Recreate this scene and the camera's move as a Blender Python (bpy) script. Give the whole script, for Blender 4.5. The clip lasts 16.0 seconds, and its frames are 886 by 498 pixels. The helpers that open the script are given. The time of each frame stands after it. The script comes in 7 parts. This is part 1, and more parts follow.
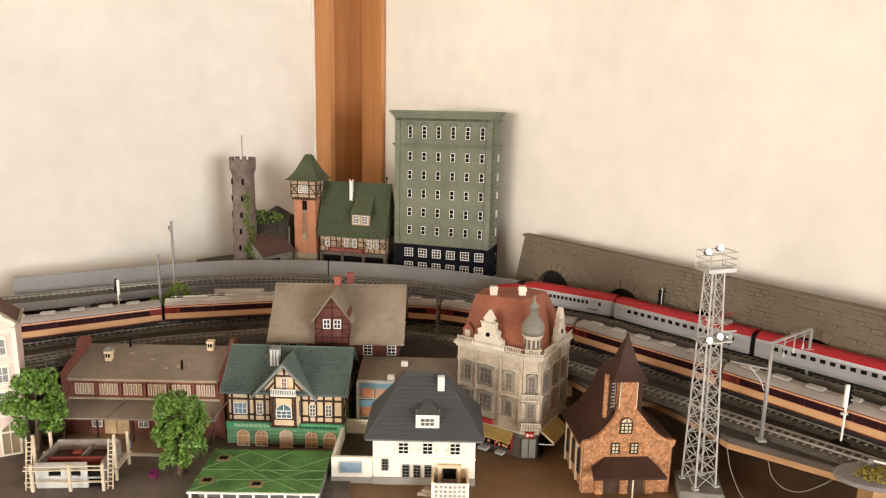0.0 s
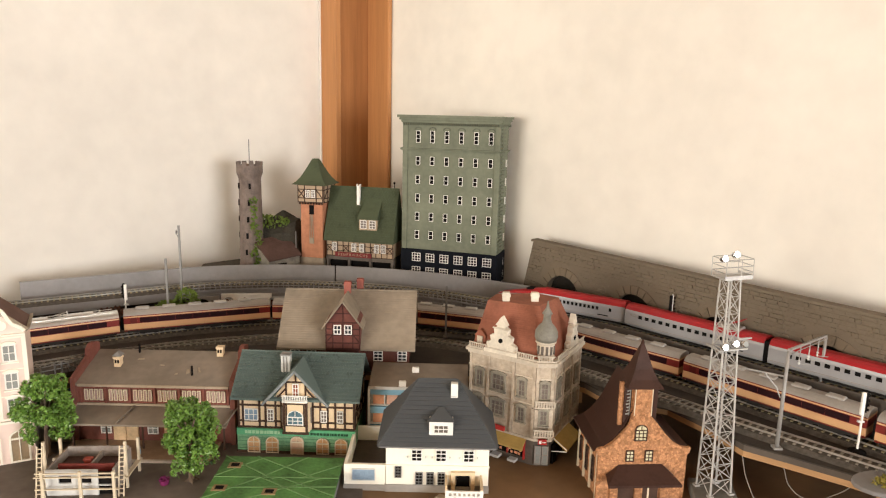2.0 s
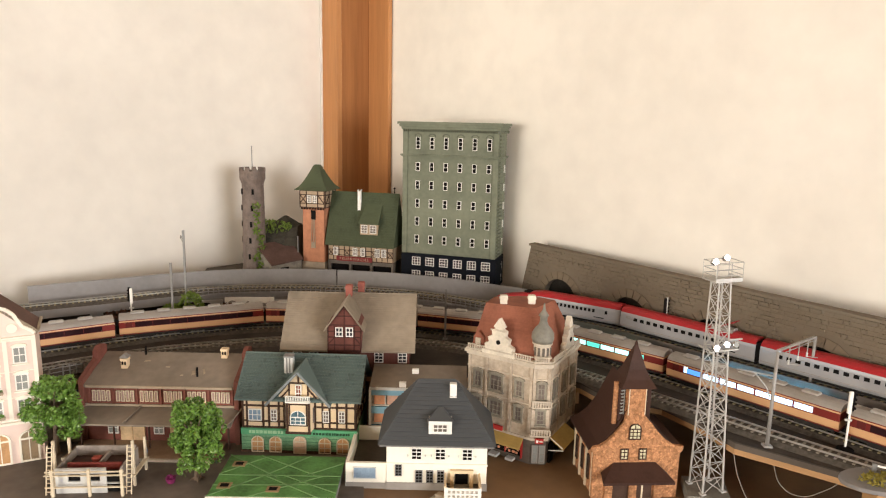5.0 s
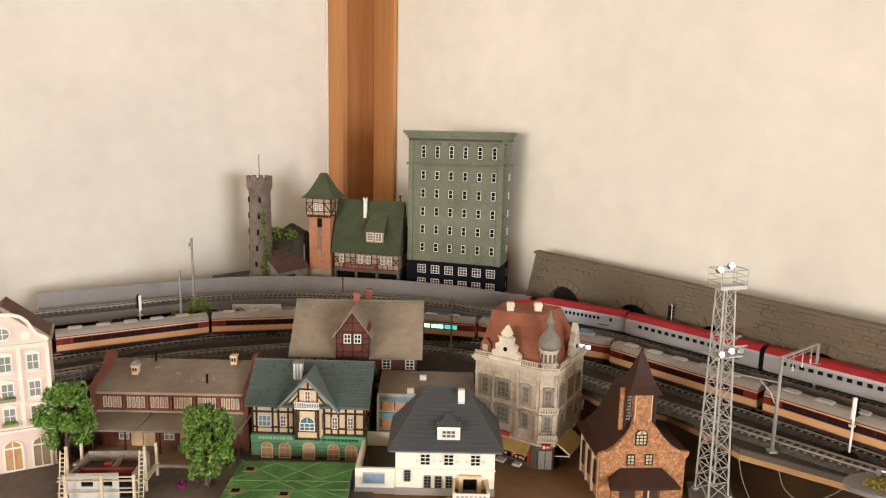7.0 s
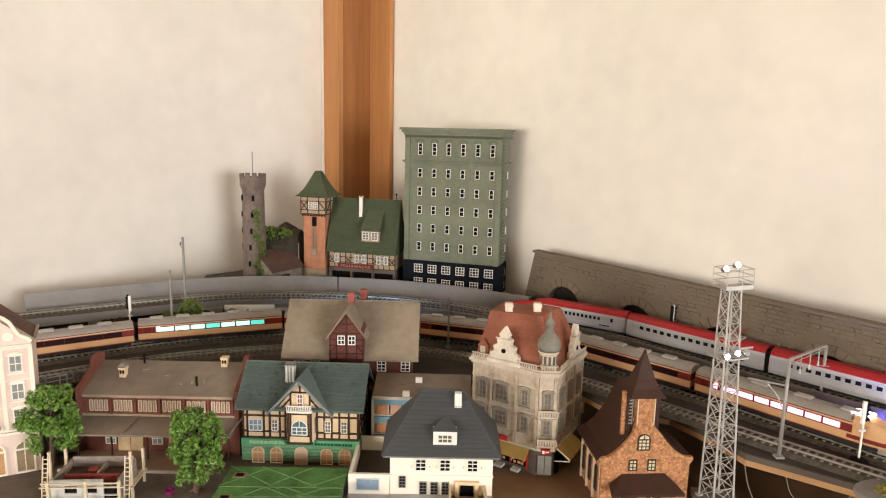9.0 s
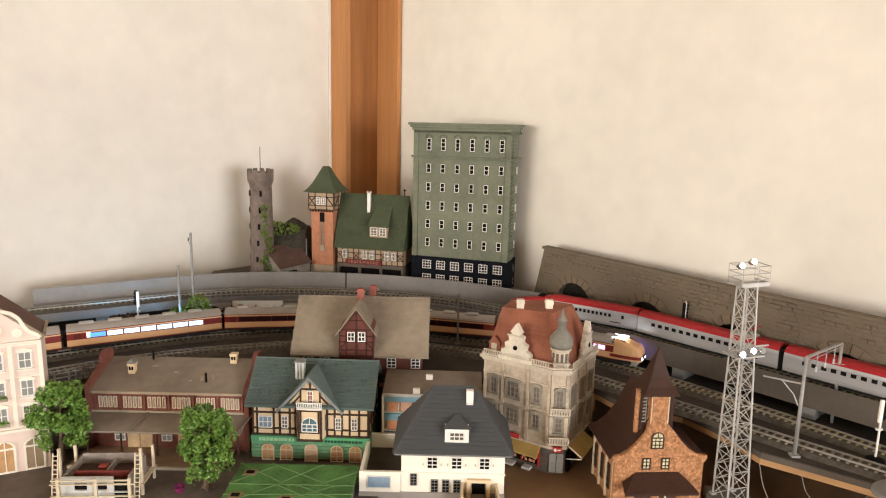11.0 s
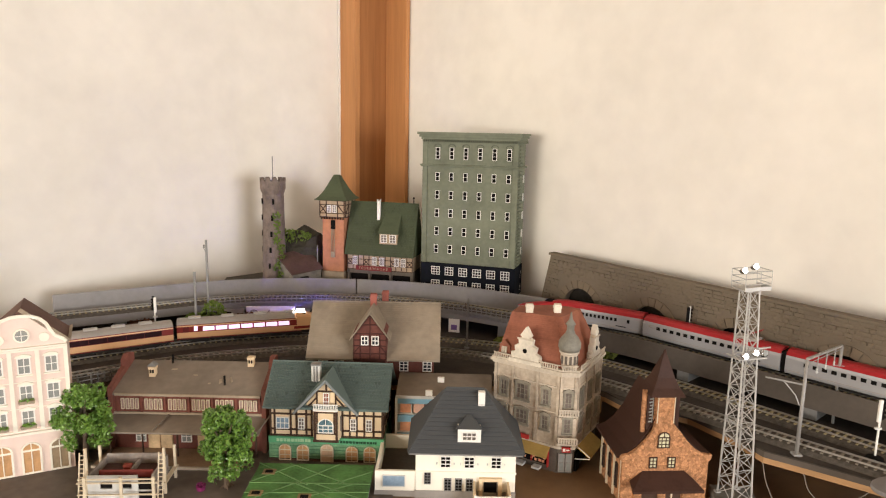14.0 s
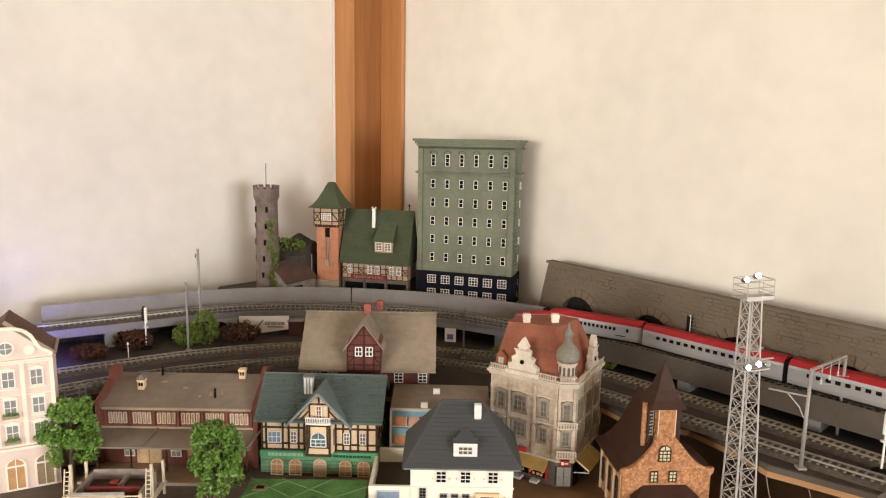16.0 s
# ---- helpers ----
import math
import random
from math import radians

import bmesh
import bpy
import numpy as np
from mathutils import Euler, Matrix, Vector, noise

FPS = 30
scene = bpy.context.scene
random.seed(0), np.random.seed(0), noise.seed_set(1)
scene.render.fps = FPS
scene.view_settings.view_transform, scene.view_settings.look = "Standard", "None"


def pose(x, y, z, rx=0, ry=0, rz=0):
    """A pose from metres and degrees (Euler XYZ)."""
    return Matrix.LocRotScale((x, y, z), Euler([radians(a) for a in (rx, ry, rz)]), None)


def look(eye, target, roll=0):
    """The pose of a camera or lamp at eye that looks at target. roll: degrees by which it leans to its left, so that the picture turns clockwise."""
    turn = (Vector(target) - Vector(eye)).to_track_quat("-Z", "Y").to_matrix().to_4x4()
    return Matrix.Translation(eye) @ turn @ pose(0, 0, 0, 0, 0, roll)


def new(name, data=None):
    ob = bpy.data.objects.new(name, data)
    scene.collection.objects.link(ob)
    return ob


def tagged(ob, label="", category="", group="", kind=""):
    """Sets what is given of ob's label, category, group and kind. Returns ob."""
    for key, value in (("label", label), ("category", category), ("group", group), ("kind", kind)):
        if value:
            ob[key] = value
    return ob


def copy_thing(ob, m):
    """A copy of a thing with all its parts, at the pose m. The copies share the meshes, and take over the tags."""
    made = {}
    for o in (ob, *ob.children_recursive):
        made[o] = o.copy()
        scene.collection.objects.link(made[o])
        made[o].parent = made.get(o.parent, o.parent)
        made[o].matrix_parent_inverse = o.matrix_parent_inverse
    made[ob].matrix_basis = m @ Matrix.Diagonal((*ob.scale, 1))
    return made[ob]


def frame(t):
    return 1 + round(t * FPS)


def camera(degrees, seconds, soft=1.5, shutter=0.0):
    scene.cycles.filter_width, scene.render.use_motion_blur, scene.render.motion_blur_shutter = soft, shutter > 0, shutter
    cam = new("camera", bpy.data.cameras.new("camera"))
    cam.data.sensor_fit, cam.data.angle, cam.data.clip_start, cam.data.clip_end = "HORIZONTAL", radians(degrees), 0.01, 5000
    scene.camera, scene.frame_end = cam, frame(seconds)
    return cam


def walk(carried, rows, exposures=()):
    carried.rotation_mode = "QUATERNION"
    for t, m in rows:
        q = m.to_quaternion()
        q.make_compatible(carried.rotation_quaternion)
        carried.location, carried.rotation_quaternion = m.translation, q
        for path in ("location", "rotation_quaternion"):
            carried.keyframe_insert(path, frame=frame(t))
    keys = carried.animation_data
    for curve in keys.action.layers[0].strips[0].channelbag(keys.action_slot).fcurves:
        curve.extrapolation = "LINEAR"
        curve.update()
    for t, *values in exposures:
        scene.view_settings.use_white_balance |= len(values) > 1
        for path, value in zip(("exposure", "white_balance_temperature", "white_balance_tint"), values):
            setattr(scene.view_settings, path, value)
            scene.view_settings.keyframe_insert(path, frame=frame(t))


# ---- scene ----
K = 0.87                      # plan units to metres
cam = camera(66.4, 16.0, 1.15)
METRES, EYE = 0.33 * K, 0.565 * K
ROWS = [
    (0.0, 0.0, 0.0, 0.0, 0.23, -11.43, -1.16),
    (0.5, -0.0842, -0.0281, 0.0041, 0.35, -11.37, -1.28),
    (1.0, -0.1207, -0.007, 0.0196, 0.26, -11.19, -1.39),
    (1.5, -0.1091, 0.005, 0.0175, 0.21, -11.16, -1.33),
    (2.0, -0.0756, 0.017, 0.0065, 0.05, -11.13, -1.32),
    (2.5, -0.0653, -0.0084, 0.0032, 0.1, -11.13, -1.27),
    (3.0, -0.0837, -0.0465, 0.0055, 0.29, -11.05, -1.25),
    (3.5, -0.0741, -0.0201, 0.0109, 0.25, -10.97, -1.27),
    (4.0, -0.0678, -0.026, 0.0114, 0.15, -10.92, -1.3),
    (6.5, -0.0756, -0.1278, 0.0319, 0.04, -10.26, -1.2),
    (7.0, -0.1086, -0.1158, 0.031, 0.08, -10.13, -1.25),
    (7.5, -0.1288, -0.0764, 0.0144, 0.08, -10.1, -1.28),
    (8.0, -0.1199, -0.0662, 0.0196, -0.01, -10.0, -1.28),
    (8.5, -0.1062, -0.0459, 0.0168, -0.07, -10.0, -1.29),
    (9.0, -0.0973, -0.0168, 0.0057, -0.04, -10.1, -1.28),
    (11.5, -0.1416, 0.0204, 0.0012, 0.27, -10.5, -1.31),
    (12.0, -0.1163, 0.0302, -0.0019, 0.17, -10.43, -1.25),
    (12.5, -0.0953, 0.0113, -0.0053, 0.17, -10.45, -1.15),
    (13.0, -0.1189, 0.0003, 0.0038, 0.26, -10.32, -1.13),
    (13.5, -0.18, -0.0431, 0.0106, 0.37, -10.12, -1.17),
    (14.0, -0.1879, -0.0999, 0.017, 0.38, -9.88, -1.18),
    (14.5, -0.1741, -0.0682, 0.0107, 0.2, -9.69, -1.11),
    (15.0, -0.204, -0.061, 0.0109, 0.14, -9.64, -1.1),
    (15.5, -0.1909, -0.0423, 0.0074, 0.25, -9.45, -1.05),
    (16.0, -0.1731, -0.0256, 0.0201, 0.18, -9.37, -1.01),
]
walk(cam, [(t, pose(METRES * x, METRES * y, EYE + METRES * z, 90 + pitch, roll, yaw)) for t, x, y, z, yaw, pitch, roll in ROWS],
     exposures=[(0.0, 0.1), (4.0, 0.08), (6.5, 0.02), (7.0, -0.07), (9.0, -0.04), (12.5, -0.03), (16.0, -0.03)])

# ---- light: daylight from windows behind the camera ----
world = bpy.data.worlds.new("world")
scene.world = world
world.use_nodes = True
wn = world.node_tree.nodes
sky = wn.new("ShaderNodeTexSky")
sky.sky_type, sky.sun_disc, sky.sun_elevation, sky.sun_rotation = "NISHITA", False, radians(38), radians(200)
wn["Background"].inputs["Strength"].default_value = 0.12
world.node_tree.links.new(sky.outputs[0], wn["Background"].inputs[0])

DR, DL = Vector((0.689, -0.725, 0)), Vector((-0.725, -0.689, 0))   # along the two walls, from the corner
CORNER = Vector((-0.295, 2.157, 0))
FLOOR = -0.85
CEIL = 1.95
ROOM = 5.4


def uv(u, v, z=0.0):
    """Plan point u along the one wall and v along the other."""
    return CORNER + DL * u + DR * v + Vector((0, 0, z))


def window_light(centre, facing, w, h, watts, colour):
    d = bpy.data.lights.new("window_light", "AREA")
    d.shape, d.size, d.size_y, d.energy, d.color = "RECTANGLE", w * K, h * K, watts, colour
    ob = new("window_light", d)
    ob.matrix_world = look(centre * K, (centre + facing) * K)
    return ob


window_light(uv(ROOM - 0.02, 1.25, 0.55), -DL, 2.0, 1.3, 112, (1.0, 0.915, 0.815))
window_light(uv(1.1, ROOM - 0.02, 0.50), -DR, 1.8, 1.3, 118, (0.97, 0.945, 0.95))


# ---- materials ----
def mat(name, col, rough=0.6, metal=0.0, var=0.12, scale=40.0, bump=0.15, col2=None, spec=0.22, rand=0.0, stretch=(1, 1, 1), dist=0.001, vor=0.0):
    m = bpy.data.materials.new(name)
    m.use_nodes = True
    nt = m.node_tree
    N, L = nt.nodes, nt.links
    bs = N["Principled BSDF"]
    bs.inputs["Roughness"].default_value, bs.inputs["Metallic"].default_value = rough, metal
    bs.inputs["Specular IOR Level"].default_value = spec
    tc, mp = N.new("ShaderNodeTexCoord"), N.new("ShaderNodeMapping")
    mp.inputs["Scale"].default_value = stretch
    L.new(tc.outputs["Object"], mp.inputs[0])
    n1, n2 = N.new("ShaderNodeTexNoise"), N.new("ShaderNodeTexNoise")
    n1.inputs["Scale"].default_value, n2.inputs["Scale"].default_value = scale, scale * 7
    n1.inputs["Detail"].default_value, n2.inputs["Detail"].default_value = 4, 3
    for n in (n1, n2):
        L.new(mp.outputs[0], n.inputs["Vector"])
    add = N.new("ShaderNodeMath")
    add.operation, add.use_clamp = "MULTIPLY_ADD", False
    L.new(n2.outputs["Fac"], add.inputs[0])
    add.inputs[1].default_value = 0.5
    L.new(n1.outputs["Fac"], add.inputs[2])
    fac = add.outputs[0]
    if rand:
        oi, ad2 = N.new("ShaderNodeObjectInfo"), N.new("ShaderNodeMath")
        ad2.operation = "MULTIPLY_ADD"
        L.new(oi.outputs["Random"], ad2.inputs[0])
        ad2.inputs[1].default_value = rand
        L.new(fac, ad2.inputs[2])
        geo, ad3 = N.new("ShaderNodeNewGeometry"), N.new("ShaderNodeMath")
        ad3.operation = "MULTIPLY_ADD"
        L.new(geo.outputs["Random Per Island"], ad3.inputs[0])
        ad3.inputs[1].default_value = rand
        L.new(ad2.outputs[0], ad3.inputs[2])
        fac = ad3.outputs[0]
    ramp = N.new("ShaderNodeValToRGB")
    e = ramp.color_ramp.elements
    lo = [c * (1 - var) for c in col[:3]] if col2 is None else col2
    hi = [min(1, c * (1 + var)) for c in col[:3]] if col2 is None else col
    e[0].position, e[1].position = 0.45 + 0.25 * rand, 1.05 + 0.9 * rand
    e[0].color, e[1].color = (*lo, 1), (*hi, 1)
    L.new(fac, ramp.inputs[0])
    out = ramp.outputs[0]
    if vor:
        ve, vc = N.new("ShaderNodeTexVoronoi"), N.new("ShaderNodeTexVoronoi")
        ve.feature = "DISTANCE_TO_EDGE"
        for v in (ve, vc):
            v.inputs["Scale"].default_value = vor
            L.new(mp.outputs[0], v.inputs["Vector"])
        r2 = N.new("ShaderNodeValToRGB")
        r2.color_ramp.elements[0].color, r2.color_ramp.elements[1].color = (0.72, 0.68, 0.62, 1), (1, 1, 1, 1)
        r2.color_ramp.elements[1].position = 0.10
        L.new(ve.outputs["Distance"], r2.inputs[0])
        hs = N.new("ShaderNodeHueSaturation")
        L.new(vc.outputs["Color"], N.new("ShaderNodeSeparateColor").inputs[0])
        sep = N["Separate Color"]
        ml = N.new("ShaderNodeMath")
        ml.operation = "MULTIPLY_ADD"
        L.new(sep.outputs[0], ml.inputs[0])
        ml.inputs[1].default_value, ml.inputs[2].default_value = 0.7, 0.68
        L.new(ml.outputs[0], hs.inputs["Value"])
        L.new(out, hs.inputs["Color"])
        mx = N.new("ShaderNodeMix")
        mx.data_type, mx.blend_type = "RGBA", "MULTIPLY"
        mx.inputs[0].default_value = 1.0
        L.new(hs.outputs[0], mx.inputs[6])
        L.new(r2.outputs[0], mx.inputs[7])
        out = mx.outputs[2]
    L.new(out, bs.inputs["Base Color"])
    if bump:
        b = N.new("ShaderNodeBump")
        b.inputs["Strength"].default_value, b.inputs["Distance"].default_value = bump, dist
        L.new(n2.outputs["Fac"], b.inputs["Height"])
        L.new(b.outputs[0], bs.inputs["Normal"])
    return m


def glow(name, col, strength):
    m = bpy.data.materials.new(name)
    m.use_nodes = True
    bs = m.node_tree.nodes["Principled BSDF"]
    bs.inputs["Base Color"].default_value = (*col, 1)
    bs.inputs["Emission Color"].default_value = (*col, 1)
    bs.inputs["Emission Strength"].default_value = strength
    return m


PLASTER = mat("plaster", (0.80, 0.765, 0.69), 0.9, var=0.085, scale=3.0, bump=0.12)
CEILM = mat("dim_ceiling_boards", (0.26, 0.17, 0.10), 0.6, var=0.2, scale=5, stretch=(1, 8, 1))
FLOORM = mat("dim_floor_wood", (0.16, 0.095, 0.05), 0.5, var=0.2, scale=5, stretch=(1, 8, 1))
POSTW = mat("post_wood", (0.47, 0.22, 0.085), 0.45, var=0.16, scale=9, stretch=(6, 6, 0.25), bump=0.08)
# Same wood as POSTW with the front face's shade put into the colour.
POSTSHADE = mat("post_wood_shaded", (0.34, 0.145, 0.05), 0.45, var=0.2, scale=9, stretch=(6, 6, 0.25), bump=0.08)
PLYW = mat("plywood", (0.40, 0.235, 0.11), 0.6, var=0.18, scale=14, stretch=(1, 1, 5))
SANDM = mat("sand_ground", (0.205, 0.123, 0.062), 0.5, var=0.18, scale=7, bump=0.1)
STREET = mat("street_grey", (0.145, 0.120, 0.100), 0.5, var=0.4, scale=9, bump=0.25)
BALLAST = mat("ballast", (0.088, 0.077, 0.064), 0.95, var=0.4, scale=160, bump=0.8)
BEAMM = mat("beam_taupe", (0.098, 0.082, 0.067), 0.8, var=0.15, scale=20)
DECKM = mat("deck_grey", (0.048, 0.040, 0.033), 0.9, var=0.3, scale=25, bump=0.4)
INFILL = mat("tan_infill", (0.42, 0.31, 0.205), 0.7, var=0.12)
PARA = mat("parapet_grey", (0.265, 0.255, 0.25), 0.7, var=0.14, scale=14)
CONC = mat("viaduct_grey", (0.22, 0.21, 0.205), 0.75, var=0.10, scale=20)
STONE = mat("wall_stone", (0.172, 0.140, 0.101), 0.92, var=0.3, scale=70, bump=0.7, rand=0.8, col2=(0.046, 0.036, 0.025))
STONEA = mat("arch_stone", (0.180, 0.142, 0.098), 0.92, var=0.3, scale=45, bump=0.7, rand=0.8, col2=(0.10, 0.080, 0.058))
ARCHSHADE = mat("arch_shadow_paint", (0.030, 0.027, 0.023), 0.95, var=0.3, scale=60, bump=0.5, spec=0.08)
STONED = mat("dark_stone", (0.10, 0.09, 0.075), 0.95, var=0.3, scale=60, bump=0.5)
RAIL = mat("rail_metal", (0.42, 0.40, 0.36), 0.35, 0.8, var=0.2)
SLEEP = mat("sleeper", (0.29, 0.245, 0.14), 0.8, var=0.2, rand=0.3)
SLEEPG = mat("sleeper_grey", (0.22, 0.195, 0.16), 0.8, var=0.2, rand=0.3)
GREENW = mat("bank_green", (0.160, 0.174, 0.122), 0.65, var=0.26, scale=16)
NAVY = mat("bank_navy", (0.0065, 0.008, 0.012), 0.7, var=0.25, spec=0.08)
WHITE = mat("white_plastic", (0.82, 0.80, 0.74), 0.5, var=0.05)
CREAM = mat("cream_wall", (0.72, 0.56, 0.36), 0.6, var=0.06, scale=25)
WARMW = mat("warm_white_wall", (0.86, 0.82, 0.70), 0.55, var=0.04, scale=25)
PINK = mat("pink_stucco", (0.79, 0.64, 0.56), 0.6, var=0.06, scale=25)
TGLASS = mat("train_glass", (0.026, 0.010, 0.012), 0.2, var=0.3, bump=0)
GLASS = mat("dark_pane", (0.03, 0.035, 0.04), 0.15, var=0.3, bump=0, spec=0.6)
PANEBR = mat("brown_pane", (0.17, 0.14, 0.12), 0.3, var=0.4, scale=60, bump=0)
PANEG = mat("grey_pane", (0.28, 0.29, 0.27), 0.2, var=0.25, scale=30, bump=0)
PANEB = mat("blue_pane", (0.22, 0.30, 0.38), 0.2, var=0.35, scale=60, bump=0)
PANEC = mat("curtain_pane", (0.55, 0.50, 0.42), 0.35, var=0.3, scale=60, bump=0)
PANEY = mat("pale_yellow_pane", (0.58, 0.55, 0.36), 0.35, var=0.3, scale=60, bump=0)
PANEP = mat("rosy_pane", (0.36, 0.25, 0.21), 0.3, var=0.3, scale=60, bump=0)
BRICKR = mat("red_brick", (0.178, 0.063, 0.046), 0.8, var=0.25, scale=50, bump=0.3)
BRICKO = mat("orange_brick", (0.46, 0.205, 0.115), 0.8, var=0.18, scale=90, bump=0.3)
SANDST = mat("sandstone_block", (0.50, 0.255, 0.125), 0.85, 0, var=0.35, scale=120, bump=0.5, col2=(0.33, 0.155, 0.07), vor=330)
BEIGE = mat("beige_stone", (0.33, 0.27, 0.195), 0.75, var=0.2, scale=40, bump=0.2)
BEIGEL = mat("light_beige", (0.52, 0.455, 0.36), 0.7, var=0.22, scale=40)
STUCCO = mat("grimy_stucco", (0.62, 0.53, 0.41), 0.75, var=0.42, scale=26, bump=0.25, col2=(0.27, 0.215, 0.16))
BEIGEW = mat("pale_stucco", (0.66, 0.60, 0.49), 0.7, var=0.2, scale=40)
SURR = mat("surround_grey", (0.27, 0.245, 0.19), 0.75, var=0.3, scale=60)
STATB = mat("station_brick", (0.125, 0.045, 0.034), 0.8, var=0.25, scale=50, bump=0.3)
BEIGED = mat("brown_grey_stone", (0.13, 0.11, 0.09), 0.75, var=0.25, scale=40)
ROOFG = mat("roof_green", (0.085, 0.115, 0.105), 0.5, var=0.35, rand=0.8)
ROOFF = mat("roof_dark_green", (0.062, 0.076, 0.042), 0.7, var=0.2, rand=0.2)
ROOFS = mat("roof_slate", (0.062, 0.066, 0.068), 0.55, var=0.2, rand=0.3)
ROOFB = mat("roof_brown", (0.255, 0.212, 0.158), 0.6, var=0.30, scale=11, bump=0.3)
ROOFT = mat("roof_tar", (0.215, 0.178, 0.138), 0.8, var=0.25, scale=11, bump=0.3)
ROOFR = mat("roof_red", (0.25, 0.092, 0.055), 0.7, var=0.22, rand=0.12)
ROOFC = mat("roof_chocolate", (0.042, 0.021, 0.015), 0.5, var=0.3, rand=0.2, spec=0.12)
TIMBER = mat("timber_dark", (0.062, 0.034, 0.022), 0.7, var=0.25)
TIMBERR = mat("timber_red", (0.062, 0.022, 0.017), 0.7, var=0.25)
BANKGR = mat("shop_green", (0.145, 0.30, 0.165), 0.6, var=0.45, scale=60)
GARDEN = mat("garden_green", (0.085, 0.215, 0.060), 0.6, var=0.5, scale=30)
GARDENL = mat("garden_line", (0.145, 0.275, 0.105), 0.7, var=0.2)
DOORO = mat("door_orange", (0.52, 0.30, 0.14), 0.55, var=0.25, scale=60)
DOORC = mat("door_cream", (0.56, 0.40, 0.23), 0.6, var=0.25, scale=50)
BLUEP = mat("panel_blue", (0.27, 0.50, 0.64), 0.5, var=0.12)
ORANGE = mat("panel_orange", (0.72, 0.35, 0.20), 0.5, var=0.25)
STEEL = mat("mast_steel", (0.48, 0.47, 0.44), 0.45, 0.25, var=0.14)
STEELD = mat("pole_grey", (0.24, 0.235, 0.225), 0.5, 0.3, var=0.15)
STEELG = mat("gantry_grey", (0.34, 0.33, 0.31), 0.5, 0.3, var=0.15)
CHROME = mat("chrome", (0.8, 0.8, 0.8), 0.15, 1.0, var=0.05, bump=0)
CHROMED = mat("dull_chrome", (0.66, 0.65, 0.62), 0.28, 0.8, var=0.15, bump=0)
BLACK = mat("black_plastic", (0.008, 0.007, 0.0065), 0.75, var=0.2, spec=0.08)
TOWERS = mat("tower_stone", (0.165, 0.128, 0.108), 0.6, var=0.35, scale=60, bump=0.6)
ROCK = mat("rock_dark", (0.055, 0.05, 0.038), 0.95, var=0.4, scale=40, bump=0.8)
LEAF = mat("leaf_green", (0.140, 0.265, 0.040), 0.36, var=0.45, scale=60, bump=0, rand=0.9, col2=(0.010, 0.040, 0.005), spec=0.6)
LEAFD = mat("leaf_olive", (0.15, 0.17, 0.035), 0.8, var=0.4, bump=0, rand=0.6, col2=(0.03, 0.045, 0.01))
LEAFR = mat("leaf_russet", (0.085, 0.036, 0.02), 0.85, var=0.4, bump=0, rand=0.6, col2=(0.035, 0.014, 0.010))
BARK = mat("bark", (0.14, 0.10, 0.07), 0.9, var=0.3, scale=80, bump=0.6)
DARKBR = mat("terrace_brown", (0.040, 0.030, 0.020), 0.3, var=0.5, scale=25)
IVORY = mat("scaffold_ivory", (0.64, 0.55, 0.40), 0.6, var=0.12)
GREYL = mat("light_grey", (0.58, 0.58, 0.55), 0.6, var=0.12)
GREYR = mat("train_roof_grey", (0.31, 0.285, 0.255), 0.5, var=0.12, scale=30)
ROOFUNIT = mat("roof_unit_grey", (0.42, 0.40, 0.37), 0.5, var=0.12, scale=30)
TCREAM = mat("train_cream", (0.62, 0.365, 0.185), 0.35, var=0.05, bump=0)
TRED = mat("train_maroon", (0.185, 0.022, 0.017), 0.35, var=0.1, bump=0)
TMAR = mat("door_maroon", (0.11, 0.014, 0.012), 0.4, var=0.1, bump=0)
TSILVER = mat("train_silver", (0.35, 0.35, 0.355), 0.3, 0.15, var=0.05, bump=0)
TROOFR = mat("train_red", (0.36, 0.022, 0.026), 0.3, var=0.06, bump=0)
UNDER = mat("underframe", (0.02, 0.018, 0.016), 0.7, var=0.3)
SIGNR = mat("sign_red", (0.42, 0.03, 0.025), 0.5, var=0.1)
AWNY = mat("awning_yellow", (0.46, 0.32, 0.10), 0.7, var=0.15)
MAGENTA = mat("magenta", (0.17, 0.02, 0.085), 0.6)
NAVYBOX = mat("blue_cloth", (0.012, 0.02, 0.05), 0.8, var=0.3)
CABLE = mat("cable_grey", (0.20, 0.18, 0.155), 0.5)
LIT_TEAL = glow("window_teal", (0.42, 0.96, 0.86), 1.7)
LIT_WHITE = glow("window_cold_white", (0.50, 0.76, 1.0), 2.4)
LIT_PINK = glow("window_pink", (0.98, 0.66, 0.95), 1.15)
LIT_SEA = glow("window_sea_green", (0.12, 0.75, 0.62), 0.95)
LIT_SKY = glow("window_sky_blue", (0.10, 0.35, 0.95), 1.0)
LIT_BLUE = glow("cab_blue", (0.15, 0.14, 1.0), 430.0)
# Hidden far-side panes glow much stronger, added to wash the viaduct blue.
LIT_WASH = glow("far_window_wash", (0.22, 0.62, 1.0), 26.0)
LIT_FLOOD = glow("floodlight_white", (0.93, 0.96, 1.0), 6.0)
LIT_HEAD = glow("headlamp", (0.9, 0.95, 1.0), 12.0)


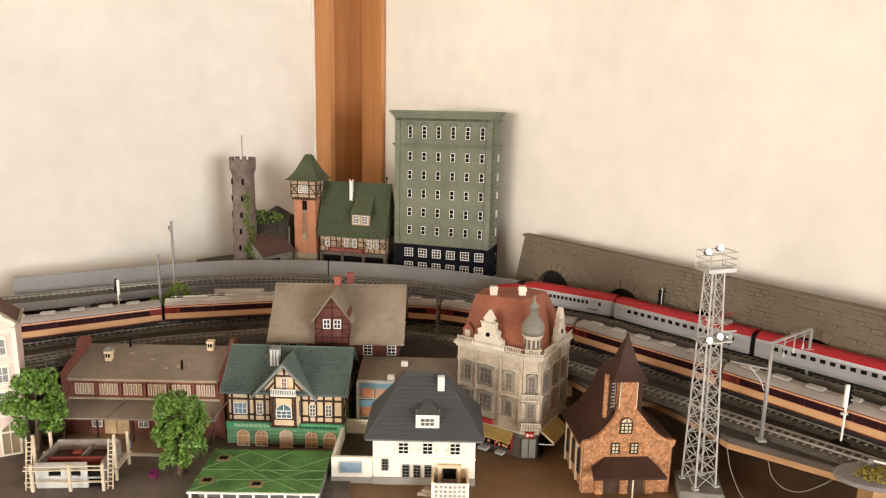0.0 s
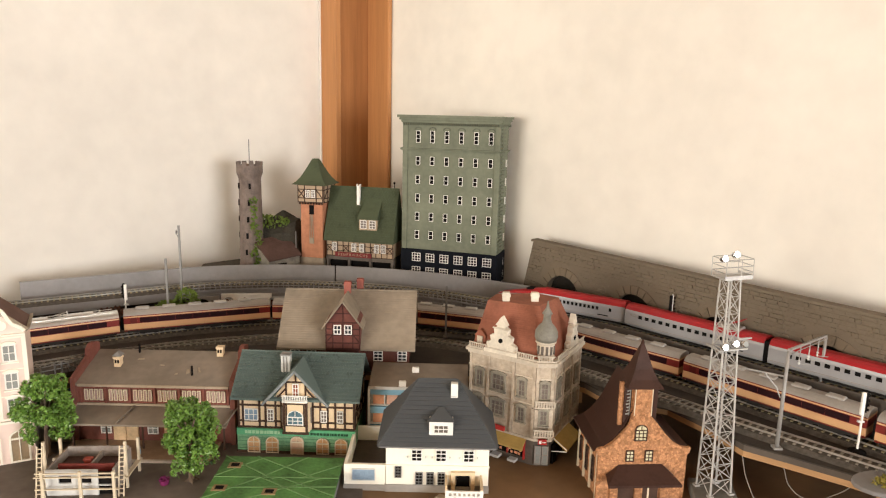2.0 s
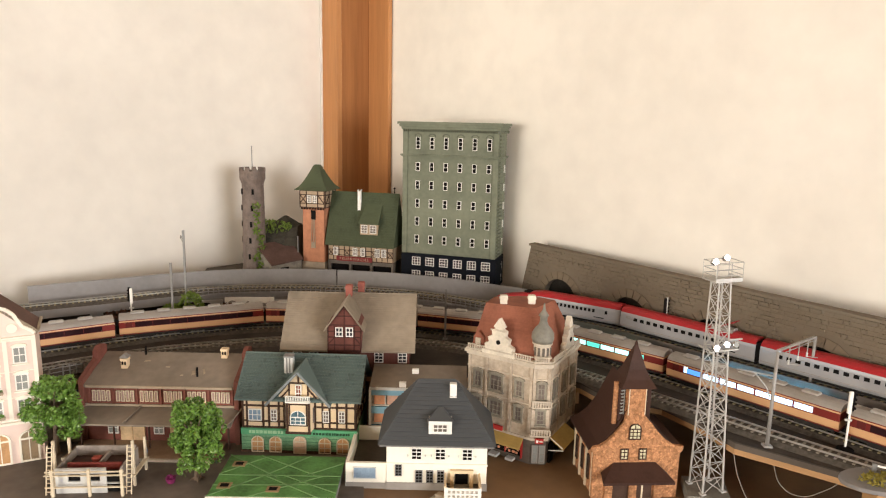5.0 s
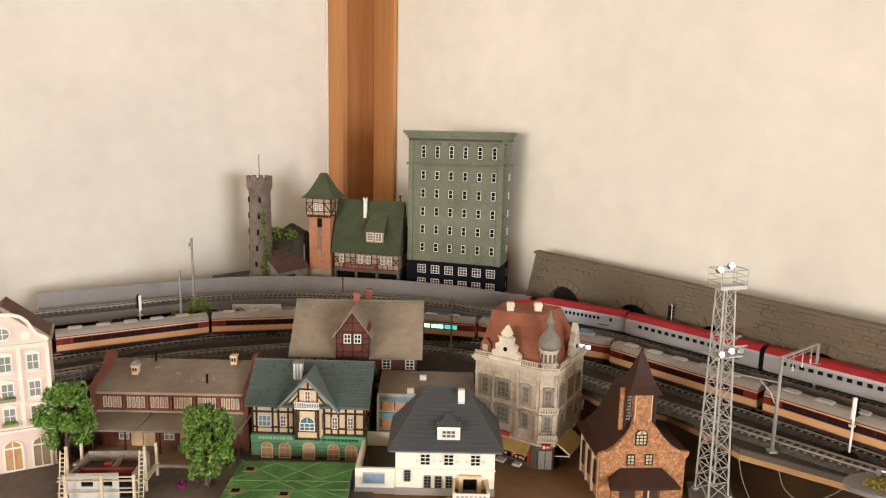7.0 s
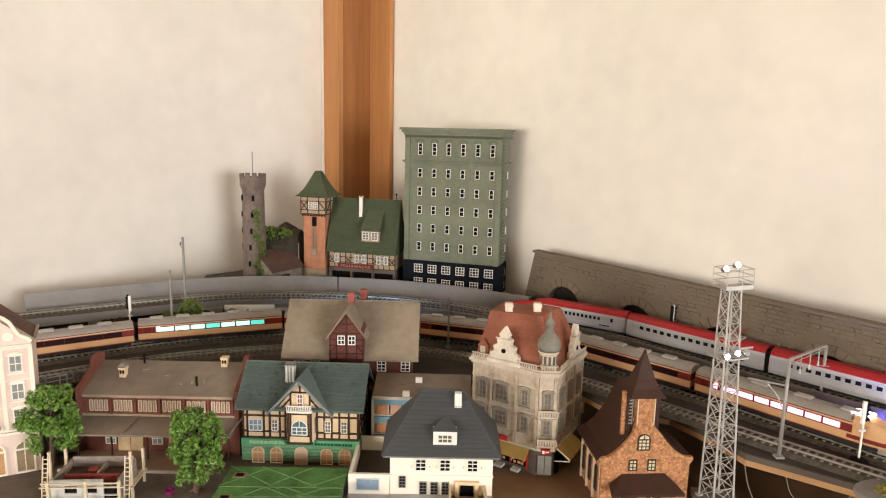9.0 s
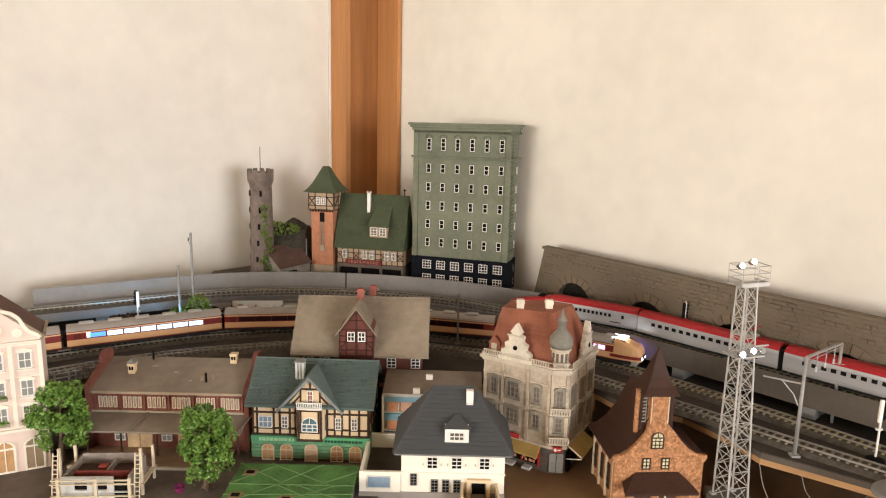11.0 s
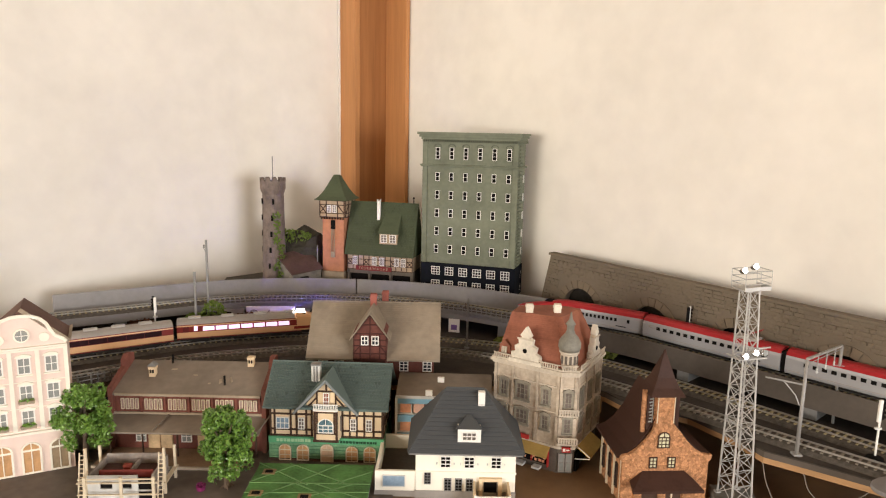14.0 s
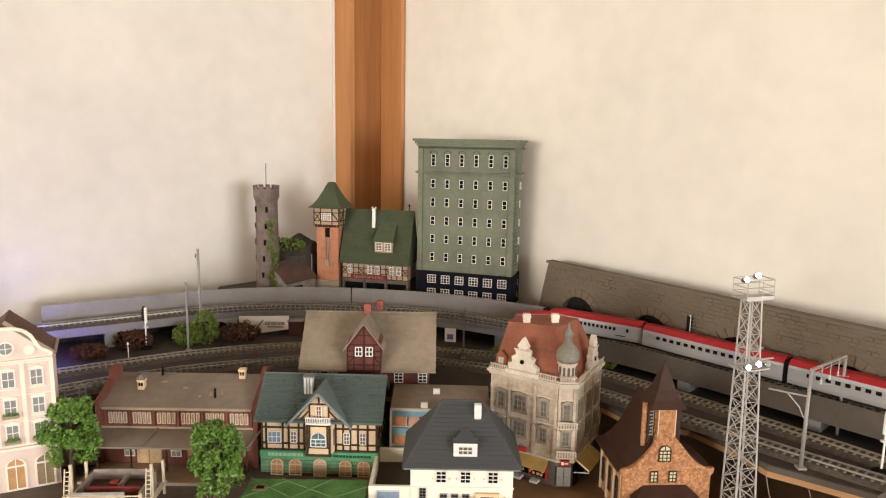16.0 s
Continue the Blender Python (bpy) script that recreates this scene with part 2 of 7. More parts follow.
# ---- mesh helpers ----
class M:
    """A mesh in plan units."""

    def __init__(self):
        self.v, self.f = [], []

    def add(self, vs, fs, m=None):
        n = len(self.v)
        self.v += [tuple(m @ Vector(p)) if m else tuple(p) for p in vs]
        self.f += [[i + n for i in f] for f in fs]
        return self

    def box(self, x0, x1, y0, y1, z0, z1, m=None):
        return self.add([(x0, y0, z0), (x1, y0, z0), (x1, y1, z0), (x0, y1, z0), (x0, y0, z1), (x1, y0, z1), (x1, y1, z1), (x0, y1, z1)],
                        [(0, 3, 2, 1), (4, 5, 6, 7), (0, 1, 5, 4), (1, 2, 6, 5), (2, 3, 7, 6), (3, 0, 4, 7)], m)

    def prism(self, poly, z0, z1, m=None):
        """Outline in x, y from z0 to z1."""
        n = len(poly)
        return self.add([(x, y, z0) for x, y in poly] + [(x, y, z1) for x, y in poly],
                        [list(range(n))[::-1], list(range(n, 2 * n))] + [(i, (i + 1) % n, n + (i + 1) % n, n + i) for i in range(n)], m)

    def slab(self, poly, y0, y1, m=None):
        """Outline in x, z from y0 to y1."""
        n = len(poly)
        return self.add([(x, y0, z) for x, z in poly] + [(x, y1, z) for x, z in poly],
                        [list(range(n)), list(range(n, 2 * n))[::-1]] + [(i, n + i, n + (i + 1) % n, (i + 1) % n) for i in range(n)], m)

    def rod(self, p, q, r, r2=None, n=6, m=None):
        p, q = Vector(p), Vector(q)
        r2 = r if r2 is None else r2
        a = (q - p).to_track_quat("Z", "Y").to_matrix()
        vs = []
        for c, k in ((p, r), (q, r2)):
            vs += [c + a @ Vector((k * math.cos(6.28319 * i / n), k * math.sin(6.28319 * i / n), 0)) for i in range(n)]
        return self.add(vs, [list(range(n))[::-1], list(range(n, 2 * n))] + [(i, (i + 1) % n, n + (i + 1) % n, n + i) for i in range(n)], m)

    def beam(self, p, q, w, d, up=(0, -1, 0), m=None):
        """A square bar from p to q, w wide and d deep along up."""
        p, q, up = Vector(p), Vector(q), Vector(up)
        s = (q - p).cross(up).normalized() * w / 2
        u = up.normalized() * d
        return self.add([p - s, p + s, p + s + u, p - s + u, q - s, q + s, q + s + u, q - s + u],
                        [(0, 1, 2, 3), (7, 6, 5, 4), (0, 4, 5, 1), (1, 5, 6, 2), (2, 6, 7, 3), (3, 7, 4, 0)], m)

    def lathe(self, prof, n=12, at=(0, 0, 0), m=None):
        vs, fs = [], []
        for r, z in prof:
            vs += [(at[0] + r * math.cos(6.28319 * i / n), at[1] + r * math.sin(6.28319 * i / n), at[2] + z) for i in range(n)]
        for k in range(len(prof) - 1):
            fs += [(k * n + i, k * n + (i + 1) % n, (k + 1) * n + (i + 1) % n, (k + 1) * n + i) for i in range(n)]
        fs += [list(range(n))[::-1], list(range((len(prof) - 1) * n, len(prof) * n))]
        return self.add(vs, fs, m)

    def courses(self, a, b, c, d, n, lip=0.0012, cols=0):
        """A roof face from eave a-b to ridge d-c, in n overlapping courses; cols: tiles in a course."""
        a, b, c, d = (Vector(p) for p in (a, b, c, d))
        nor = (b - a).cross(d - a).normalized()
        for i in range(n):
            t0, t1 = i / n, (i + 1) / n
            l0, l1, r0, r1 = a.lerp(d, t0), a.lerp(d, t1), b.lerp(c, t0), b.lerp(c, t1)
            k = max(1, cols)
            for j in range(k):
                g = 0.11 / k if cols else 0
                s0, s1 = j / k + g, (j + 1) / k - g
                o = 0.5 * (i % 2) / k if cols else 0
                s0, s1 = min(1, s0 + o), min(1, s1 + o)
                p0, p1, p2, p3 = l0.lerp(r0, s0), l0.lerp(r0, s1), l1.lerp(r1, s1), l1.lerp(r1, s0)
                self.add([p0 + nor * lip, p1 + nor * lip, p2 + nor * lip * 0.2, p3 + nor * lip * 0.2, p0 - nor * lip, p1 - nor * lip, p2 - nor * lip, p3 - nor * lip],
                         [(0, 1, 2, 3), (4, 7, 6, 5), (0, 4, 5, 1), (1, 5, 6, 2), (2, 6, 7, 3), (3, 7, 4, 0)])
        return self

    def mesh(self, name, bevel=0.0):
        bm = bmesh.new()
        vs = [bm.verts.new((x * K, y * K, z * K)) for x, y, z in self.v]
        for f in self.f:
            try:
                bm.faces.new([vs[i] for i in f])
            except ValueError:
                pass
        bmesh.ops.recalc_face_normals(bm, faces=bm.faces)
        if bevel:
            ed = [e for e in bm.edges if len(e.link_faces) == 2 and e.calc_face_angle(0) > 0.5]
            bmesh.ops.bevel(bm, geom=ed, offset=bevel * K, segments=1, affect="EDGES", clamp_overlap=True)
        me = bpy.data.meshes.new(name)
        bm.to_mesh(me)
        bm.free()
        return me


def pp(x, y, z, rx=0, ry=0, rz=0):
    return pose(x * K, y * K, z * K, rx, ry, rz)


def part(name, shape, material, parent=None, label="", at=None, bevel=0.0, smooth=False):
    """One mesh object, under a thing or a part."""
    me = shape.mesh(name, bevel) if isinstance(shape, M) else shape
    if not me.materials:
        me.materials.append(material)
    if smooth:
        me.polygons.foreach_set("use_smooth", [True] * len(me.polygons))
    ob = new(name, me)
    if parent:
        ob.parent = parent
    if at:
        ob.matrix_basis = at
    return tagged(ob, label) if label else ob


def thing(name, label, category, m=None, group=""):
    ob = new(name)
    ob.empty_display_size = 0.01
    if m:
        ob.matrix_basis = m
    return tagged(ob, label, category, group)


CACHE = {}


def lattice(xb, zb, y0, y1):
    """One connected grille: upright bars xb and level bars zb, each from and to."""
    xs, zs = [v for p in xb for v in p], [v for p in zb for v in p]
    nx, nz = len(xs), len(zs)
    solid = lambda i, j: 0 <= i < nx - 1 and 0 <= j < nz - 1 and (i % 2 == 0 or j % 2 == 0)
    vs = [(x, y, z) for y in (y0, y1) for z in zs for x in xs]
    at = lambda i, j, k: k * nx * nz + j * nx + i
    fs = []
    for i in range(nx - 1):
        for j in range(nz - 1):
            if not solid(i, j):
                continue
            c = [(i, j), (i + 1, j), (i + 1, j + 1), (i, j + 1)]
            fs += [[at(*p, 0) for p in c], [at(*p, 1) for p in c[::-1]]]
            for (p, q), (di, dj) in zip(zip(c, c[1:] + c[:1]), ((0, -1), (1, 0), (0, 1), (-1, 0))):
                if not solid(i + di, j + dj):
                    fs.append([at(*p, 0), at(*p, 1), at(*q, 1), at(*q, 0)])
    return M().add(vs, fs)


def window(parent, x, z, w, h, nx=2, ny=3, y=0.0, frame_m=None, pane_m=None, fr=0.0016, bar=0.0009, turn=0, arch=False, px=None, name="window"):
    """A window on a wall: outer frame with glazing bars, and its pane. turn: the wall's own turn; x along it."""
    key = (w, h, nx, ny, fr, bar, arch, (frame_m or WHITE).name, (pane_m or GLASS).name)
    if key not in CACHE:
        xb = [(-w / 2, -w / 2 + fr)] + [(-w / 2 + w * i / nx - bar / 2, -w / 2 + w * i / nx + bar / 2) for i in range(1, nx)] + [(w / 2 - fr, w / 2)]
        zb = [(0, fr)] + [(h * i / ny - bar / 2, h * i / ny + bar / 2) for i in range(1, ny)] + [(h - fr, h)]
        m = lattice(xb, zb, -0.0016, 0.001)
        p = M().box(-w / 2 + fr * 0.5, w / 2 - fr * 0.5, -0.0006, 0.0012, fr * 0.5, h - fr * 0.5)
        if arch:
            arc = [(w / 2 * math.cos(a), h - 0.0002 + w * 0.42 * math.sin(a)) for a in [math.pi * i / 8 for i in range(9)]]
            inn = [(k * (1 - 2 * fr / w), h + (z1 - h) * (1 - 2 * fr / w)) for k, z1 in arc]
            hb = bar / 2
            right_in = [q for q in inn if q[0] > hb] + [(hb, h + w * 0.40)]
            left_in = [(-hb, h + w * 0.40)] + [q for q in inn if q[0] < -hb]
            ring = arc + left_in[::-1] + [(-hb, h), (hb, h)] + right_in[::-1]
            am = M().slab(ring, -0.0016, 0.001).mesh("arch_frame")
            am.materials.append(frame_m or WHITE)
            CACHE[key + ("arch",)] = am
            p.slab(inn, -0.0006, 0.0012)
        fm, pm = m.mesh("window"), p.mesh("pane")
        fm.materials.append(frame_m or WHITE)
        pm.materials.append(pane_m or GLASS)
        CACHE[key] = fm, pm
    fm, pm = CACHE[key]
    base = pp(*(px or (0, 0, 0)), 0, 0, turn) @ pp(x, y, z)
    ob = part(name, fm, None, parent, at=base)
    part("pane", pm, None, ob)
    if arch:
        part("arch_frame", CACHE[key + ("arch",)], None, ob)
    return ob


def timbers(segs, w=0.0022, d=0.0012, y=0.0):
    m = M()
    for x0, z0, x1, z1 in segs:
        m.beam((x0, y, z0), (x1, y, z1), w, d)
    return m


def gable_roof(parent, x0, x1, y0, y1, ze, zr, material, n=14, cols=0, over=0.0, name="roof", thick=0.003, lip=0.0022):
    """Ridge along x."""
    ym = (y0 + y1) / 2
    m = M()
    m.add([(x0, y0, ze), (x1, y0, ze), (x1, ym, zr), (x0, ym, zr), (x1, y1, ze), (x0, y1, ze),
           (x0, y0, ze - thick), (x1, y0, ze - thick), (x1, ym, zr - thick), (x0, ym, zr - thick), (x1, y1, ze - thick), (x0, y1, ze - thick)],
          [(0, 1, 2, 3), (3, 2, 4, 5), (7, 6, 9, 8), (8, 9, 11, 10), (0, 6, 7, 1), (5, 4, 10, 11), (0, 3, 9, 6), (3, 5, 11, 9), (1, 7, 8, 2), (2, 8, 10, 4)])
    r = part(name, m, material, parent)
    t = M().courses((x0, y0, ze), (x1, y0, ze), (x1, ym, zr), (x0, ym, zr), n, lip, cols)
    t.courses((x1, y1, ze), (x0, y1, ze), (x0, ym, zr), (x1, ym, zr), n, 0.0016)
    tagged(part("tile_field", t, material, r), kind="stuff")
    part("ridge_tiles", M().rod((x0, ym, zr), (x1, ym, zr), 0.0018), material, r)
    return r


def spline(ctl, n=16):
    """A smooth line through points of the plan, with its running length."""
    P = [Vector((*p, 0)) for p in ctl]
    P = [2 * P[0] - P[1]] + P + [2 * P[-1] - P[-2]]
    out = []
    for i in range(1, len(P) - 2):
        a, b, c, d = P[i - 1:i + 3]
        for k in range(n):
            t = k / n
            out.append(0.5 * ((2 * b) + (c - a) * t + (2 * a - 5 * b + 4 * c - d) * t * t + (3 * b - a - 3 * c + d) * t ** 3))
    out.append(P[-2])
    S = [0.0]
    for a, b in zip(out, out[1:]):
        S.append(S[-1] + (b - a).length)
    return out, S


def along(line, s):
    """Point and direction at the running length s."""
    pts, S = line
    if s <= 0:
        d = (pts[1] - pts[0]).normalized()
        return pts[0] + d * s, d
    k = int(np.searchsorted(S, s))
    if k >= len(S):
        d = (pts[-1] - pts[-2]).normalized()
        return pts[-1] + d * (s - S[-1]), d
    d = (pts[k] - pts[k - 1]).normalized()
    return pts[k - 1] + d * (s - S[k - 1]), d


def sweep(line, s0, s1, prof, step=0.03):
    """A profile (offset to the far side, height) drawn along a line."""
    m = M()
    k = max(2, int((s1 - s0) / step) + 1)
    n = len(prof)
    for i in range(k):
        p, d = along(line, s0 + (s1 - s0) * i / (k - 1))
        q = Vector((-d.y, d.x, 0))
        m.v += [tuple(p + q * o + Vector((0, 0, z))) for o, z in prof]
    for i in range(k - 1):
        m.f += [[i * n + j, i * n + (j + 1) % n, (i + 1) * n + (j + 1) % n, (i + 1) * n + j] for j in range(n)]
    m.f += [list(range(n))[::-1], [(k - 1) * n + j for j in range(n)]]
    return m


# ---- the room ----
def wall_box(name, a, b, out, z0, z1, material, label, hole=None):
    """A wall from plan point a to b, thickened outwards; hole: start, end along it, sill, head."""
    d = (b - a)
    n = d.length
    m = M()
    spans = [(0, n, z0, z1)] if not hole else [(0, hole[0], z0, z1), (hole[1], n, z0, z1), (hole[0], hole[1], z0, hole[2]), (hole[0], hole[1], hole[3], z1)]
    d.normalize()
    for s0, s1, a0, a1 in spans:
        p, q = a + d * s0, a + d * s1
        m.prism([(p.x, p.y), (q.x, q.y), (q.x + out.x * 0.14, q.y + out.y * 0.14), (p.x + out.x * 0.14, p.y + out.y * 0.14)], a0, a1)
    return tagged(part(name, m, material), label, "wall", kind="structure")


wall_box("wall_left", uv(-0.14, 0), uv(ROOM + 0.14, 0), -DR, FLOOR, CEIL, PLASTER, "cream plaster wall with faint stains")
wall_box("wall_right", uv(0, 0), uv(0, ROOM + 0.14), -DL, FLOOR, CEIL, PLASTER, "cream plaster wall warmly lit by daylight")
wall_box("wall_back", uv(ROOM, 0), uv(ROOM, ROOM), DL, FLOOR, CEIL, PLASTER, "cream plaster wall with a wide window opening", (0.2, 2.3, -0.15, 1.25))
wall_box("wall_side", uv(0, ROOM), uv(ROOM, ROOM), DR, FLOOR, CEIL, PLASTER, "cream plaster wall with a window opening", (0.15, 2.05, -0.2, 1.2))
c = [uv(-0.14, -0.14), uv(-0.14, ROOM + 0.14), uv(ROOM + 0.14, ROOM + 0.14), uv(ROOM + 0.14, -0.14)]
# Floor and ceiling are out of view, coloured dark to limit bounced light.
tagged(part("floor", M().prism([(p.x, p.y) for p in c], FLOOR - 0.05, FLOOR), FLOORM), "unseen dark brown board floor, limits bounced light", "floor", kind="structure")
tagged(part("ceiling", M().prism([(p.x, p.y) for p in c], CEIL, CEIL + 0.05), CEILM), "unseen dark brown board ceiling, limits bounced light", "ceiling", kind="structure")

post = thing("corner_post", "orange-brown wooden corner post with a side board", "post")
# Post split in two: shaded front in darker wood, bright left side in POSTW.
for name, u0, u1, v0, v1, wood in (("post", 0.003, 0.116, 0.003, 0.0745, POSTSHADE), ("post_left_side", 0.1165, 0.134, 0.003, 0.081, POSTW), ("side_board", 0.002, 0.016, 0.0755, 0.1715, POSTW)):
    q = [uv(u0, v0), uv(u1, v0), uv(u1, v1), uv(u0, v1)]
    part(name, M().prism([(p.x, p.y) for p in q], FLOOR, CEIL), wood, post, bevel=0.0015)
q = [uv(0.134, 0.002), uv(0.139, 0.002), uv(0.139, 0.007), uv(0.134, 0.007)]
part("edge_strip", M().prism([(p.x, p.y) for p in q], FLOOR, CEIL), WHITE, post, "thin white edge strip")

# ---- the layout's boards ----
table = thing("layout_table", "wide tan-painted layout table on wooden legs", "table")
tp = [uv(0.01, 0.01), uv(0.01, 4.4), uv(0.8, 4.4), Vector((0.95, 0.40, 0)), Vector((-0.95, 0.40, 0)), uv(5.0, 0.75), uv(5.0, 0.01)]
part("tabletop", M().prism([(p.x, p.y) for p in tp], -0.025, 0.0), SANDM, table)
for u, v in ((0.1, 0.1), (0.1, 4.2), (0.7, 4.2), (4.8, 0.1), (4.8, 0.6), (0.65, 1.6), (1.5, 0.9)):
    p = uv(u, v)
    part("leg", M().box(p.x - 0.03, p.x + 0.03, p.y - 0.03, p.y + 0.03, FLOOR, -0.025), PLYW, table)
street = M().prism([(-1.15, 0.46), (-0.10, 0.46), (-0.12, 0.80), (-0.155, 1.13), (-0.36, 1.15), (-0.75, 1.08), (-1.15, 0.80)], 0.0004, 0.003)
tagged(part("street", street, STREET), "grey-brown painted street sheet on the table", "road", kind="structure")

ZD = 0.105
edge = [(0.427, 0.926), (0.405, 0.985), (0.36, 1.062), (0.258, 1.112), (0.238, 1.150), (0.15, 1.212), (0.05, 1.192), (-0.33, 1.182), (-0.50, 1.212), (-0.62, 1.187), (-0.70, 1.13), (-0.85, 1.0), (-1.15, 0.74)]
right = [uv(0.62, 4.3), Vector((1.0, 0.36, 0)), Vector((0.70, 0.69, 0)), Vector((0.536, 0.846, 0)), Vector((0.484, 0.885, 0))]
outline = [(p.x, p.y) for p in [uv(0.012, 0.20), uv(0.012, 4.3)] + right] + edge + [(p.x, p.y) for p in [uv(4.9, 0.45), uv(4.9, 0.012), uv(0.16, 0.012)]]
deck = thing("track_board", "raised plywood track board with grey gravelled top", "board")
part("board", M().prism(outline, ZD - 0.020, ZD - 0.011), PLYW, deck, "bare plywood board edge")
part("grey_rim", M().prism(outline, ZD - 0.011, ZD - 0.002), BEAMM, deck, "grey painted rim")
part("gravel_top", M().prism(outline, ZD - 0.002, ZD), DECKM, deck)
for x, y in ((0.90, 0.80), (1.3, 0.30), (0.60, 1.08), (0.25, 1.32), (-0.2, 1.25), (-0.5, 1.3), (-0.75, 1.2), (-1.2, 0.85), (-1.9, 0.25), (-2.9, -0.62), (0.1, 1.5), (-0.4, 1.7)):
    part("riser", M().box(x - 0.02, x + 0.02, y - 0.02, y + 0.02, 0, ZD - 0.020), PLYW, deck)

# ---- tracks ----
T1 = spline([(-1.35, 0.80), (-0.96, 1.13), (-0.795, 1.245), (-0.671, 1.322), (-0.576, 1.375), (-0.466, 1.416), (-0.366, 1.439), (-0.2, 1.448), (-0.034, 1.417),
             (0.12, 1.375), (0.267, 1.295), (0.418, 1.142), (0.569, 0.969), (0.75, 0.75), (1.0, 0.44)], 24)
T2 = spline([(-1.15, 0.80), (-0.88, 1.05), (-0.735, 1.165), (-0.63, 1.235), (-0.54, 1.283), (-0.435, 1.32), (-0.343, 1.345), (-0.2, 1.366), (-0.035, 1.340),
             (0.12, 1.275), (0.242, 1.185), (0.385, 1.045), (0.475, 0.955), (0.55, 0.883), (0.75, 0.69), (1.0, 0.40)], 24)
VI = spline([(-1.1, 1.255), (-0.905, 1.38), (-0.775, 1.455), (-0.625, 1.545), (-0.495, 1.59), (-0.339, 1.606), (-0.16, 1.583), (-0.025, 1.543), (0.09, 1.482),
             (0.22, 1.408), (0.358, 1.302), (0.545, 1.103), (0.72, 0.91), (1.05, 0.55), (1.5, 0.05)], 24)


def track(line, z, s0, s1, sleeper_m, label, bed=0.021):
    tr = tagged(new("track"), label, "track", kind="structure")
    part("ballast", sweep(line, s0, s1, [(-bed - 0.006, z - 0.0095), (-bed + 0.002, z - 0.0042), (bed - 0.002, z - 0.0042), (bed + 0.006, z - 0.0095)]), BALLAST, tr)
    sl = M()
    k = int((s1 - s0) / 0.0115)
    for i in range(k):
        p, d = along(line, s0 + i * 0.0115)
        sl.box(-0.0017, 0.0017, -0.0160, 0.0160, -0.0012, 0.0010, Matrix.Translation((p.x, p.y, z - 0.0035)) @ Matrix.Rotation(math.atan2(d.y, d.x), 4, "Z"))
    tagged(part("sleepers", sl, sleeper_m, tr), kind="stuff")
    for o in (-0.0095, 0.0095):
        part("rail", sweep(line, s0, s1, [(o - 0.0007, z - 0.0028), (o - 0.0007, z), (o + 0.0007, z), (o + 0.0007, z - 0.0028)]), RAIL, tr)
    return tr


track(T1, 0.115, -2.9, 4.3, SLEEP, "single railway track with tan sleepers on grey ballast")
track(T2, 0.115, 0.0, 2.7, SLEEPG, "single railway track with pale sleepers beside the platform")

# ---- viaduct ----
vt = tagged(new("viaduct"), "long grey model viaduct carrying a raised track", "viaduct", kind="structure")
VS = VI[1][-1]
part("deck", sweep(VI, 0.1, VS, [(-0.033, 0.140), (-0.033, 0.1545), (0.046, 0.1545), (0.046, 0.140)]), CONC, vt)
sN = 1.42
part("parapet", sweep(VI, 0.232, 0.90, [(0.044, 0.1545), (0.044, 0.1955), (0.048, 0.1955), (0.048, 0.1545)]), PARA, vt, bevel=0.0006)
part("parapet", sweep(VI, 0.903, sN, [(0.044, 0.1545), (0.044, 0.1955), (0.048, 0.1955), (0.048, 0.1545)]), PARA, vt, bevel=0.0006)
part("front_beam", sweep(VI, 0.1, 0.57, [(-0.036, 0.139), (-0.036, 0.157), (-0.033, 0.157), (-0.033, 0.139)]), CONC, vt)
part("front_beam", sweep(VI, 1.44, VS, [(-0.0365, 0.126), (-0.0365, 0.168), (-0.033, 0.168), (-0.033, 0.126)]), BEAMM, vt)
part("girder_edge", sweep(VI, 0.572, 1.438, [(-0.037, 0.136), (-0.037, 0.146), (-0.033, 0.146), (-0.033, 0.136)]), CONC, vt)
rl = M()
for z in (0.1545, 0.163, 0.170):
    s = sweep(VI, 0.572, 1.438, [(-0.0365, z - 0.0012), (-0.0365, z + 0.0004), (-0.0350, z + 0.0004), (-0.0350, z - 0.0012)])
    rl.add(s.v, s.f)
for i in range(68):
    p, d = along(VI, 0.576 + i * 0.0127)
    w = Vector((-d.y, d.x, 0))
    a = p - w * 0.0358
    rl.beam((a.x, a.y, 0.146), (a.x, a.y, 0.170), 0.0016, 0.0014, up=-w)
part("girder_railing", rl, CONC, vt)
for i, s in enumerate((0.15, 0.36, 0.60, 1.03, 1.30, 1.50, 1.72, 1.95, 2.2, 2.45)):
    p, d = along(VI, s)
    a = math.degrees(math.atan2(d.y, d.x))
    part("pier", M().box(-0.012, 0.012, -0.028, 0.040, ZD, 0.140), TIMBER if i == 3 else STEELD, vt, at=pp(p.x, p.y, 0, 0, 0, a))
track(VI, 0.165, 0.12, VS - 0.02, SLEEP, "raised railway track with yellowish sleepers")

# land behind the viaduct
# Dark filler, added so the bright wall does not show under the deck.
bank = M().prism([(-1.1, 1.305), (-0.905, 1.437), (-0.775, 1.512), (-0.645, 1.598), (-0.645, 1.79), (-0.905, 1.55), (-1.1, 1.372)], ZD, 0.136)
tagged(part("rear_bank", bank, DECKM), "dark bank added to close the view under the viaduct", "ground", kind="structure")
back = M().prism([(-0.64, 1.655), (-0.34, 1.665), (-0.15, 1.645), (0.0, 1.60), (0.12, 1.53), (0.175, 1.56), (-0.19, 1.99), (-0.335, 1.99), (-0.40, 2.03), (-0.66, 1.78)], ZD, 0.163)
tagged(part("rear_ground", back, STONED), "dark raised ground behind the viaduct", "ground", kind="structure")

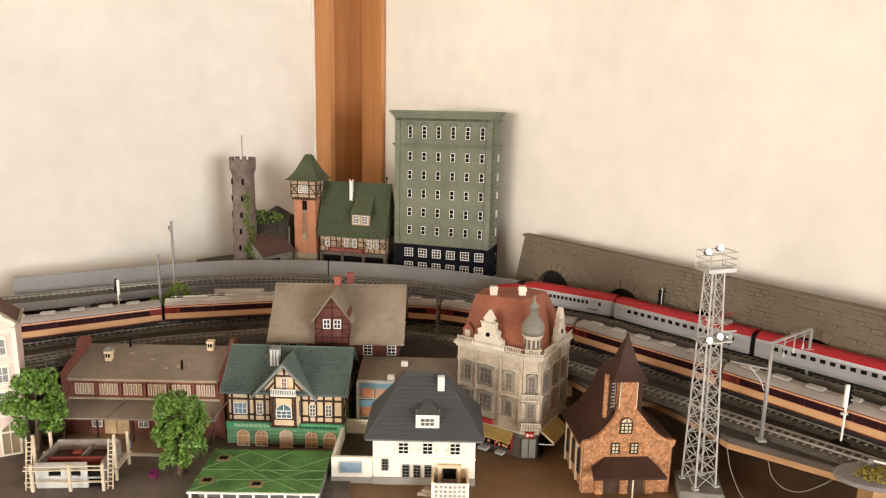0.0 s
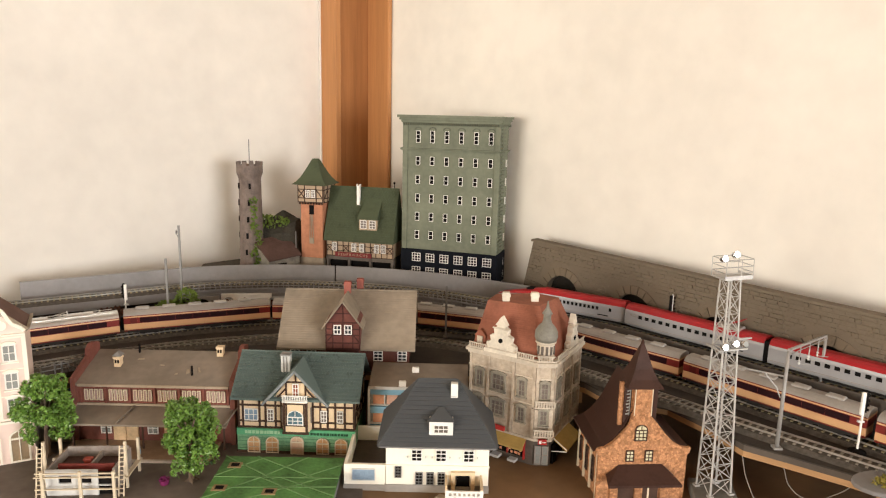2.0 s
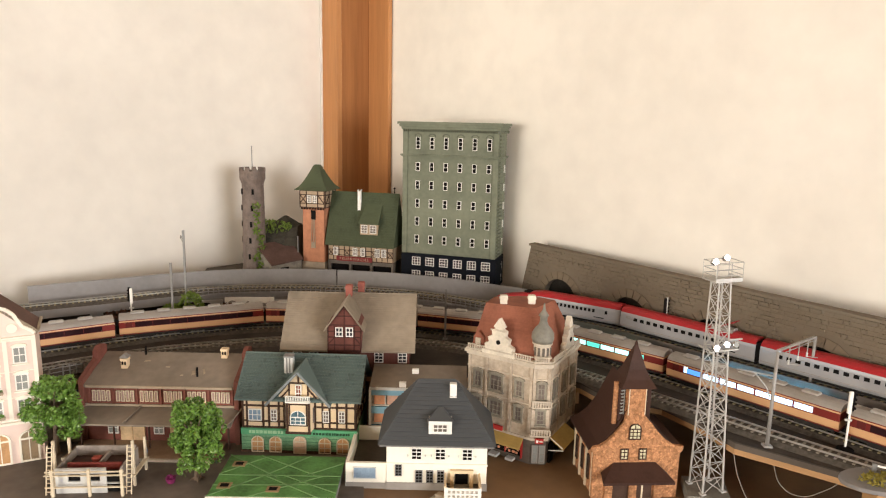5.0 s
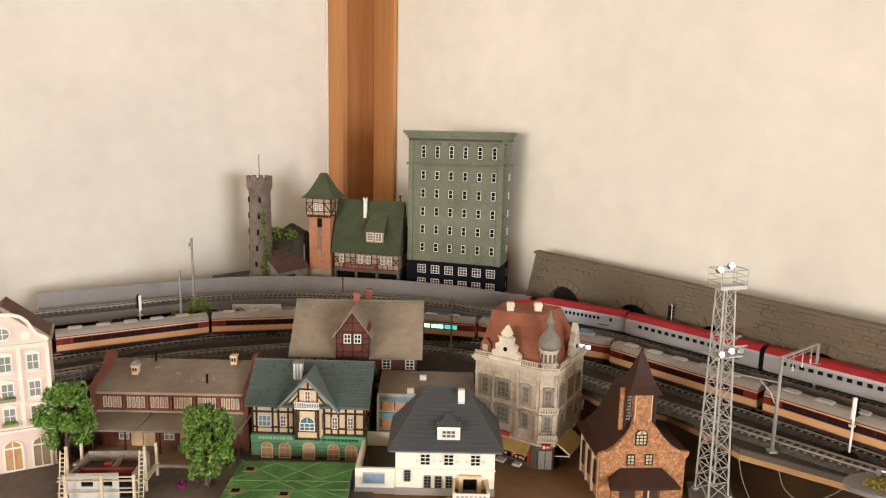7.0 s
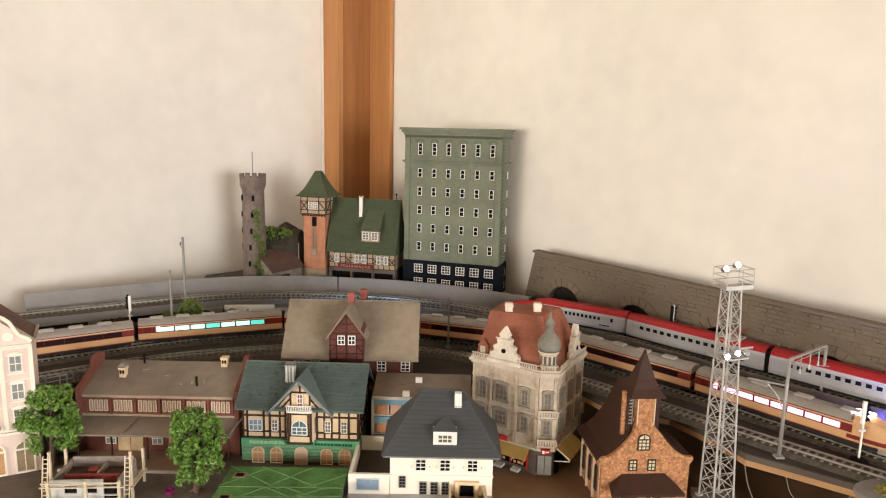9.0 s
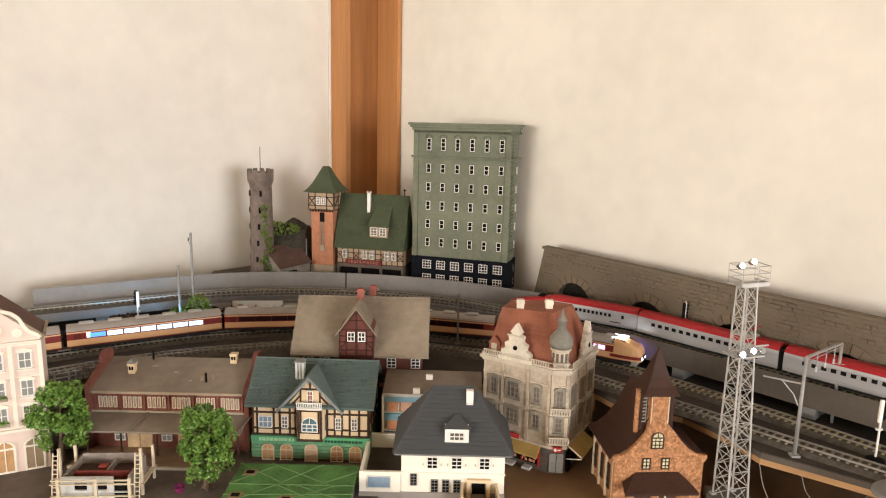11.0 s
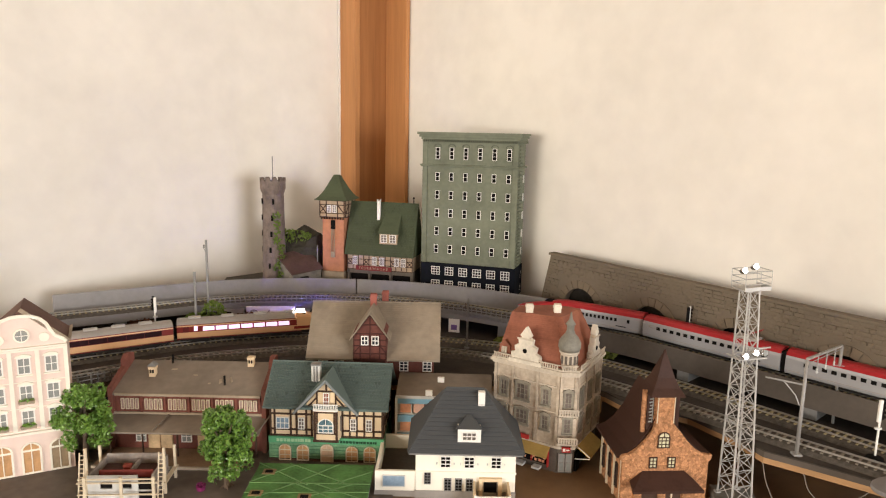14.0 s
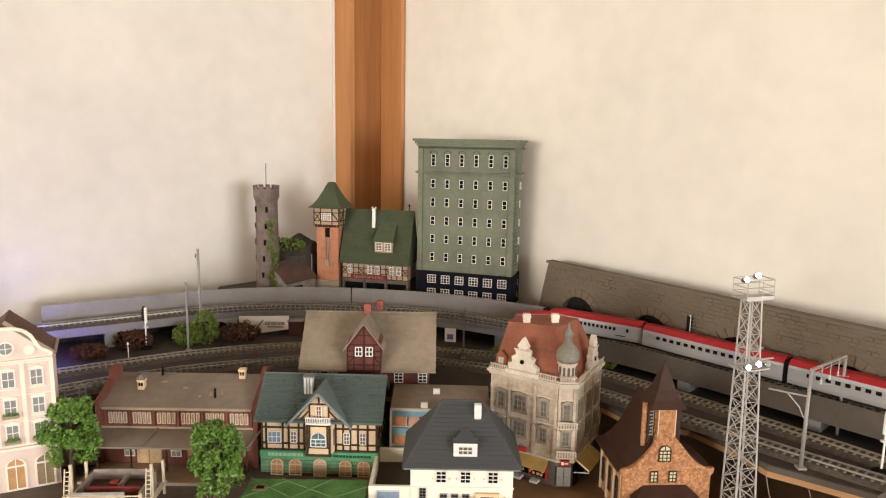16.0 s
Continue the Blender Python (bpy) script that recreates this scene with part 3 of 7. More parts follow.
# stone arcade wall along the right wall
aw = tagged(new("arcade_wall"), "grey-brown embossed stone arcade wall with dark arches", "wall", kind="structure")
AW0 = Vector((0.189, 1.556, 0))
AD = Vector((0.650, -0.760, 0)).normalized()
awm = pp(AW0.x, AW0.y, ZD + 0.003, 0, 0, math.degrees(math.atan2(AD.y, AD.x))) @ pp(0, 0, 0, 0, 0.79, 0)
AH, ALEN = 0.178, 2.0
ARC = [(0.095 + 0.1855 * i, 0.049) for i in range(11)]
m = M().slab([(-0.038, 0), (0, 0), (0, AH)], 0.0, 0.014)
# backing with arch openings: columns between arches and spandrels above
def arch_z(x, c, r):
    return 0.062 + 0.053 * math.sqrt(max(0, 1 - ((x - c) / r) ** 2))
x = 0.0
cuts = []
for cx, r in ARC:
    cuts.append((cx - r, cx + r, cx, r))
prev = 0.0
for x0, x1, cx, r in cuts:
    m.box(prev, x0, 0.0, 0.014, 0, AH)
    for j in range(12):
        a0, a1 = x0 + (x1 - x0) * j / 12, x0 + (x1 - x0) * (j + 1) / 12
        z0, z1 = arch_z(a0, cx, r), arch_z(a1, cx, r)
        m.slab([(a0, z0), (a1, z1), (a1, AH), (a0, AH)], 0.0, 0.014)
    prev = x1
m.box(prev, ALEN, 0, 0.014, 0, AH)
part("backing", m, STONE, aw, at=awm)
# Flat near-black sheet: the arches' inner shade is painted, with little real depth.
part("arch_niche", M().box(0.0, ALEN, 0.0145, 0.018, 0, AH - 0.02), ARCHSHADE, aw, at=awm)
part("coping", M().box(-0.004, ALEN, -0.004, 0.018, AH, AH + 0.005), STONE, aw, at=awm)
rnd = random.Random(2)
blocks = []
rest = M()
rows_n = 23
bh = AH / rows_n


def in_arch(xa, xb, za, zb):
    for cx, r in ARC:
        k = r + 0.022
        for x in (xa, xb, (xa + xb) / 2):
            if abs(x - cx) < k and za < 0.062 + 0.075 * math.sqrt(max(0, 1 - ((x - cx) / k) ** 2)):
                return True
    return False


shapes = []
for ln in (0.010, 0.014, 0.018, 0.024):
    for dep in (0.0005, 0.0012, 0.0024):
        shapes.append((ln, M().add([(0, 0, 0), (ln - 0.001, 0, 0), (ln - 0.001, 0, bh - 0.001), (0, 0, bh - 0.001), (0.0008, -dep, 0.0008), (ln - 0.0018, -dep, 0.0008), (ln - 0.0018, -dep, bh - 0.0018), (0.0008, -dep, bh - 0.0018)],
                                   [(4, 5, 6, 7), (0, 1, 5, 4), (1, 2, 6, 5), (2, 3, 7, 6), (3, 0, 4, 7)])))
smesh = [s.mesh("block") for _, s in shapes]
for me in smesh:
    me.materials.append(STONE)
count = 0
for j in range(rows_n):
    x = -0.038 * (1 - (j + 0.7) / rows_n) + 0.001
    while x < 0.86:
        i = rnd.randrange(len(shapes))
        ln, s = shapes[i]
        z = j * bh
        if not in_arch(x, x + ln, z, z + bh):
            if 0.50 < x < 0.76 and count < 300:
                part("block", smesh[i], None, aw, at=awm @ pp(x, 0, z))
                count += 1
            else:
                rest.add(s.v, s.f, Matrix.Translation((x, 0, z)))
        x += ln
tagged(part("far_blocks", rest, STONE, aw, at=awm), kind="stuff")
for cx, r in ARC[:6]:
    for j in range(11):
        a0, a1 = math.pi * j / 11 + 0.012, math.pi * (j + 1) / 11 - 0.012
        o = M()
        pts = [(cx + k * math.cos(a), 0.062 + (k - r + 0.053) * math.sin(a)) for k, a in ((r, a0), (r, a1), (r + 0.018, a1), (r + 0.018, a0))][::-1]
        o.slab(pts, -0.0028, 0.002)
        part("arch_stone", o, STONEA, aw, at=awm)


# ---- green tall bank ----
GREEND = mat("bank_green_worn", (0.105, 0.112, 0.080), 0.7, var=0.3, scale=40)


def tall_building():
    w, d, h = 0.243, 0.085, 0.405
    b = thing("tall_building", "tall green seven-storey model building with navy ground floor", "building", pp(-0.122, 1.675, 0.163, 0, 0, -17.6))
    zb = 0.077
    part("upper_wall", M().box(0, w, 0, d, zb, h - 0.018), GREENW, b, bevel=0.001)
    part("ground_floor", M().box(-0.002, w + 0.002, -0.002, d, 0, zb), NAVY, b, bevel=0.001)
    m = M()
    for z, o, t in ((h - 0.018, 0.004, 0.006), (h - 0.012, 0.008, 0.006), (h - 0.006, 0.012, 0.006), (0.320, 0.004, 0.003), (0.323, 0.006, 0.003)):
        m.box(-o, w + o, -o, d, z, z + t)
    part("cornice", m, GREENW, b, bevel=0.0006)
    dm = M().box(-0.0012, 0.0012, -0.0062, 0, h - 0.024, h - 0.018).mesh("dentil")
    dm.materials.append(GREENW)
    for i in range(44):
        part("dentil", dm, None, b, at=pp(0.002 + i * (w - 0.004) / 43, 0, 0))
    for i in range(14):
        part("dentil", dm, None, b, at=pp(w, 0.003 + i * 0.006, 0, 0, 0, 90))
    for x in (0.0, w - 0.013):
        part("pilaster", M().box(x, x + 0.013, -0.003, 0, zb, 0.320), GREENW, b, bevel=0.0006)
        part("pilaster", M().box(x, x + 0.013, -0.003, 0, 0.326, h - 0.024), GREENW, b, bevel=0.0006)
    qm = M().box(0, 0.004, 0, 0.034, 0, 0.0046).mesh("quoin")
    qm.materials.append(GREENW)
    for i in range(27):
        part("quoin", qm, None, b, at=pp(w, 0.006, zb + 0.004 + i * 0.0088))
    for i in range(6):
        part("quoin", qm, None, b, at=pp(w, 0.006, 0.329 + i * 0.0088))
    xs = [0.0395 + i * 0.0362 for i in range(6)]
    rows = [0.103 + i * 0.0455 for i in range(5)]
    for x in xs:
        for z in rows:
            window(b, x, z, 0.0108, 0.0215, 1, 2, -0.0005, WHITE, BLACK, 0.0011, 0.0009)
        window(b, x, 0.339, 0.0108, 0.029, 1, 3, -0.0005, WHITE, BLACK, 0.0011, 0.0009)
        half = [math.pi * j / 7 for j in range(8)]
        mm = M().slab([(x + 0.010 * math.cos(a), 0.369 + 0.008 * math.sin(a)) for a in half] + [(x + 0.0075 * math.cos(a), 0.369 + 0.006 * math.sin(a)) for a in half[::-1]], -0.002, 0.001)
        part("window_arch", mm, GREEND, b)
        part("window_sill", M().box(x - 0.008, x + 0.008, -0.003, 0, 0.3335, 0.3355), GREENW, b)
        window(b, x, 0.047, 0.022, 0.021, 3, 3, -0.0025, WHITE, BLACK, 0.0014, 0.0012)
        window(b, x, 0.012, 0.022, 0.021, 3, 3, -0.0025, WHITE, BLACK, 0.0014, 0.0012)
    for y in (0.066,):
        for z in rows + [0.042, 0.010]:
            window(b, y, z, 0.0070, 0.018, 1, 3, -0.0002, WHITE, GLASS, 0.0022, 0.0016, turn=90, px=(w + 0.0002, 0, 0))


tall_building()


def frame_panel(b, x0, x1, z0, z1, posts, rails, braces, infill, timber, y=0.0, w=0.0022, turn=0, px=None, name="timber_frame"):
    at = pp(*(px or (0, 0, 0)), 0, 0, turn)
    segs = [(x, z0, x, z1) for x in posts] + [(x0, z, x1, z) for z in rails] + list(braces)
    part(name, timbers(segs, w, 0.0014, y), timber, b, at=at)


# ---- fire station ----
def fire_station():
    b = thing("fire_station", "half-timbered model fire station with brick hose tower", "building", pp(-0.388, 1.722, 0.163, 0, 0, -13))
    tw, th = 0.067, 0.226
    part("tower_wall", M().box(0.004, tw - 0.004, 0, tw - 0.006, 0.038, th - 0.045), BRICKO, b, bevel=0.0006)
    part("tower_base", M().box(0.002, tw - 0.002, -0.003, tw - 0.006, 0, 0.038), BEIGE, b)
    part("tower_loft", M().box(-0.001, tw + 0.001, -0.006, tw, th - 0.045, th), INFILL, b)
    frame_panel(b, -0.001, tw + 0.001, th - 0.045, th, [0.0, 0.018, 0.049, tw], [th - 0.044, th - 0.034, th - 0.012, th - 0.001],
                [(0.0, th - 0.034, 0.018, th - 0.012), (tw, th - 0.034, 0.049, th - 0.012), (0.0, th - 0.012, 0.018, th - 0.034), (0.049, th - 0.034, 0.049, th)], CREAM, TIMBER, -0.006)
    frame_panel(b, -0.006, tw, th - 0.045, th, [-0.004, 0.02, 0.045, tw - 0.002], [th - 0.044, th - 0.034, th - 0.012, th - 0.001], [(0, th - 0.034, 0.02, th - 0.012)], CREAM, TIMBER, -0.001, turn=90, px=(tw + 0.001, 0, 0))
    m = M()
    for i in range(9):
        m.box(0.002 + i * 0.0075, 0.0045 + i * 0.0075, -0.006, 0.0, th - 0.050, th - 0.045)
    part("brackets", m, TIMBER, b)
    for x in (0.026, 0.041):
        window(b, x, th - 0.032, 0.011, 0.019, 2, 3, -0.0065, WHITE, PANEBR, 0.0014, 0.0010)
    part("loft_hatch", M().box(0.028, 0.040, -0.0015, 0.002, th - 0.076, th - 0.052), BLACK, b)
    m = M()
    m.rod((0.031, -0.003, th - 0.076), (0.029, -0.003, th - 0.136), 0.0009).rod((0.034, -0.003, th - 0.076), (0.0345, -0.003, th - 0.136), 0.0009).rod((0.037, -0.003, th - 0.076), (0.0395, -0.003, th - 0.136), 0.0009)
    part("ladder", m, BEIGE, b)
    part("tower_sign", M().box(0.028, 0.039, -0.003, 0.001, 0.075, 0.090), BEIGE, b)
    c = (tw / 2, tw / 2 - 0.003)
    m = M()
    for k in range(7):
        t0, t1 = k / 7, (k + 1) / 7
        def sq(t):
            return 0.030 * (1 - t) + 0.0065 + 0.009 * (1 - t) ** 6
        r0, r1 = sq(t0) + 0.0008, sq(t1)
        z0, z1 = th + 0.0635 * t0, th + 0.0635 * t1
        m.add([(c[0] + sx * r0, c[1] + sy * r0, z0) for sx, sy in ((-1, -1), (1, -1), (1, 1), (-1, 1))] + [(c[0] + sx * r1, c[1] + sy * r1, z1) for sx, sy in ((-1, -1), (1, -1), (1, 1), (-1, 1))],
              [(0, 1, 5, 4), (1, 2, 6, 5), (2, 3, 7, 6), (3, 0, 4, 7), (3, 2, 1, 0), (4, 5, 6, 7)])
    part("tower_roof", m, ROOFF, b)
    # engine hall
    x0, x1, d, ze, zr = tw + 0.004, tw + 0.180, 0.088, 0.087, 0.222
    part("hall_wall", M().box(x0, x1, 0.006, d, 0.046, ze), INFILL, b)
    m = M()
    for i in range(4):
        xx = x0 + 0.001 + i * 0.0572
        m.box(xx, xx + 0.006, 0.004, 0.012, 0, 0.046)
    m.box(x0, x1, 0.004, 0.012, 0.037, 0.046)
    m.box(x0, x1, 0.03, d, 0, 0.046)
    part("hall_front", m, BEIGED, b)
    # Black sheets in the garage openings stand in for the dark inside.
    for i in range(3):
        part("garage_opening", M().box(x0 + 0.008 + i * 0.0572, x0 + 0.057 + i * 0.0572, 0.014, 0.017, 0, 0.037), BLACK, b)
    W = x1 - x0
    posts = [x0 + 0.001 + W * k / 12 for k in range(13)]
    frame_panel(b, x0, x1, 0.046, ze, posts, [0.047, 0.060, 0.074, ze - 0.001], [(posts[i], 0.060, posts[i + 1], 0.074) for i in (0, 3, 8, 11)] + [(posts[i + 1], 0.060, posts[i], 0.074) for i in (0, 3, 8, 11)], CREAM, TIMBER, 0.006, 0.0018)
    for k in (1.5, 5.1, 6.5, 9.2, 10.4):
        window(b, x0 + W * k / 12, 0.060, 0.0125, 0.021, 3, 2, 0.0045, WHITE, PANEBR, 0.0014, 0.001)
    part("sign_board", M().box(x0 + 0.025, x0 + 0.122, 0.0005, 0.005, 0.046, 0.0575), mat("sign_maroon", (0.20, 0.028, 0.028), 0.6, var=0.15), b)
    txt = bpy.data.curves.new("lettering", "FONT")
    txt.body, txt.size, txt.extrude, txt.align_x = "FEUERWACHE", 0.0092 * K, 0.0003, "CENTER"
    txt.space_character = 1.48
    ob = new("lettering", txt)
    txt.materials.append(INFILL)
    ob.parent, ob.matrix_basis = b, pp(x0 + 0.0735, 0.0, 0.0487, 90, 0, 0)
    m = M().add([(x0 - 0.003, -0.008, ze), (x1 + 0.006, -0.008, ze), (x1 + 0.006, d / 2, zr), (x0 - 0.003, d / 2, zr), (x1 + 0.006, d + 0.006, ze), (x0 - 0.003, d + 0.006, ze)],
                [(0, 1, 2, 3), (3, 2, 4, 5), (0, 3, 5), (1, 4, 2), (0, 5, 4, 1)])
    rf = part("roof", m, ROOFF, b)
    t = M().courses((x0 - 0.003, -0.008, ze), (x1 + 0.006, -0.008, ze), (x1 + 0.006, d / 2, zr), (x0 - 0.003, d / 2, zr), 22, cols=26)
    tagged(part("tile_field", t, ROOFF, rf), kind="stuff")
    # shed dormer
    xa, xb = x0 + 0.090, x0 + 0.137
    m = M().add([(xa, 0.0, 0.118), (xb, 0.0, 0.118), (xb, 0.0, 0.150), (xa, 0.0, 0.150), (xa, 0.05, 0.150), (xb, 0.05, 0.150), (xa, 0.02, 0.118), (xb, 0.02, 0.118)],
                [(0, 1, 2, 3), (3, 2, 5, 4), (0, 3, 4, 6), (1, 7, 5, 2), (0, 6, 7, 1), (6, 4, 5, 7)])
    part("dormer", m, INFILL, b)
    part("dormer_roof", M().add([(xa - 0.003, -0.005, 0.148), (xb + 0.003, -0.005, 0.148), (xb + 0.003, 0.044, 0.208), (xa + 0.01, 0.044, 0.208), (xa - 0.003, -0.005, 0.145), (xb + 0.003, -0.005, 0.145), (xb + 0.003, 0.044, 0.14), (xa + 0.01, 0.044, 0.14)],
                               [(0, 1, 2, 3), (4, 7, 6, 5), (0, 4, 5, 1), (1, 5, 6, 2), (2, 6, 7, 3), (3, 7, 4, 0)]), ROOFF, b)
    for k in (0.25, 0.75):
        window(b, xa + (xb - xa) * k, 0.122, 0.017, 0.021, 2, 3, -0.0005, WHITE, PANEBR, 0.0014, 0.001)
    ch = M().box(x0 + 0.074, x0 + 0.0822, 0.026, 0.035, 0.17, 0.226).box(x0 + 0.0732, x0 + 0.0748, 0.025, 0.036, 0.226, 0.230).box(x0 + 0.0815, x0 + 0.083, 0.025, 0.036, 0.226, 0.230)
    part("chimney", ch, WHITE, b, "pale chimney stack", bevel=0.0006)
    part("vent", M().rod((x1 - 0.008, d / 2, zr - 0.01), (x1 - 0.008, d / 2, zr + 0.012), 0.0012).rod((x1 - 0.008, d / 2, zr + 0.012), (x1 - 0.008, d / 2, zr + 0.016), 0.004, 0.001), BLACK, b)


fire_station()


# ---- round watchtower, rocks and hut ----
def watchtower():
    b = thing("round_tower", "slim round stone watchtower with battlements and ivy", "tower", pp(-0.512, 1.722, 0.163))
    part("shaft", M().lathe([(0.034, 0), (0.030, 0.03), (0.0275, 0.235), (0.0275, 0.238), (0.0325, 0.252), (0.0325, 0.272)], 20), TOWERS, b)
    m = M()
    for i in range(11):
        a = 6.28319 * i / 11
        m.box(0.028, 0.0325, -0.0055, 0.0055, 0.272, 0.280, Matrix.Rotation(a, 4, "Z"))
    part("battlements", m, TOWERS, b)
    part("flagpole", M().rod((0, 0, 0.27), (0, 0, 0.335), 0.0012), STEELD, b)
    for i in range(5):
        for a in (-100, -170):
            z = 0.045 + i * 0.042
            rm = Matrix.Rotation(radians(a + 6 * i), 4, "Z")
            part("slit_window", M().box(0.0268, 0.0302, -0.0028, 0.0028, z, z + 0.014, rm), BLACK, b)


watchtower()


def clumps(count, spread, size, seed, shape=None, flat=0.6):
    """Many small leaf blades inside a lumpy volume."""
    rnd = random.Random(seed)
    m = M()
    for _ in range(count):
        while True:
            p = Vector((rnd.uniform(-1, 1), rnd.uniform(-1, 1), rnd.uniform(-1, 1)))
            if shape(p) if shape else p.length < 1:
                break
        if rnd.random() < 0.75 and not shape:
            p = p.normalized() * rnd.uniform(0.75, 1.0)
        c = Vector((p.x * spread[0], p.y * spread[1], p.z * spread[2]))
        e = Euler((rnd.uniform(-1.2, 1.2), rnd.uniform(-1.2, 1.2), rnd.uniform(0, 6.28))).to_matrix()
        s = size * rnd.uniform(0.6, 1.3)
        vs = [c + e @ Vector(q) * s for q in ((-1, 0, 0), (0, -flat, 0.1), (1, 0, 0), (0, flat, 0.1), (0, 0, 0.35), (0, 0, -0.12))]
        m.add(vs, [(0, 1, 4), (1, 2, 4), (2, 3, 4), (3, 0, 4), (1, 0, 5), (2, 1, 5), (3, 2, 5), (0, 3, 5)])
    return m


LEAFM = mat("moss_green", (0.13, 0.19, 0.035), 0.75, var=0.4, bump=0, rand=0.6, col2=(0.035, 0.065, 0.01))
HUTST = mat("hut_stone", (0.22, 0.205, 0.17), 0.9, var=0.35, scale=70, bump=0.5)
HUTRF = mat("hut_roof", (0.110, 0.066, 0.054), 0.75, var=0.25, scale=40)


def rock_and_hut():
    b = thing("rock", "dark rough rock mound overgrown with green moss", "rock", pp(-0.452, 1.78, 0.163))
    m = M().lathe([(0.078, 0), (0.080, 0.04), (0.068, 0.09), (0.05, 0.122), (0.018, 0.138)], 14)
    m.v = [tuple(Vector(v) * (1 + 0.22 * noise.noise(Vector(v) * 30))) for v in m.v]
    m.v = [(x, y * 0.7, max(z, 0)) for x, y, z in m.v]
    part("stone", m, ROCK, b)
    part("moss", clumps(300, (0.058, 0.028, 0.018), 0.0060, 4), LEAFM, b, at=pp(-0.026, -0.028, 0.122))
    iv = thing("ivy", "green creeper climbing the round stone tower", "plant", pp(-0.488, 1.700, 0.163))
    tuft = M()
    rnd = random.Random(12)
    for k in range(10):
        z = 0.02 + 0.165 * (k / 9) ** 1.2
        c = clumps(20, (0.010, 0.008, 0.010), 0.0052, 40 + k)
        o = Vector((0.002 + rnd.uniform(-0.012, 0.010), -0.010 + rnd.uniform(-0.004, 0.004), z))
        tuft.add([Vector(v) + o for v in c.v], c.f)
    part("leaves", tuft, LEAFM, iv)
    h = thing("stone_hut", "small grey stone hut with sloping brown roof", "hut", pp(-0.486, 1.676, 0.163))
    hi1, hi2, lo1, lo2 = (-0.016, 0.025, 0.082), (0.057, 0.078, 0.090), (0.035, -0.022, 0.040), (0.105, 0.030, 0.048)
    cx, cy = 0.045, 0.028
    wall = [(cx + (x - cx) * 0.92, cy + (y - cy) * 0.92) for x, y, z in (hi1, lo1, lo2, hi2)]
    part("wall", M().add([(x, y, 0) for x, y in wall] + [(x, y, z - 0.005) for (x, y), (_, _, z) in zip(wall, (hi1, lo1, lo2, hi2))],
                         [(3, 2, 1, 0), (4, 5, 6, 7), (0, 1, 5, 4), (1, 2, 6, 5), (2, 3, 7, 6), (3, 0, 4, 7)]), HUTST, h)
    part("roof", M().add([lo1, lo2, hi2, hi1] + [(x, y, z - 0.0035) for x, y, z in (lo1, lo2, hi2, hi1)],
                         [(0, 1, 2, 3), (7, 6, 5, 4), (0, 4, 5, 1), (1, 5, 6, 2), (2, 6, 7, 3), (3, 7, 4, 0)]), HUTRF, h)
    # Black slab on the solid wall paints in the opening's shade.
    part("doorway", M().beam((0.062, 0.0008, 0.0), (0.062, 0.0008, 0.030), 0.022, 0.003, up=(0.6, -0.8, 0)), BLACK, h)
    part("stovepipe", M().rod((0.088, 0.045, 0.05), (0.088, 0.045, 0.104), 0.0015), STEELD, h)


rock_and_hut()


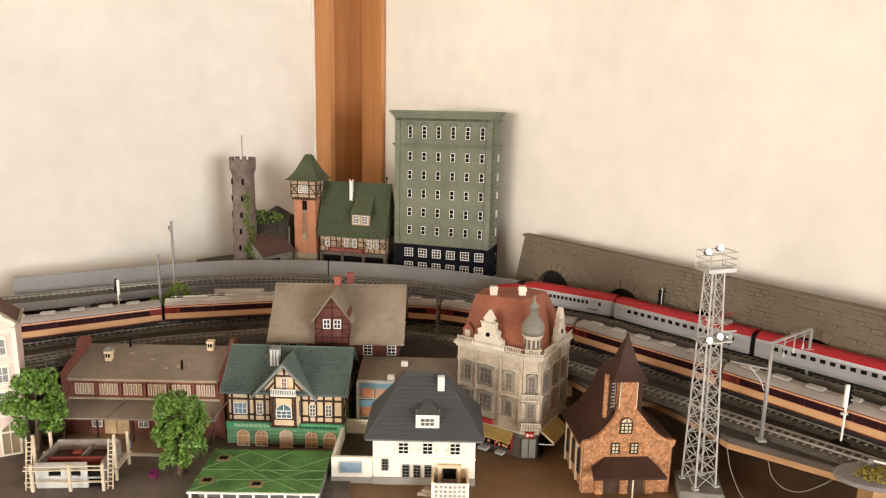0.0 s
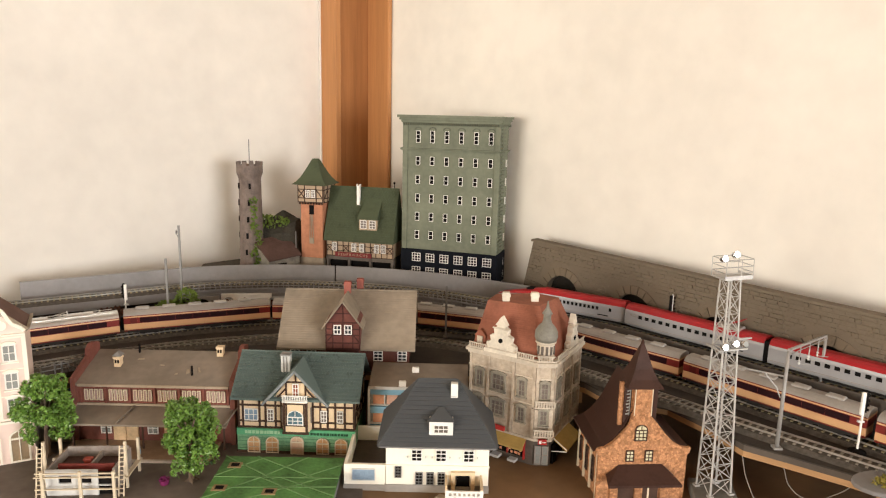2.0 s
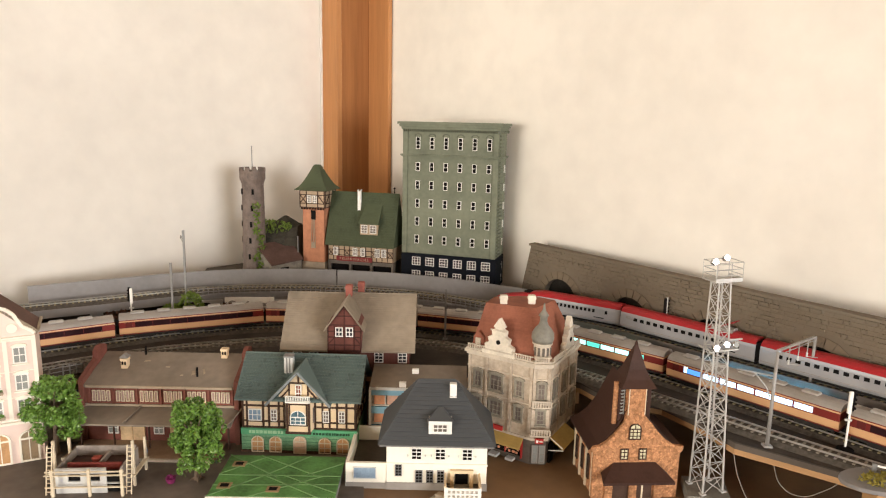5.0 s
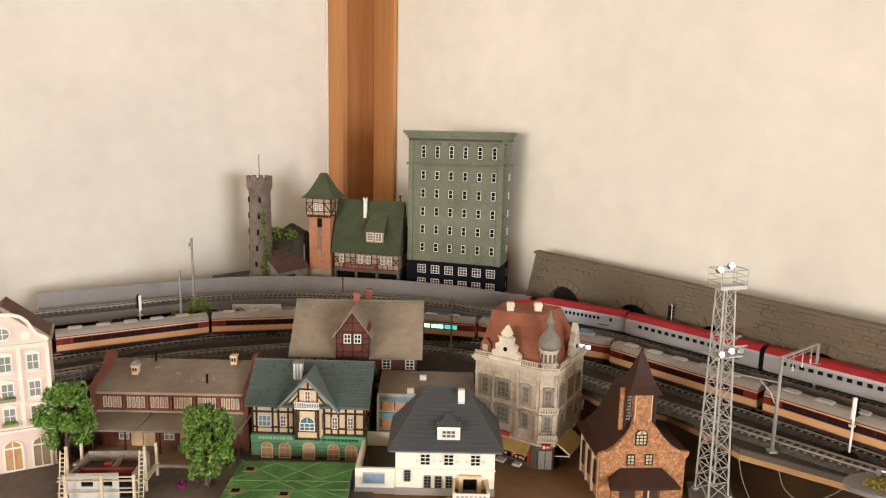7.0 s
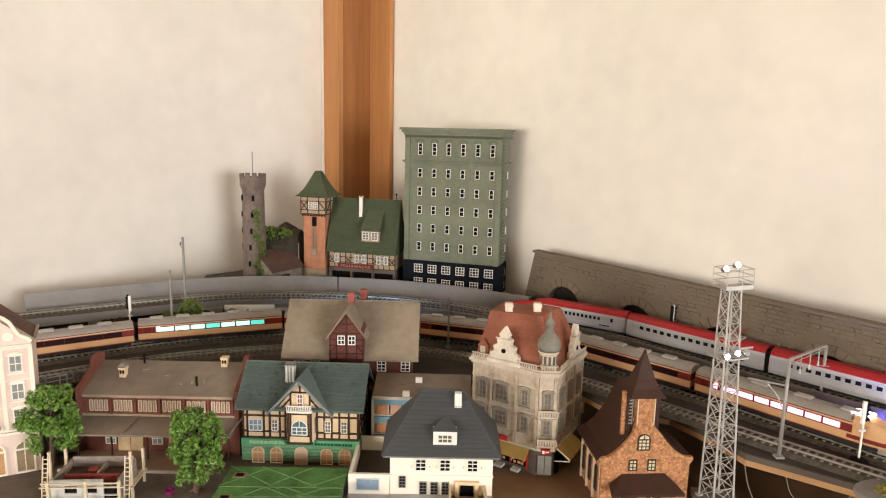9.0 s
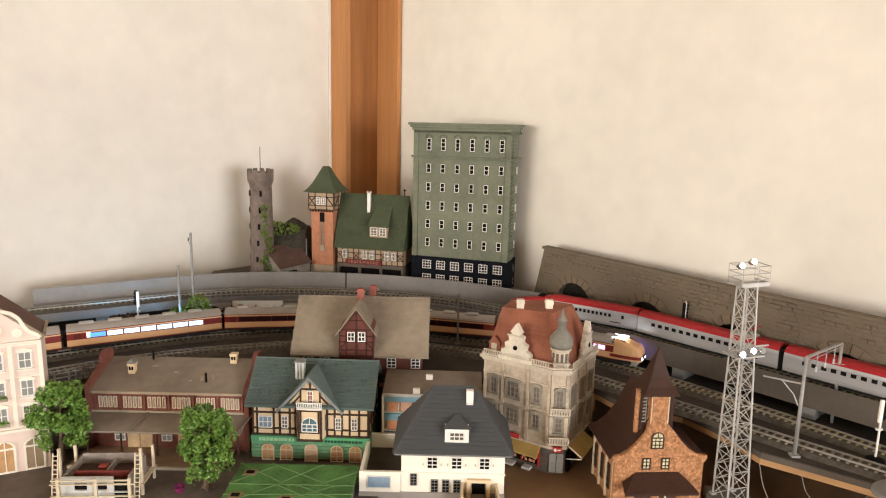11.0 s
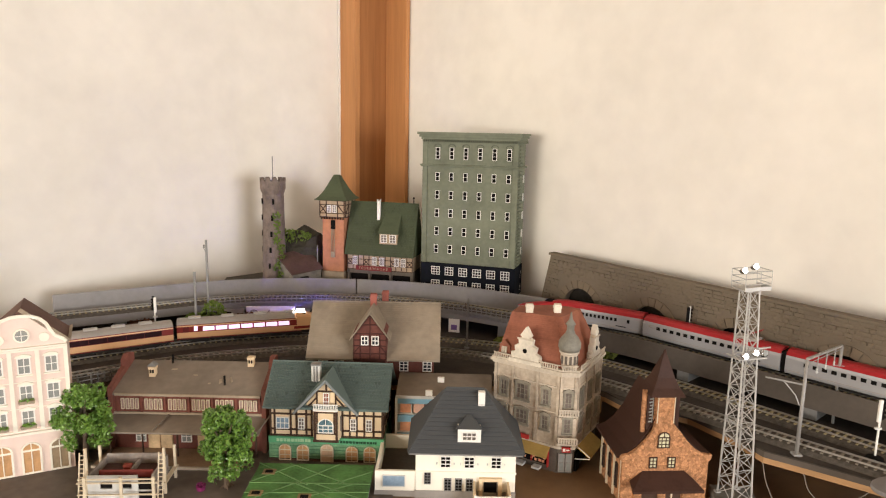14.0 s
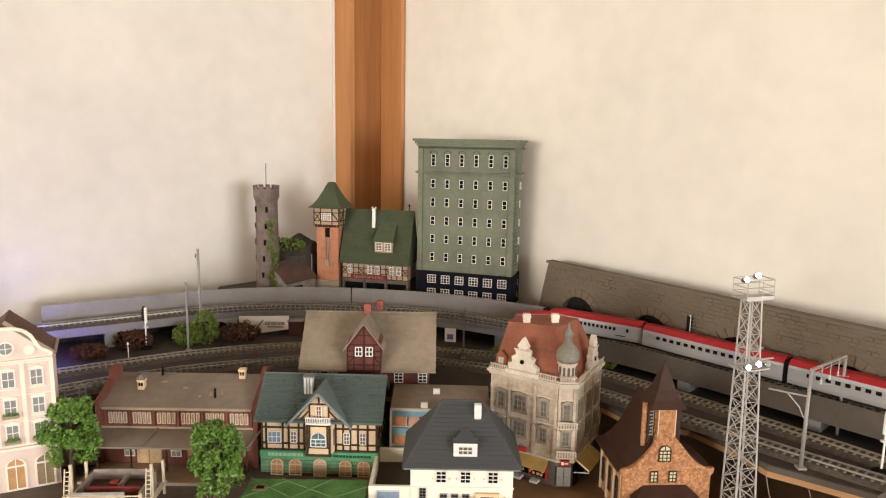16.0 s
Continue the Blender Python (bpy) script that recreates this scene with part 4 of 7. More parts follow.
# ---- railway station with the brown roof ----
def station():
    b = thing("station", "red timber-framed railway station with wide brown roof", "building", pp(-0.317, 1.185, ZD, 0, 0, 0.5))
    w, d, ze, zr = 0.250, 0.140, 0.045, 0.133
    part("wall", M().box(0.012, w - 0.012, 0, d, 0, ze + 0.008), STATB, b)
    m = M().slab([(0, 0), (1, 0), (1, 1)], 0, 0)
    m.v, m.f = [], []
    for x in (0.014, w - 0.014):
        m.add([(x - 0.002, 0, ze), (x - 0.002, d, ze), (x - 0.002, d / 2, zr - 0.004), (x + 0.002, 0, ze), (x + 0.002, d, ze), (x + 0.002, d / 2, zr - 0.004)], [(0, 1, 2), (3, 5, 4), (0, 3, 4, 1), (1, 4, 5, 2), (2, 5, 3, 0)])
    part("gable", m, STATB, b)
    gable_roof(b, 0, w, -0.016, d + 0.016, ze, zr, ROOFB, 26, 0, lip=0.0005)
    for x in (0.182, 0.226):
        window(b, x, 0.018, 0.017, 0.020, 2, 3, -0.001, WHITE, GLASS, 0.0016, 0.0012)
    for x in (0.03, 0.06):
        window(b, x, 0.018, 0.017, 0.020, 2, 3, -0.001, WHITE, GLASS, 0.0016, 0.0012)
    # cross gable
    xc, gw, gz = 0.120, 0.062, 0.136
    x0, x1 = xc - gw / 2, xc + gw / 2
    part("gable_wall", M().slab([(x0, 0.0), (x1, 0.0), (x1, 0.095), (xc, gz - 0.004), (x0, 0.095)], -0.018, 0.05), STATB, b)
    frame_panel(b, x0, x1, 0.045, 0.095, [x0 + 0.001, xc - 0.018, xc, xc + 0.018, x1 - 0.001], [0.046, 0.057, 0.072, 0.083, 0.095],
                [(x0 + 0.002, 0.095, xc, gz - 0.006), (x1 - 0.002, 0.095, xc, gz - 0.006), (xc - 0.014, 0.112, xc + 0.014, 0.112), (xc, 0.095, xc, gz - 0.01), (x0, 0.057, xc - 0.018, 0.072), (x1, 0.057, xc + 0.018, 0.072)], None, TIMBERR, -0.018, 0.002)
    for x in (xc - 0.0095, xc + 0.0095):
        window(b, x, 0.0735, 0.0135, 0.0175, 2, 2, -0.019, WHITE, GLASS, 0.0016, 0.0014)
    m = M()
    for s in (-1, 1):
        e0, e1 = xc + s * (gw / 2 + 0.006), xc
        a, bb = (e0, 0.086), (e1, gz)
        m.add([(a[0], -0.024, a[1]), (a[0], 0.04, a[1]), (bb[0], 0.068, bb[1]), (bb[0], -0.024, bb[1]), (a[0], -0.024, a[1] - 0.003), (a[0], 0.04, a[1] - 0.003), (bb[0], 0.068, bb[1] - 0.003), (bb[0], -0.024, bb[1] - 0.003)],
              [(0, 1, 2, 3), (4, 7, 6, 5), (0, 4, 5, 1), (1, 5, 6, 2), (2, 6, 7, 3), (3, 7, 4, 0)])
    part("gable_roof", m, ROOFB, b)
    part("gable_base", M().box(x0 + 0.002, x1 - 0.002, -0.021, -0.018, 0.030, 0.045), TIMBERR, b)
    for x, y in ((0.119, 0.060), (0.140, 0.085)):
        part("chimney", M().box(x - 0.006, x + 0.006, y - 0.006, y + 0.006, 0.10, 0.152).box(x - 0.007, x + 0.007, y - 0.007, y + 0.007, 0.146, 0.149), mat("chimney_brick", (0.30, 0.10, 0.075), 0.8, var=0.2, scale=60), b, "red brick chimney")


station()


# ---- long brick goods house ----
def brick_house():
    b = thing("goods_house", "long dark-red brick goods house with tarred roof and canopy", "building", pp(-0.637, 1.088, 0, 0, 0, 0.3))
    w, d = 0.262, 0.085
    zf, zr = 0.111, 0.139
    part("wall", M().box(0, w, 0, d, 0, zf - 0.002), BRICKR, b)
    m = M()
    m.add([(-0.002, -0.004, zf - 0.002), (w, -0.004, zf - 0.002), (w, d, zr), (-0.002, d, zr), (-0.002, -0.004, zf - 0.006), (w, -0.004, zf - 0.006), (w, d, zf - 0.006), (-0.002, d, zf - 0.006)],
          [(0, 1, 2, 3), (4, 7, 6, 5), (0, 4, 5, 1), (1, 5, 6, 2), (2, 6, 7, 3), (3, 7, 4, 0)])
    part("roof", m, ROOFT, b)
    for x, y, ln, wd, a in ((0.085, 0.060, 0.012, 0.004, 8), (0.128, 0.045, 0.009, 0.003, -12), (0.178, 0.030, 0.006, 0.012, 20), (0.196, 0.034, 0.004, 0.016, 24), (0.160, 0.024, 0.005, 0.004, 0)):
        zz = zf - 0.002 + (zr - zf + 0.002) * (y + 0.004) / (d + 0.004)
        part("roof_patch", M().prism([(-ln / 2, -wd / 2), (ln / 2, -wd / 3), (ln / 2.4, wd / 2), (-ln / 3, wd / 2.2)], -0.001, 0.0007), BEIGE, b, "pale scuffed patch", at=pp(x, y, zz, math.degrees(math.atan2(zr - zf, d)), 0, a))
    for x in (-0.006, w):
        m = M().add([(x - 0.002, -0.006, 0), (x + 0.006, -0.006, 0), (x + 0.006, d, 0), (x - 0.002, d, 0), (x - 0.002, -0.006, zf + 0.008), (x + 0.006, -0.006, zf + 0.008), (x + 0.006, d, zr + 0.014), (x - 0.002, d, zr + 0.014)],
                    [(0, 3, 2, 1), (4, 5, 6, 7), (0, 1, 5, 4), (1, 2, 6, 5), (2, 3, 7, 6), (3, 0, 4, 7)])
        part("gable_parapet", m, mat("parapet_brick", (0.16, 0.06, 0.043), 0.8, var=0.25, scale=60, bump=0.3), b)
    for x in (-0.008, w - 0.002):
        part("parapet_step", M().slab([(-d, zr - 0.012), (-d, zr + 0.014), (-d + 0.012, zr + 0.019), (-d + 0.024, zr + 0.019), (-d + 0.036, zr + 0.012), (-d + 0.040, zr - 0.012)], 0, 0.0085, Matrix.Translation((x + 0.0085, 0, 0)) @ Matrix.Rotation(radians(90), 4, "Z") @ Matrix.Scale(-1, 4, (1, 0, 0))), BRICKR, b)
    part("plinth_band", M().box(0, w, -0.003, 0, 0.070, 0.074), BEIGE, b)
    part("roof_edge", M().box(0.004, w - 0.004, -0.007, -0.004, zf - 0.006, zf - 0.002), BEIGE, b)
    for g in range(6):
        for k in range(4):
            window(b, 0.0155 + g * 0.0415 + k * 0.0083, 0.0785, 0.0062, 0.0200, 1, 1, -0.0005, IVORY, PANEP, 0.0012)
    for i in range(7):
        part("pilaster", M().box(0.0050 + i * 0.0415, 0.0085 + i * 0.0415, -0.0025, 0, 0.074, zf - 0.004), BRICKR, b)
    part("canopy", M().add([(-0.022, -0.050, 0.058), (w + 0.004, -0.050, 0.058), (w + 0.004, 0.0, 0.0695), (0.0, 0.0, 0.0695), (-0.022, -0.050, 0.055), (w + 0.004, -0.050, 0.055), (w + 0.004, 0.0, 0.0665), (0.0, 0.0, 0.0665)],
                           [(0, 1, 2, 3), (4, 7, 6, 5), (0, 4, 5, 1), (1, 5, 6, 2), (2, 6, 7, 3), (3, 7, 4, 0)]), ROOFT, b)
    for x in (-0.012, 0.085, 0.175, w):
        part("canopy_rafter", M().beam((x, -0.048, 0.0595), (x + 0.012, -0.001, 0.0705), 0.0022, 0.002, up=(0, 0, 1)), ROOFT, b)
    for x in (0.004, 0.06, 0.12, 0.18, w - 0.006):
        part("canopy_post", M().rod((x, -0.030, 0.0062), (x, -0.030, 0.060), 0.0018), TIMBER, b)
    for x in (0.045, 0.125, 0.215):
        window(b, x, 0.0185, 0.018, 0.022, 2, 2, -0.001, WHITE, PANEG, 0.0016, 0.0012)
    for x in (0.068, 0.090, 0.155, 0.180):
        part("goods_door", M().box(x - 0.0105, x + 0.0105, -0.0025, 0.001, 0.0065, 0.050), DOORC, b, bevel=0.0005)
    part("platform", M().box(-0.010, w - 0.02, -0.068, -0.001, 0.003, 0.0062), mat("platform_tan", (0.36, 0.25, 0.165), 0.7, var=0.2), b)
    part("platform_kerb", M().box(-0.010, w - 0.02, -0.072, -0.068, 0.003, 0.0075), BEIGEL, b)
    for x, y, col in ((0.052, 0.044, CREAM), (0.221, 0.076, CREAM)):
        z = zf + (zr - zf) * y / d - 0.004
        c = part("chimney", M().box(x - 0.0055, x + 0.0055, y - 0.0055, y + 0.0055, z, z + 0.016).box(x - 0.0065, x + 0.0065, y - 0.0065, y + 0.0065, z + 0.016, z + 0.020), col, b, "small cream chimney")
        if y < 0.06:
            part("hood", M().add([(x - 0.008, y - 0.008, z + 0.022), (x + 0.008, y - 0.008, z + 0.022), (x + 0.008, y + 0.008, z + 0.022), (x - 0.008, y + 0.008, z + 0.022), (x, y - 0.004, z + 0.029), (x, y + 0.004, z + 0.029)], [(0, 1, 4), (1, 2, 5, 4), (2, 3, 5), (3, 0, 4, 5), (3, 2, 1, 0)]), STEELD, c, "grey chimney hood")
        part("flue", M().box(x - 0.0035, x - 0.001, y - 0.0068, y - 0.005, z + 0.009, z + 0.015).box(x + 0.001, x + 0.0035, y - 0.0068, y - 0.005, z + 0.009, z + 0.015), BLACK, c)
    for x, y in ((0.075, 0.078), (0.188, 0.022)):
        z = zf + (zr - zf) * y / d - 0.004
        part("vent_pipe", M().rod((x, y, z), (x, y, z + 0.020), 0.0020), BLACK, b)


brick_house()


def bars(parent, x0, x1, z, h, y, material, n, seed, name="lettering_bar"):
    """Plain bars in place of writing."""
    rnd = random.Random(seed)
    ws = [rnd.uniform(0.6, 1.4) for _ in range(n)]
    k = (x1 - x0) / (sum(ws) * 1.25)
    x = x0
    m = M()
    for w in ws:
        m.box(x, x + w * k, y - 0.0006, y, z, z + h)
        x += w * k * 1.25
    return part(name, m, material, parent)


# ---- half-timbered bank with green ground floor ----
def timber_bank():
    b = thing("half_timbered_house", "half-timbered house with dark green roof and green ground floor", "building", pp(-0.357, 1.064, 0, 0, 0, -1.5))
    w, d, zg, ze, zr = 0.195, 0.120, 0.047, 0.103, 0.160
    part("upper_wall", M().box(0, w, 0, d, zg, ze), CREAM, b)
    for x in (0.0, w - 0.003):
        m = M().add([(x, 0, ze), (x, d, ze), (x, d / 2, zr - 0.004), (x + 0.003, 0, ze), (x + 0.003, d, ze), (x + 0.003, d / 2, zr - 0.004)], [(0, 1, 2), (3, 5, 4), (0, 3, 4, 1), (1, 4, 5, 2), (2, 5, 3, 0)])
        part("gable_end", m, CREAM, b)
    part("ground_floor", M().box(-0.002, w + 0.002, -0.003, d, 0.004, zg), BANKGR, b, "green painted ground floor")
    m = M()
    for r in range(5):
        m.box(-0.002, w + 0.002, -0.0035, -0.003, 0.010 + r * 0.0065, 0.0108 + r * 0.0065)
    part("course_line", m, mat("green_dark", (0.09, 0.21, 0.11), 0.7), b)
    part("plinth", M().box(-0.003, w + 0.003, -0.005, d, 0, 0.007), TIMBER, b)
    part("green_fascia", M().box(-0.002, w + 0.002, -0.0055, -0.003, zg - 0.011, zg), mat("fascia_green", (0.10, 0.34, 0.17), 0.5, var=0.15), b)
    bars(b, 0.012, 0.072, zg - 0.0085, 0.0055, -0.0055, mat("lettering_mint", (0.36, 0.56, 0.34), 0.6), 10, 3)
    bars(b, 0.122, 0.186, zg - 0.0085, 0.004, -0.0055, mat("ink_green", (0.02, 0.07, 0.035), 0.6), 13, 5)
    for x in (0.026, 0.057, 0.142, 0.173):
        window(b, x, 0.004, 0.0215, 0.020, 2, 2, -0.004, IVORY, DOORO, 0.0018, 0.0009, arch=True)
    window(b, 0.099, 0.002, 0.0225, 0.024, 1, 2, -0.0045, IVORY, mat("door_pale", (0.60, 0.42, 0.28), 0.6, var=0.2), 0.0022, 0.0009, arch=True, name="door")
    px = [0.001, 0.008, 0.036, 0.046, 0.063, 0.0725, 0.1255, 0.138, 0.150, 0.163, 0.179, w - 0.001]
    frame_panel(b, 0, w, zg, ze, px, [zg + 0.001, zg + 0.012, ze - 0.016, ze - 0.001], [], None, TIMBER, 0.0, 0.0032)
    window(b, 0.022, zg + 0.013, 0.023, 0.021, 3, 2, -0.0012, WHITE, PANEB, 0.0014, 0.0009)
    for x in (0.0545, 0.144, 0.171):
        window(b, x, zg + 0.013, 0.0105, 0.021, 2, 3, -0.0012, WHITE, PANEBR, 0.0012, 0.0009)
    frame_panel(b, 0, d, zg, ze, [0.001, 0.03, 0.06, 0.09, d - 0.001], [zg + 0.001, zg + 0.02, ze - 0.001], [(0, zg, 0.03, ze)], None, TIMBER, 0.0, 0.003, turn=90, px=(w, 0, 0))
    # front gable with bay window
    xc, gx0, gx1, gz = 0.099, 0.051, 0.147, 0.156
    part("front_gable", M().slab([(gx0 + 0.006, ze - 0.004), (gx1 - 0.006, ze - 0.004), (xc, gz - 0.006)], -0.006, 0.05), CREAM, b)
    frame_panel(b, 0, 0, 0, 0, [], [], [(gx0 + 0.006, ze - 0.003, gx1 - 0.006, ze - 0.003), (xc - 0.016, ze, xc - 0.016, ze + 0.030), (xc + 0.016, ze, xc + 0.016, ze + 0.030), (xc - 0.020, ze + 0.029, xc + 0.020, ze + 0.029),
                (xc, ze + 0.028, xc, gz - 0.012), (xc - 0.032, ze, xc - 0.016, ze + 0.018), (xc + 0.032, ze, xc + 0.016, ze + 0.018)], None, TIMBER, -0.006, 0.0026)
    window(b, xc, ze + 0.003, 0.0105, 0.024, 2, 3, -0.0075, WHITE, mat("pane_red", (0.25, 0.09, 0.06), 0.4), 0.0016, 0.0008)
    part("bay", M().prism([(xc - 0.025, 0), (xc - 0.018, -0.013), (xc + 0.018, -0.013), (xc + 0.025, 0)], zg - 0.002, ze - 0.002), CREAM, b)
    for s in (-1, 1):
        part("bay_post", M().box(xc + s * 0.0185 - 0.0018, xc + s * 0.0185 + 0.0018, -0.0145, -0.011, zg - 0.004, ze - 0.002), TIMBER, b)
    part("bay_sill", M().box(xc - 0.022, xc + 0.022, -0.0145, -0.012, zg - 0.004, zg), TIMBER, b)
    window(b, xc, zg + 0.013, 0.027, 0.0145, 3, 2, -0.0135, WHITE, mat("bay_pane", (0.10, 0.17, 0.20), 0.2, var=0.4, scale=80, bump=0), 0.0016, 0.0010, arch=True)
    part("bay_timber", timbers([(xc - 0.0165, zg + 0.0115, xc + 0.0165, zg + 0.0115), (xc - 0.0165, ze - 0.0065, xc + 0.0165, ze - 0.0065), (xc - 0.0145, zg + 0.012, xc - 0.0145, ze - 0.006), (xc + 0.0145, zg + 0.012, xc + 0.0145, ze - 0.006)], 0.0022, 0.0012, -0.013), TIMBER, b)
    for s in (-1, 1):
        part("bay_side_pane", M().beam((xc + s * 0.0235, -0.0038, zg + 0.013), (xc + s * 0.0235, -0.0038, ze - 0.016), 0.004, 0.002, up=(0, 1, 0)), PANEBR, b)
    m = M().box(xc - 0.021, xc + 0.021, -0.017, -0.006, ze - 0.003, ze - 0.001).box(xc - 0.021, xc + 0.021, -0.017, -0.0155, ze + 0.008, ze + 0.0095)
    for i in range(15):
        x = xc - 0.020 + i * 0.00285
        m.box(x - 0.0006, x + 0.0006, -0.0168, -0.0156, ze - 0.001, ze + 0.008)
    part("balcony", m, WHITE, b)
    gable_roof(b, -0.010, w + 0.010, -0.010, d + 0.010, ze - 0.001, zr, ROOFG, 15, 38)
    m = M()
    for s in (-1, 1):
        a, bb = (xc + s * 0.055, ze - 0.006), (xc, gz)
        m.add([(a[0], -0.014, a[1]), (a[0], 0.01, a[1]), (bb[0], 0.060, bb[1]), (bb[0], -0.014, bb[1]), (a[0], -0.014, a[1] - 0.0035), (a[0], 0.01, a[1] - 0.0035), (bb[0], 0.060, bb[1] - 0.0035), (bb[0], -0.014, bb[1] - 0.0035)],
              [(0, 1, 2, 3), (4, 7, 6, 5), (0, 4, 5, 1), (1, 5, 6, 2), (2, 6, 7, 3), (3, 7, 4, 0)])
    part("gable_roof", m, ROOFG, b)
    m = M()
    for s in (-1, 1):
        m.beam((xc + s * 0.055, -0.014, ze - 0.009), (xc, -0.014, gz - 0.003), 0.004, 0.002)
    part("bargeboard", m, mat("bargeboard_grey", (0.20, 0.22, 0.22), 0.6), b)
    c = part("chimney", M().box(0.066, 0.081, 0.028, 0.042, 0.125, 0.164), GREYL, b, "pale grey ribbed chimney", bevel=0.0005)
    part("chimney_rib", M().box(0.070, 0.072, 0.0272, 0.028, 0.128, 0.163).box(0.075, 0.077, 0.0272, 0.028, 0.128, 0.163), STEELD, c)
    part("chimney_cap", M().box(0.065, 0.082, 0.027, 0.043, 0.164, 0.1665), STEELD, c)


timber_bank()


def garden_hall():
    b = thing("green_pavilion", "flat green trellised pavilion roof on white posts", "pavilion", pp(-0.355, 0.872, 0.003, 0, 0, 0.5))
    w, d, z = 0.186, 0.122, 0.028
    part("roof", M().box(0, w, 0, d, z - 0.0025, z), GARDEN, b, bevel=0.0006)
    for x0, y0, x1, y1 in ((0, 0.06, w, 0.06), (0.0, 0.0, 0.07, 0.06), (0.07, 0.06, 0.13, d), (0.0, d, 0.09, 0.055), (0.06, 0.0, 0.16, 0.06), (0.10, 0.06, w, 0.012), (0.05, d, 0.15, 0.06), (0.13, 0.06, w, 0.10), (0.0, 0.03, w, 0.036), (0.07, 0.06, 0.16, 0.0), (0.0, 0.062, 0.06, 0.118)):
        part("trellis_bar", M().beam((x0, y0, z), (x1, y1, z), 0.0022, 0.0009, up=(0, 0, 1)), GARDENL, b)
    for x, y in ((0.022, 0.093), (0.018, 0.028), (0.092, 0.020)):
        k = part("hatch", M().box(x - 0.010, x + 0.010, y - 0.008, y + 0.008, z - 0.001, z + 0.0012), mat("hatch_tan", (0.28, 0.20, 0.10), 0.7), b)
        part("hatch_hole", M().box(x - 0.006, x + 0.006, y - 0.0045, y + 0.0045, z + 0.0004, z + 0.0016), BLACK, k)
    part("gutter", M().box(-0.001, w + 0.001, -0.0025, 0, z - 0.003, z - 0.0005), WHITE, b)
    for i in range(9):
        x = 0.003 + i * (w - 0.006) / 8
        part("post", M().box(x - 0.0016, x + 0.0016, -0.0018, 0.0012, 0, z - 0.003), WHITE, b)
    part("rear_wall", M().box(0.004, w - 0.004, 0.03, d, 0, z - 0.003), STEELD, b)
    part("low_rail", M().box(0, w, -0.0012, 0.0004, 0.006, 0.008), WHITE, b)


garden_hall()


# ---- blue and orange apartment block ----
def blue_block():
    b = thing("apartment_block", "small apartment block with blue and orange balcony panels", "building", pp(-0.140, 1.098, 0, 0, 0, -1))
    w, d, z = 0.165, 0.072, 0.110
    part("wall", M().box(0, w, 0.006, d, 0, z), mat("block_grey", (0.42, 0.40, 0.36), 0.7, var=0.15), b)
    part("roof", M().add([(-0.003, -0.002, z), (w + 0.003, -0.002, z), (w + 0.003, d + 0.002, z + 0.016), (-0.003, d + 0.002, z + 0.016), (-0.003, -0.002, z - 0.003), (w + 0.003, -0.002, z - 0.003), (w + 0.003, d + 0.002, z - 0.003), (-0.003, d + 0.002, z - 0.003)],
                         [(0, 1, 2, 3), (4, 7, 6, 5), (0, 4, 5, 1), (1, 5, 6, 2), (2, 6, 7, 3), (3, 7, 4, 0)]), ROOFT, b)
    part("fascia", M().box(-0.003, w + 0.003, -0.004, -0.002, z - 0.004, z + 0.001), mat("fascia_white", (0.6, 0.6, 0.58), 0.5), b)
    part("end_pillar", M().box(-0.004, -0.0002, -0.004, 0.008, 0, z - 0.004), WHITE, b, "white corner pillar")
    for z0 in (0.010, 0.044, 0.078):
        part("blue_band", M().box(0, w, 0.0, 0.006, z0 + 0.017, z0 + 0.029), BLUEP, b)
        part("balcony_slab", M().box(0, w, 0.0, 0.006, z0 - 0.003, z0 - 0.001), WHITE, b)
        for i in range(7):
            x = 0.004 + i * 0.0232
            part("orange_panel", M().box(x + 0.001, x + 0.0195, 0.001, 0.006, z0, z0 + 0.0165), ORANGE if i % 3 != 1 else mat("panel_pink", (0.76, 0.48, 0.36), 0.5, var=0.2), b)
            part("divider", M().box(x + 0.0200, x + 0.0218, -0.0008, 0.006, z0 - 0.001, z0 + 0.0168), BRICKR if i % 2 else WHITE, b)
    for x, y in ((0.055, 0.003), (0.075, 0.045)):
        part("roof_vent", M().box(x - 0.006, x + 0.006, y - 0.003, y + 0.003, z + 0.016 * y / d, z + 0.016 * y / d + 0.009), WHITE, b)


blue_block()


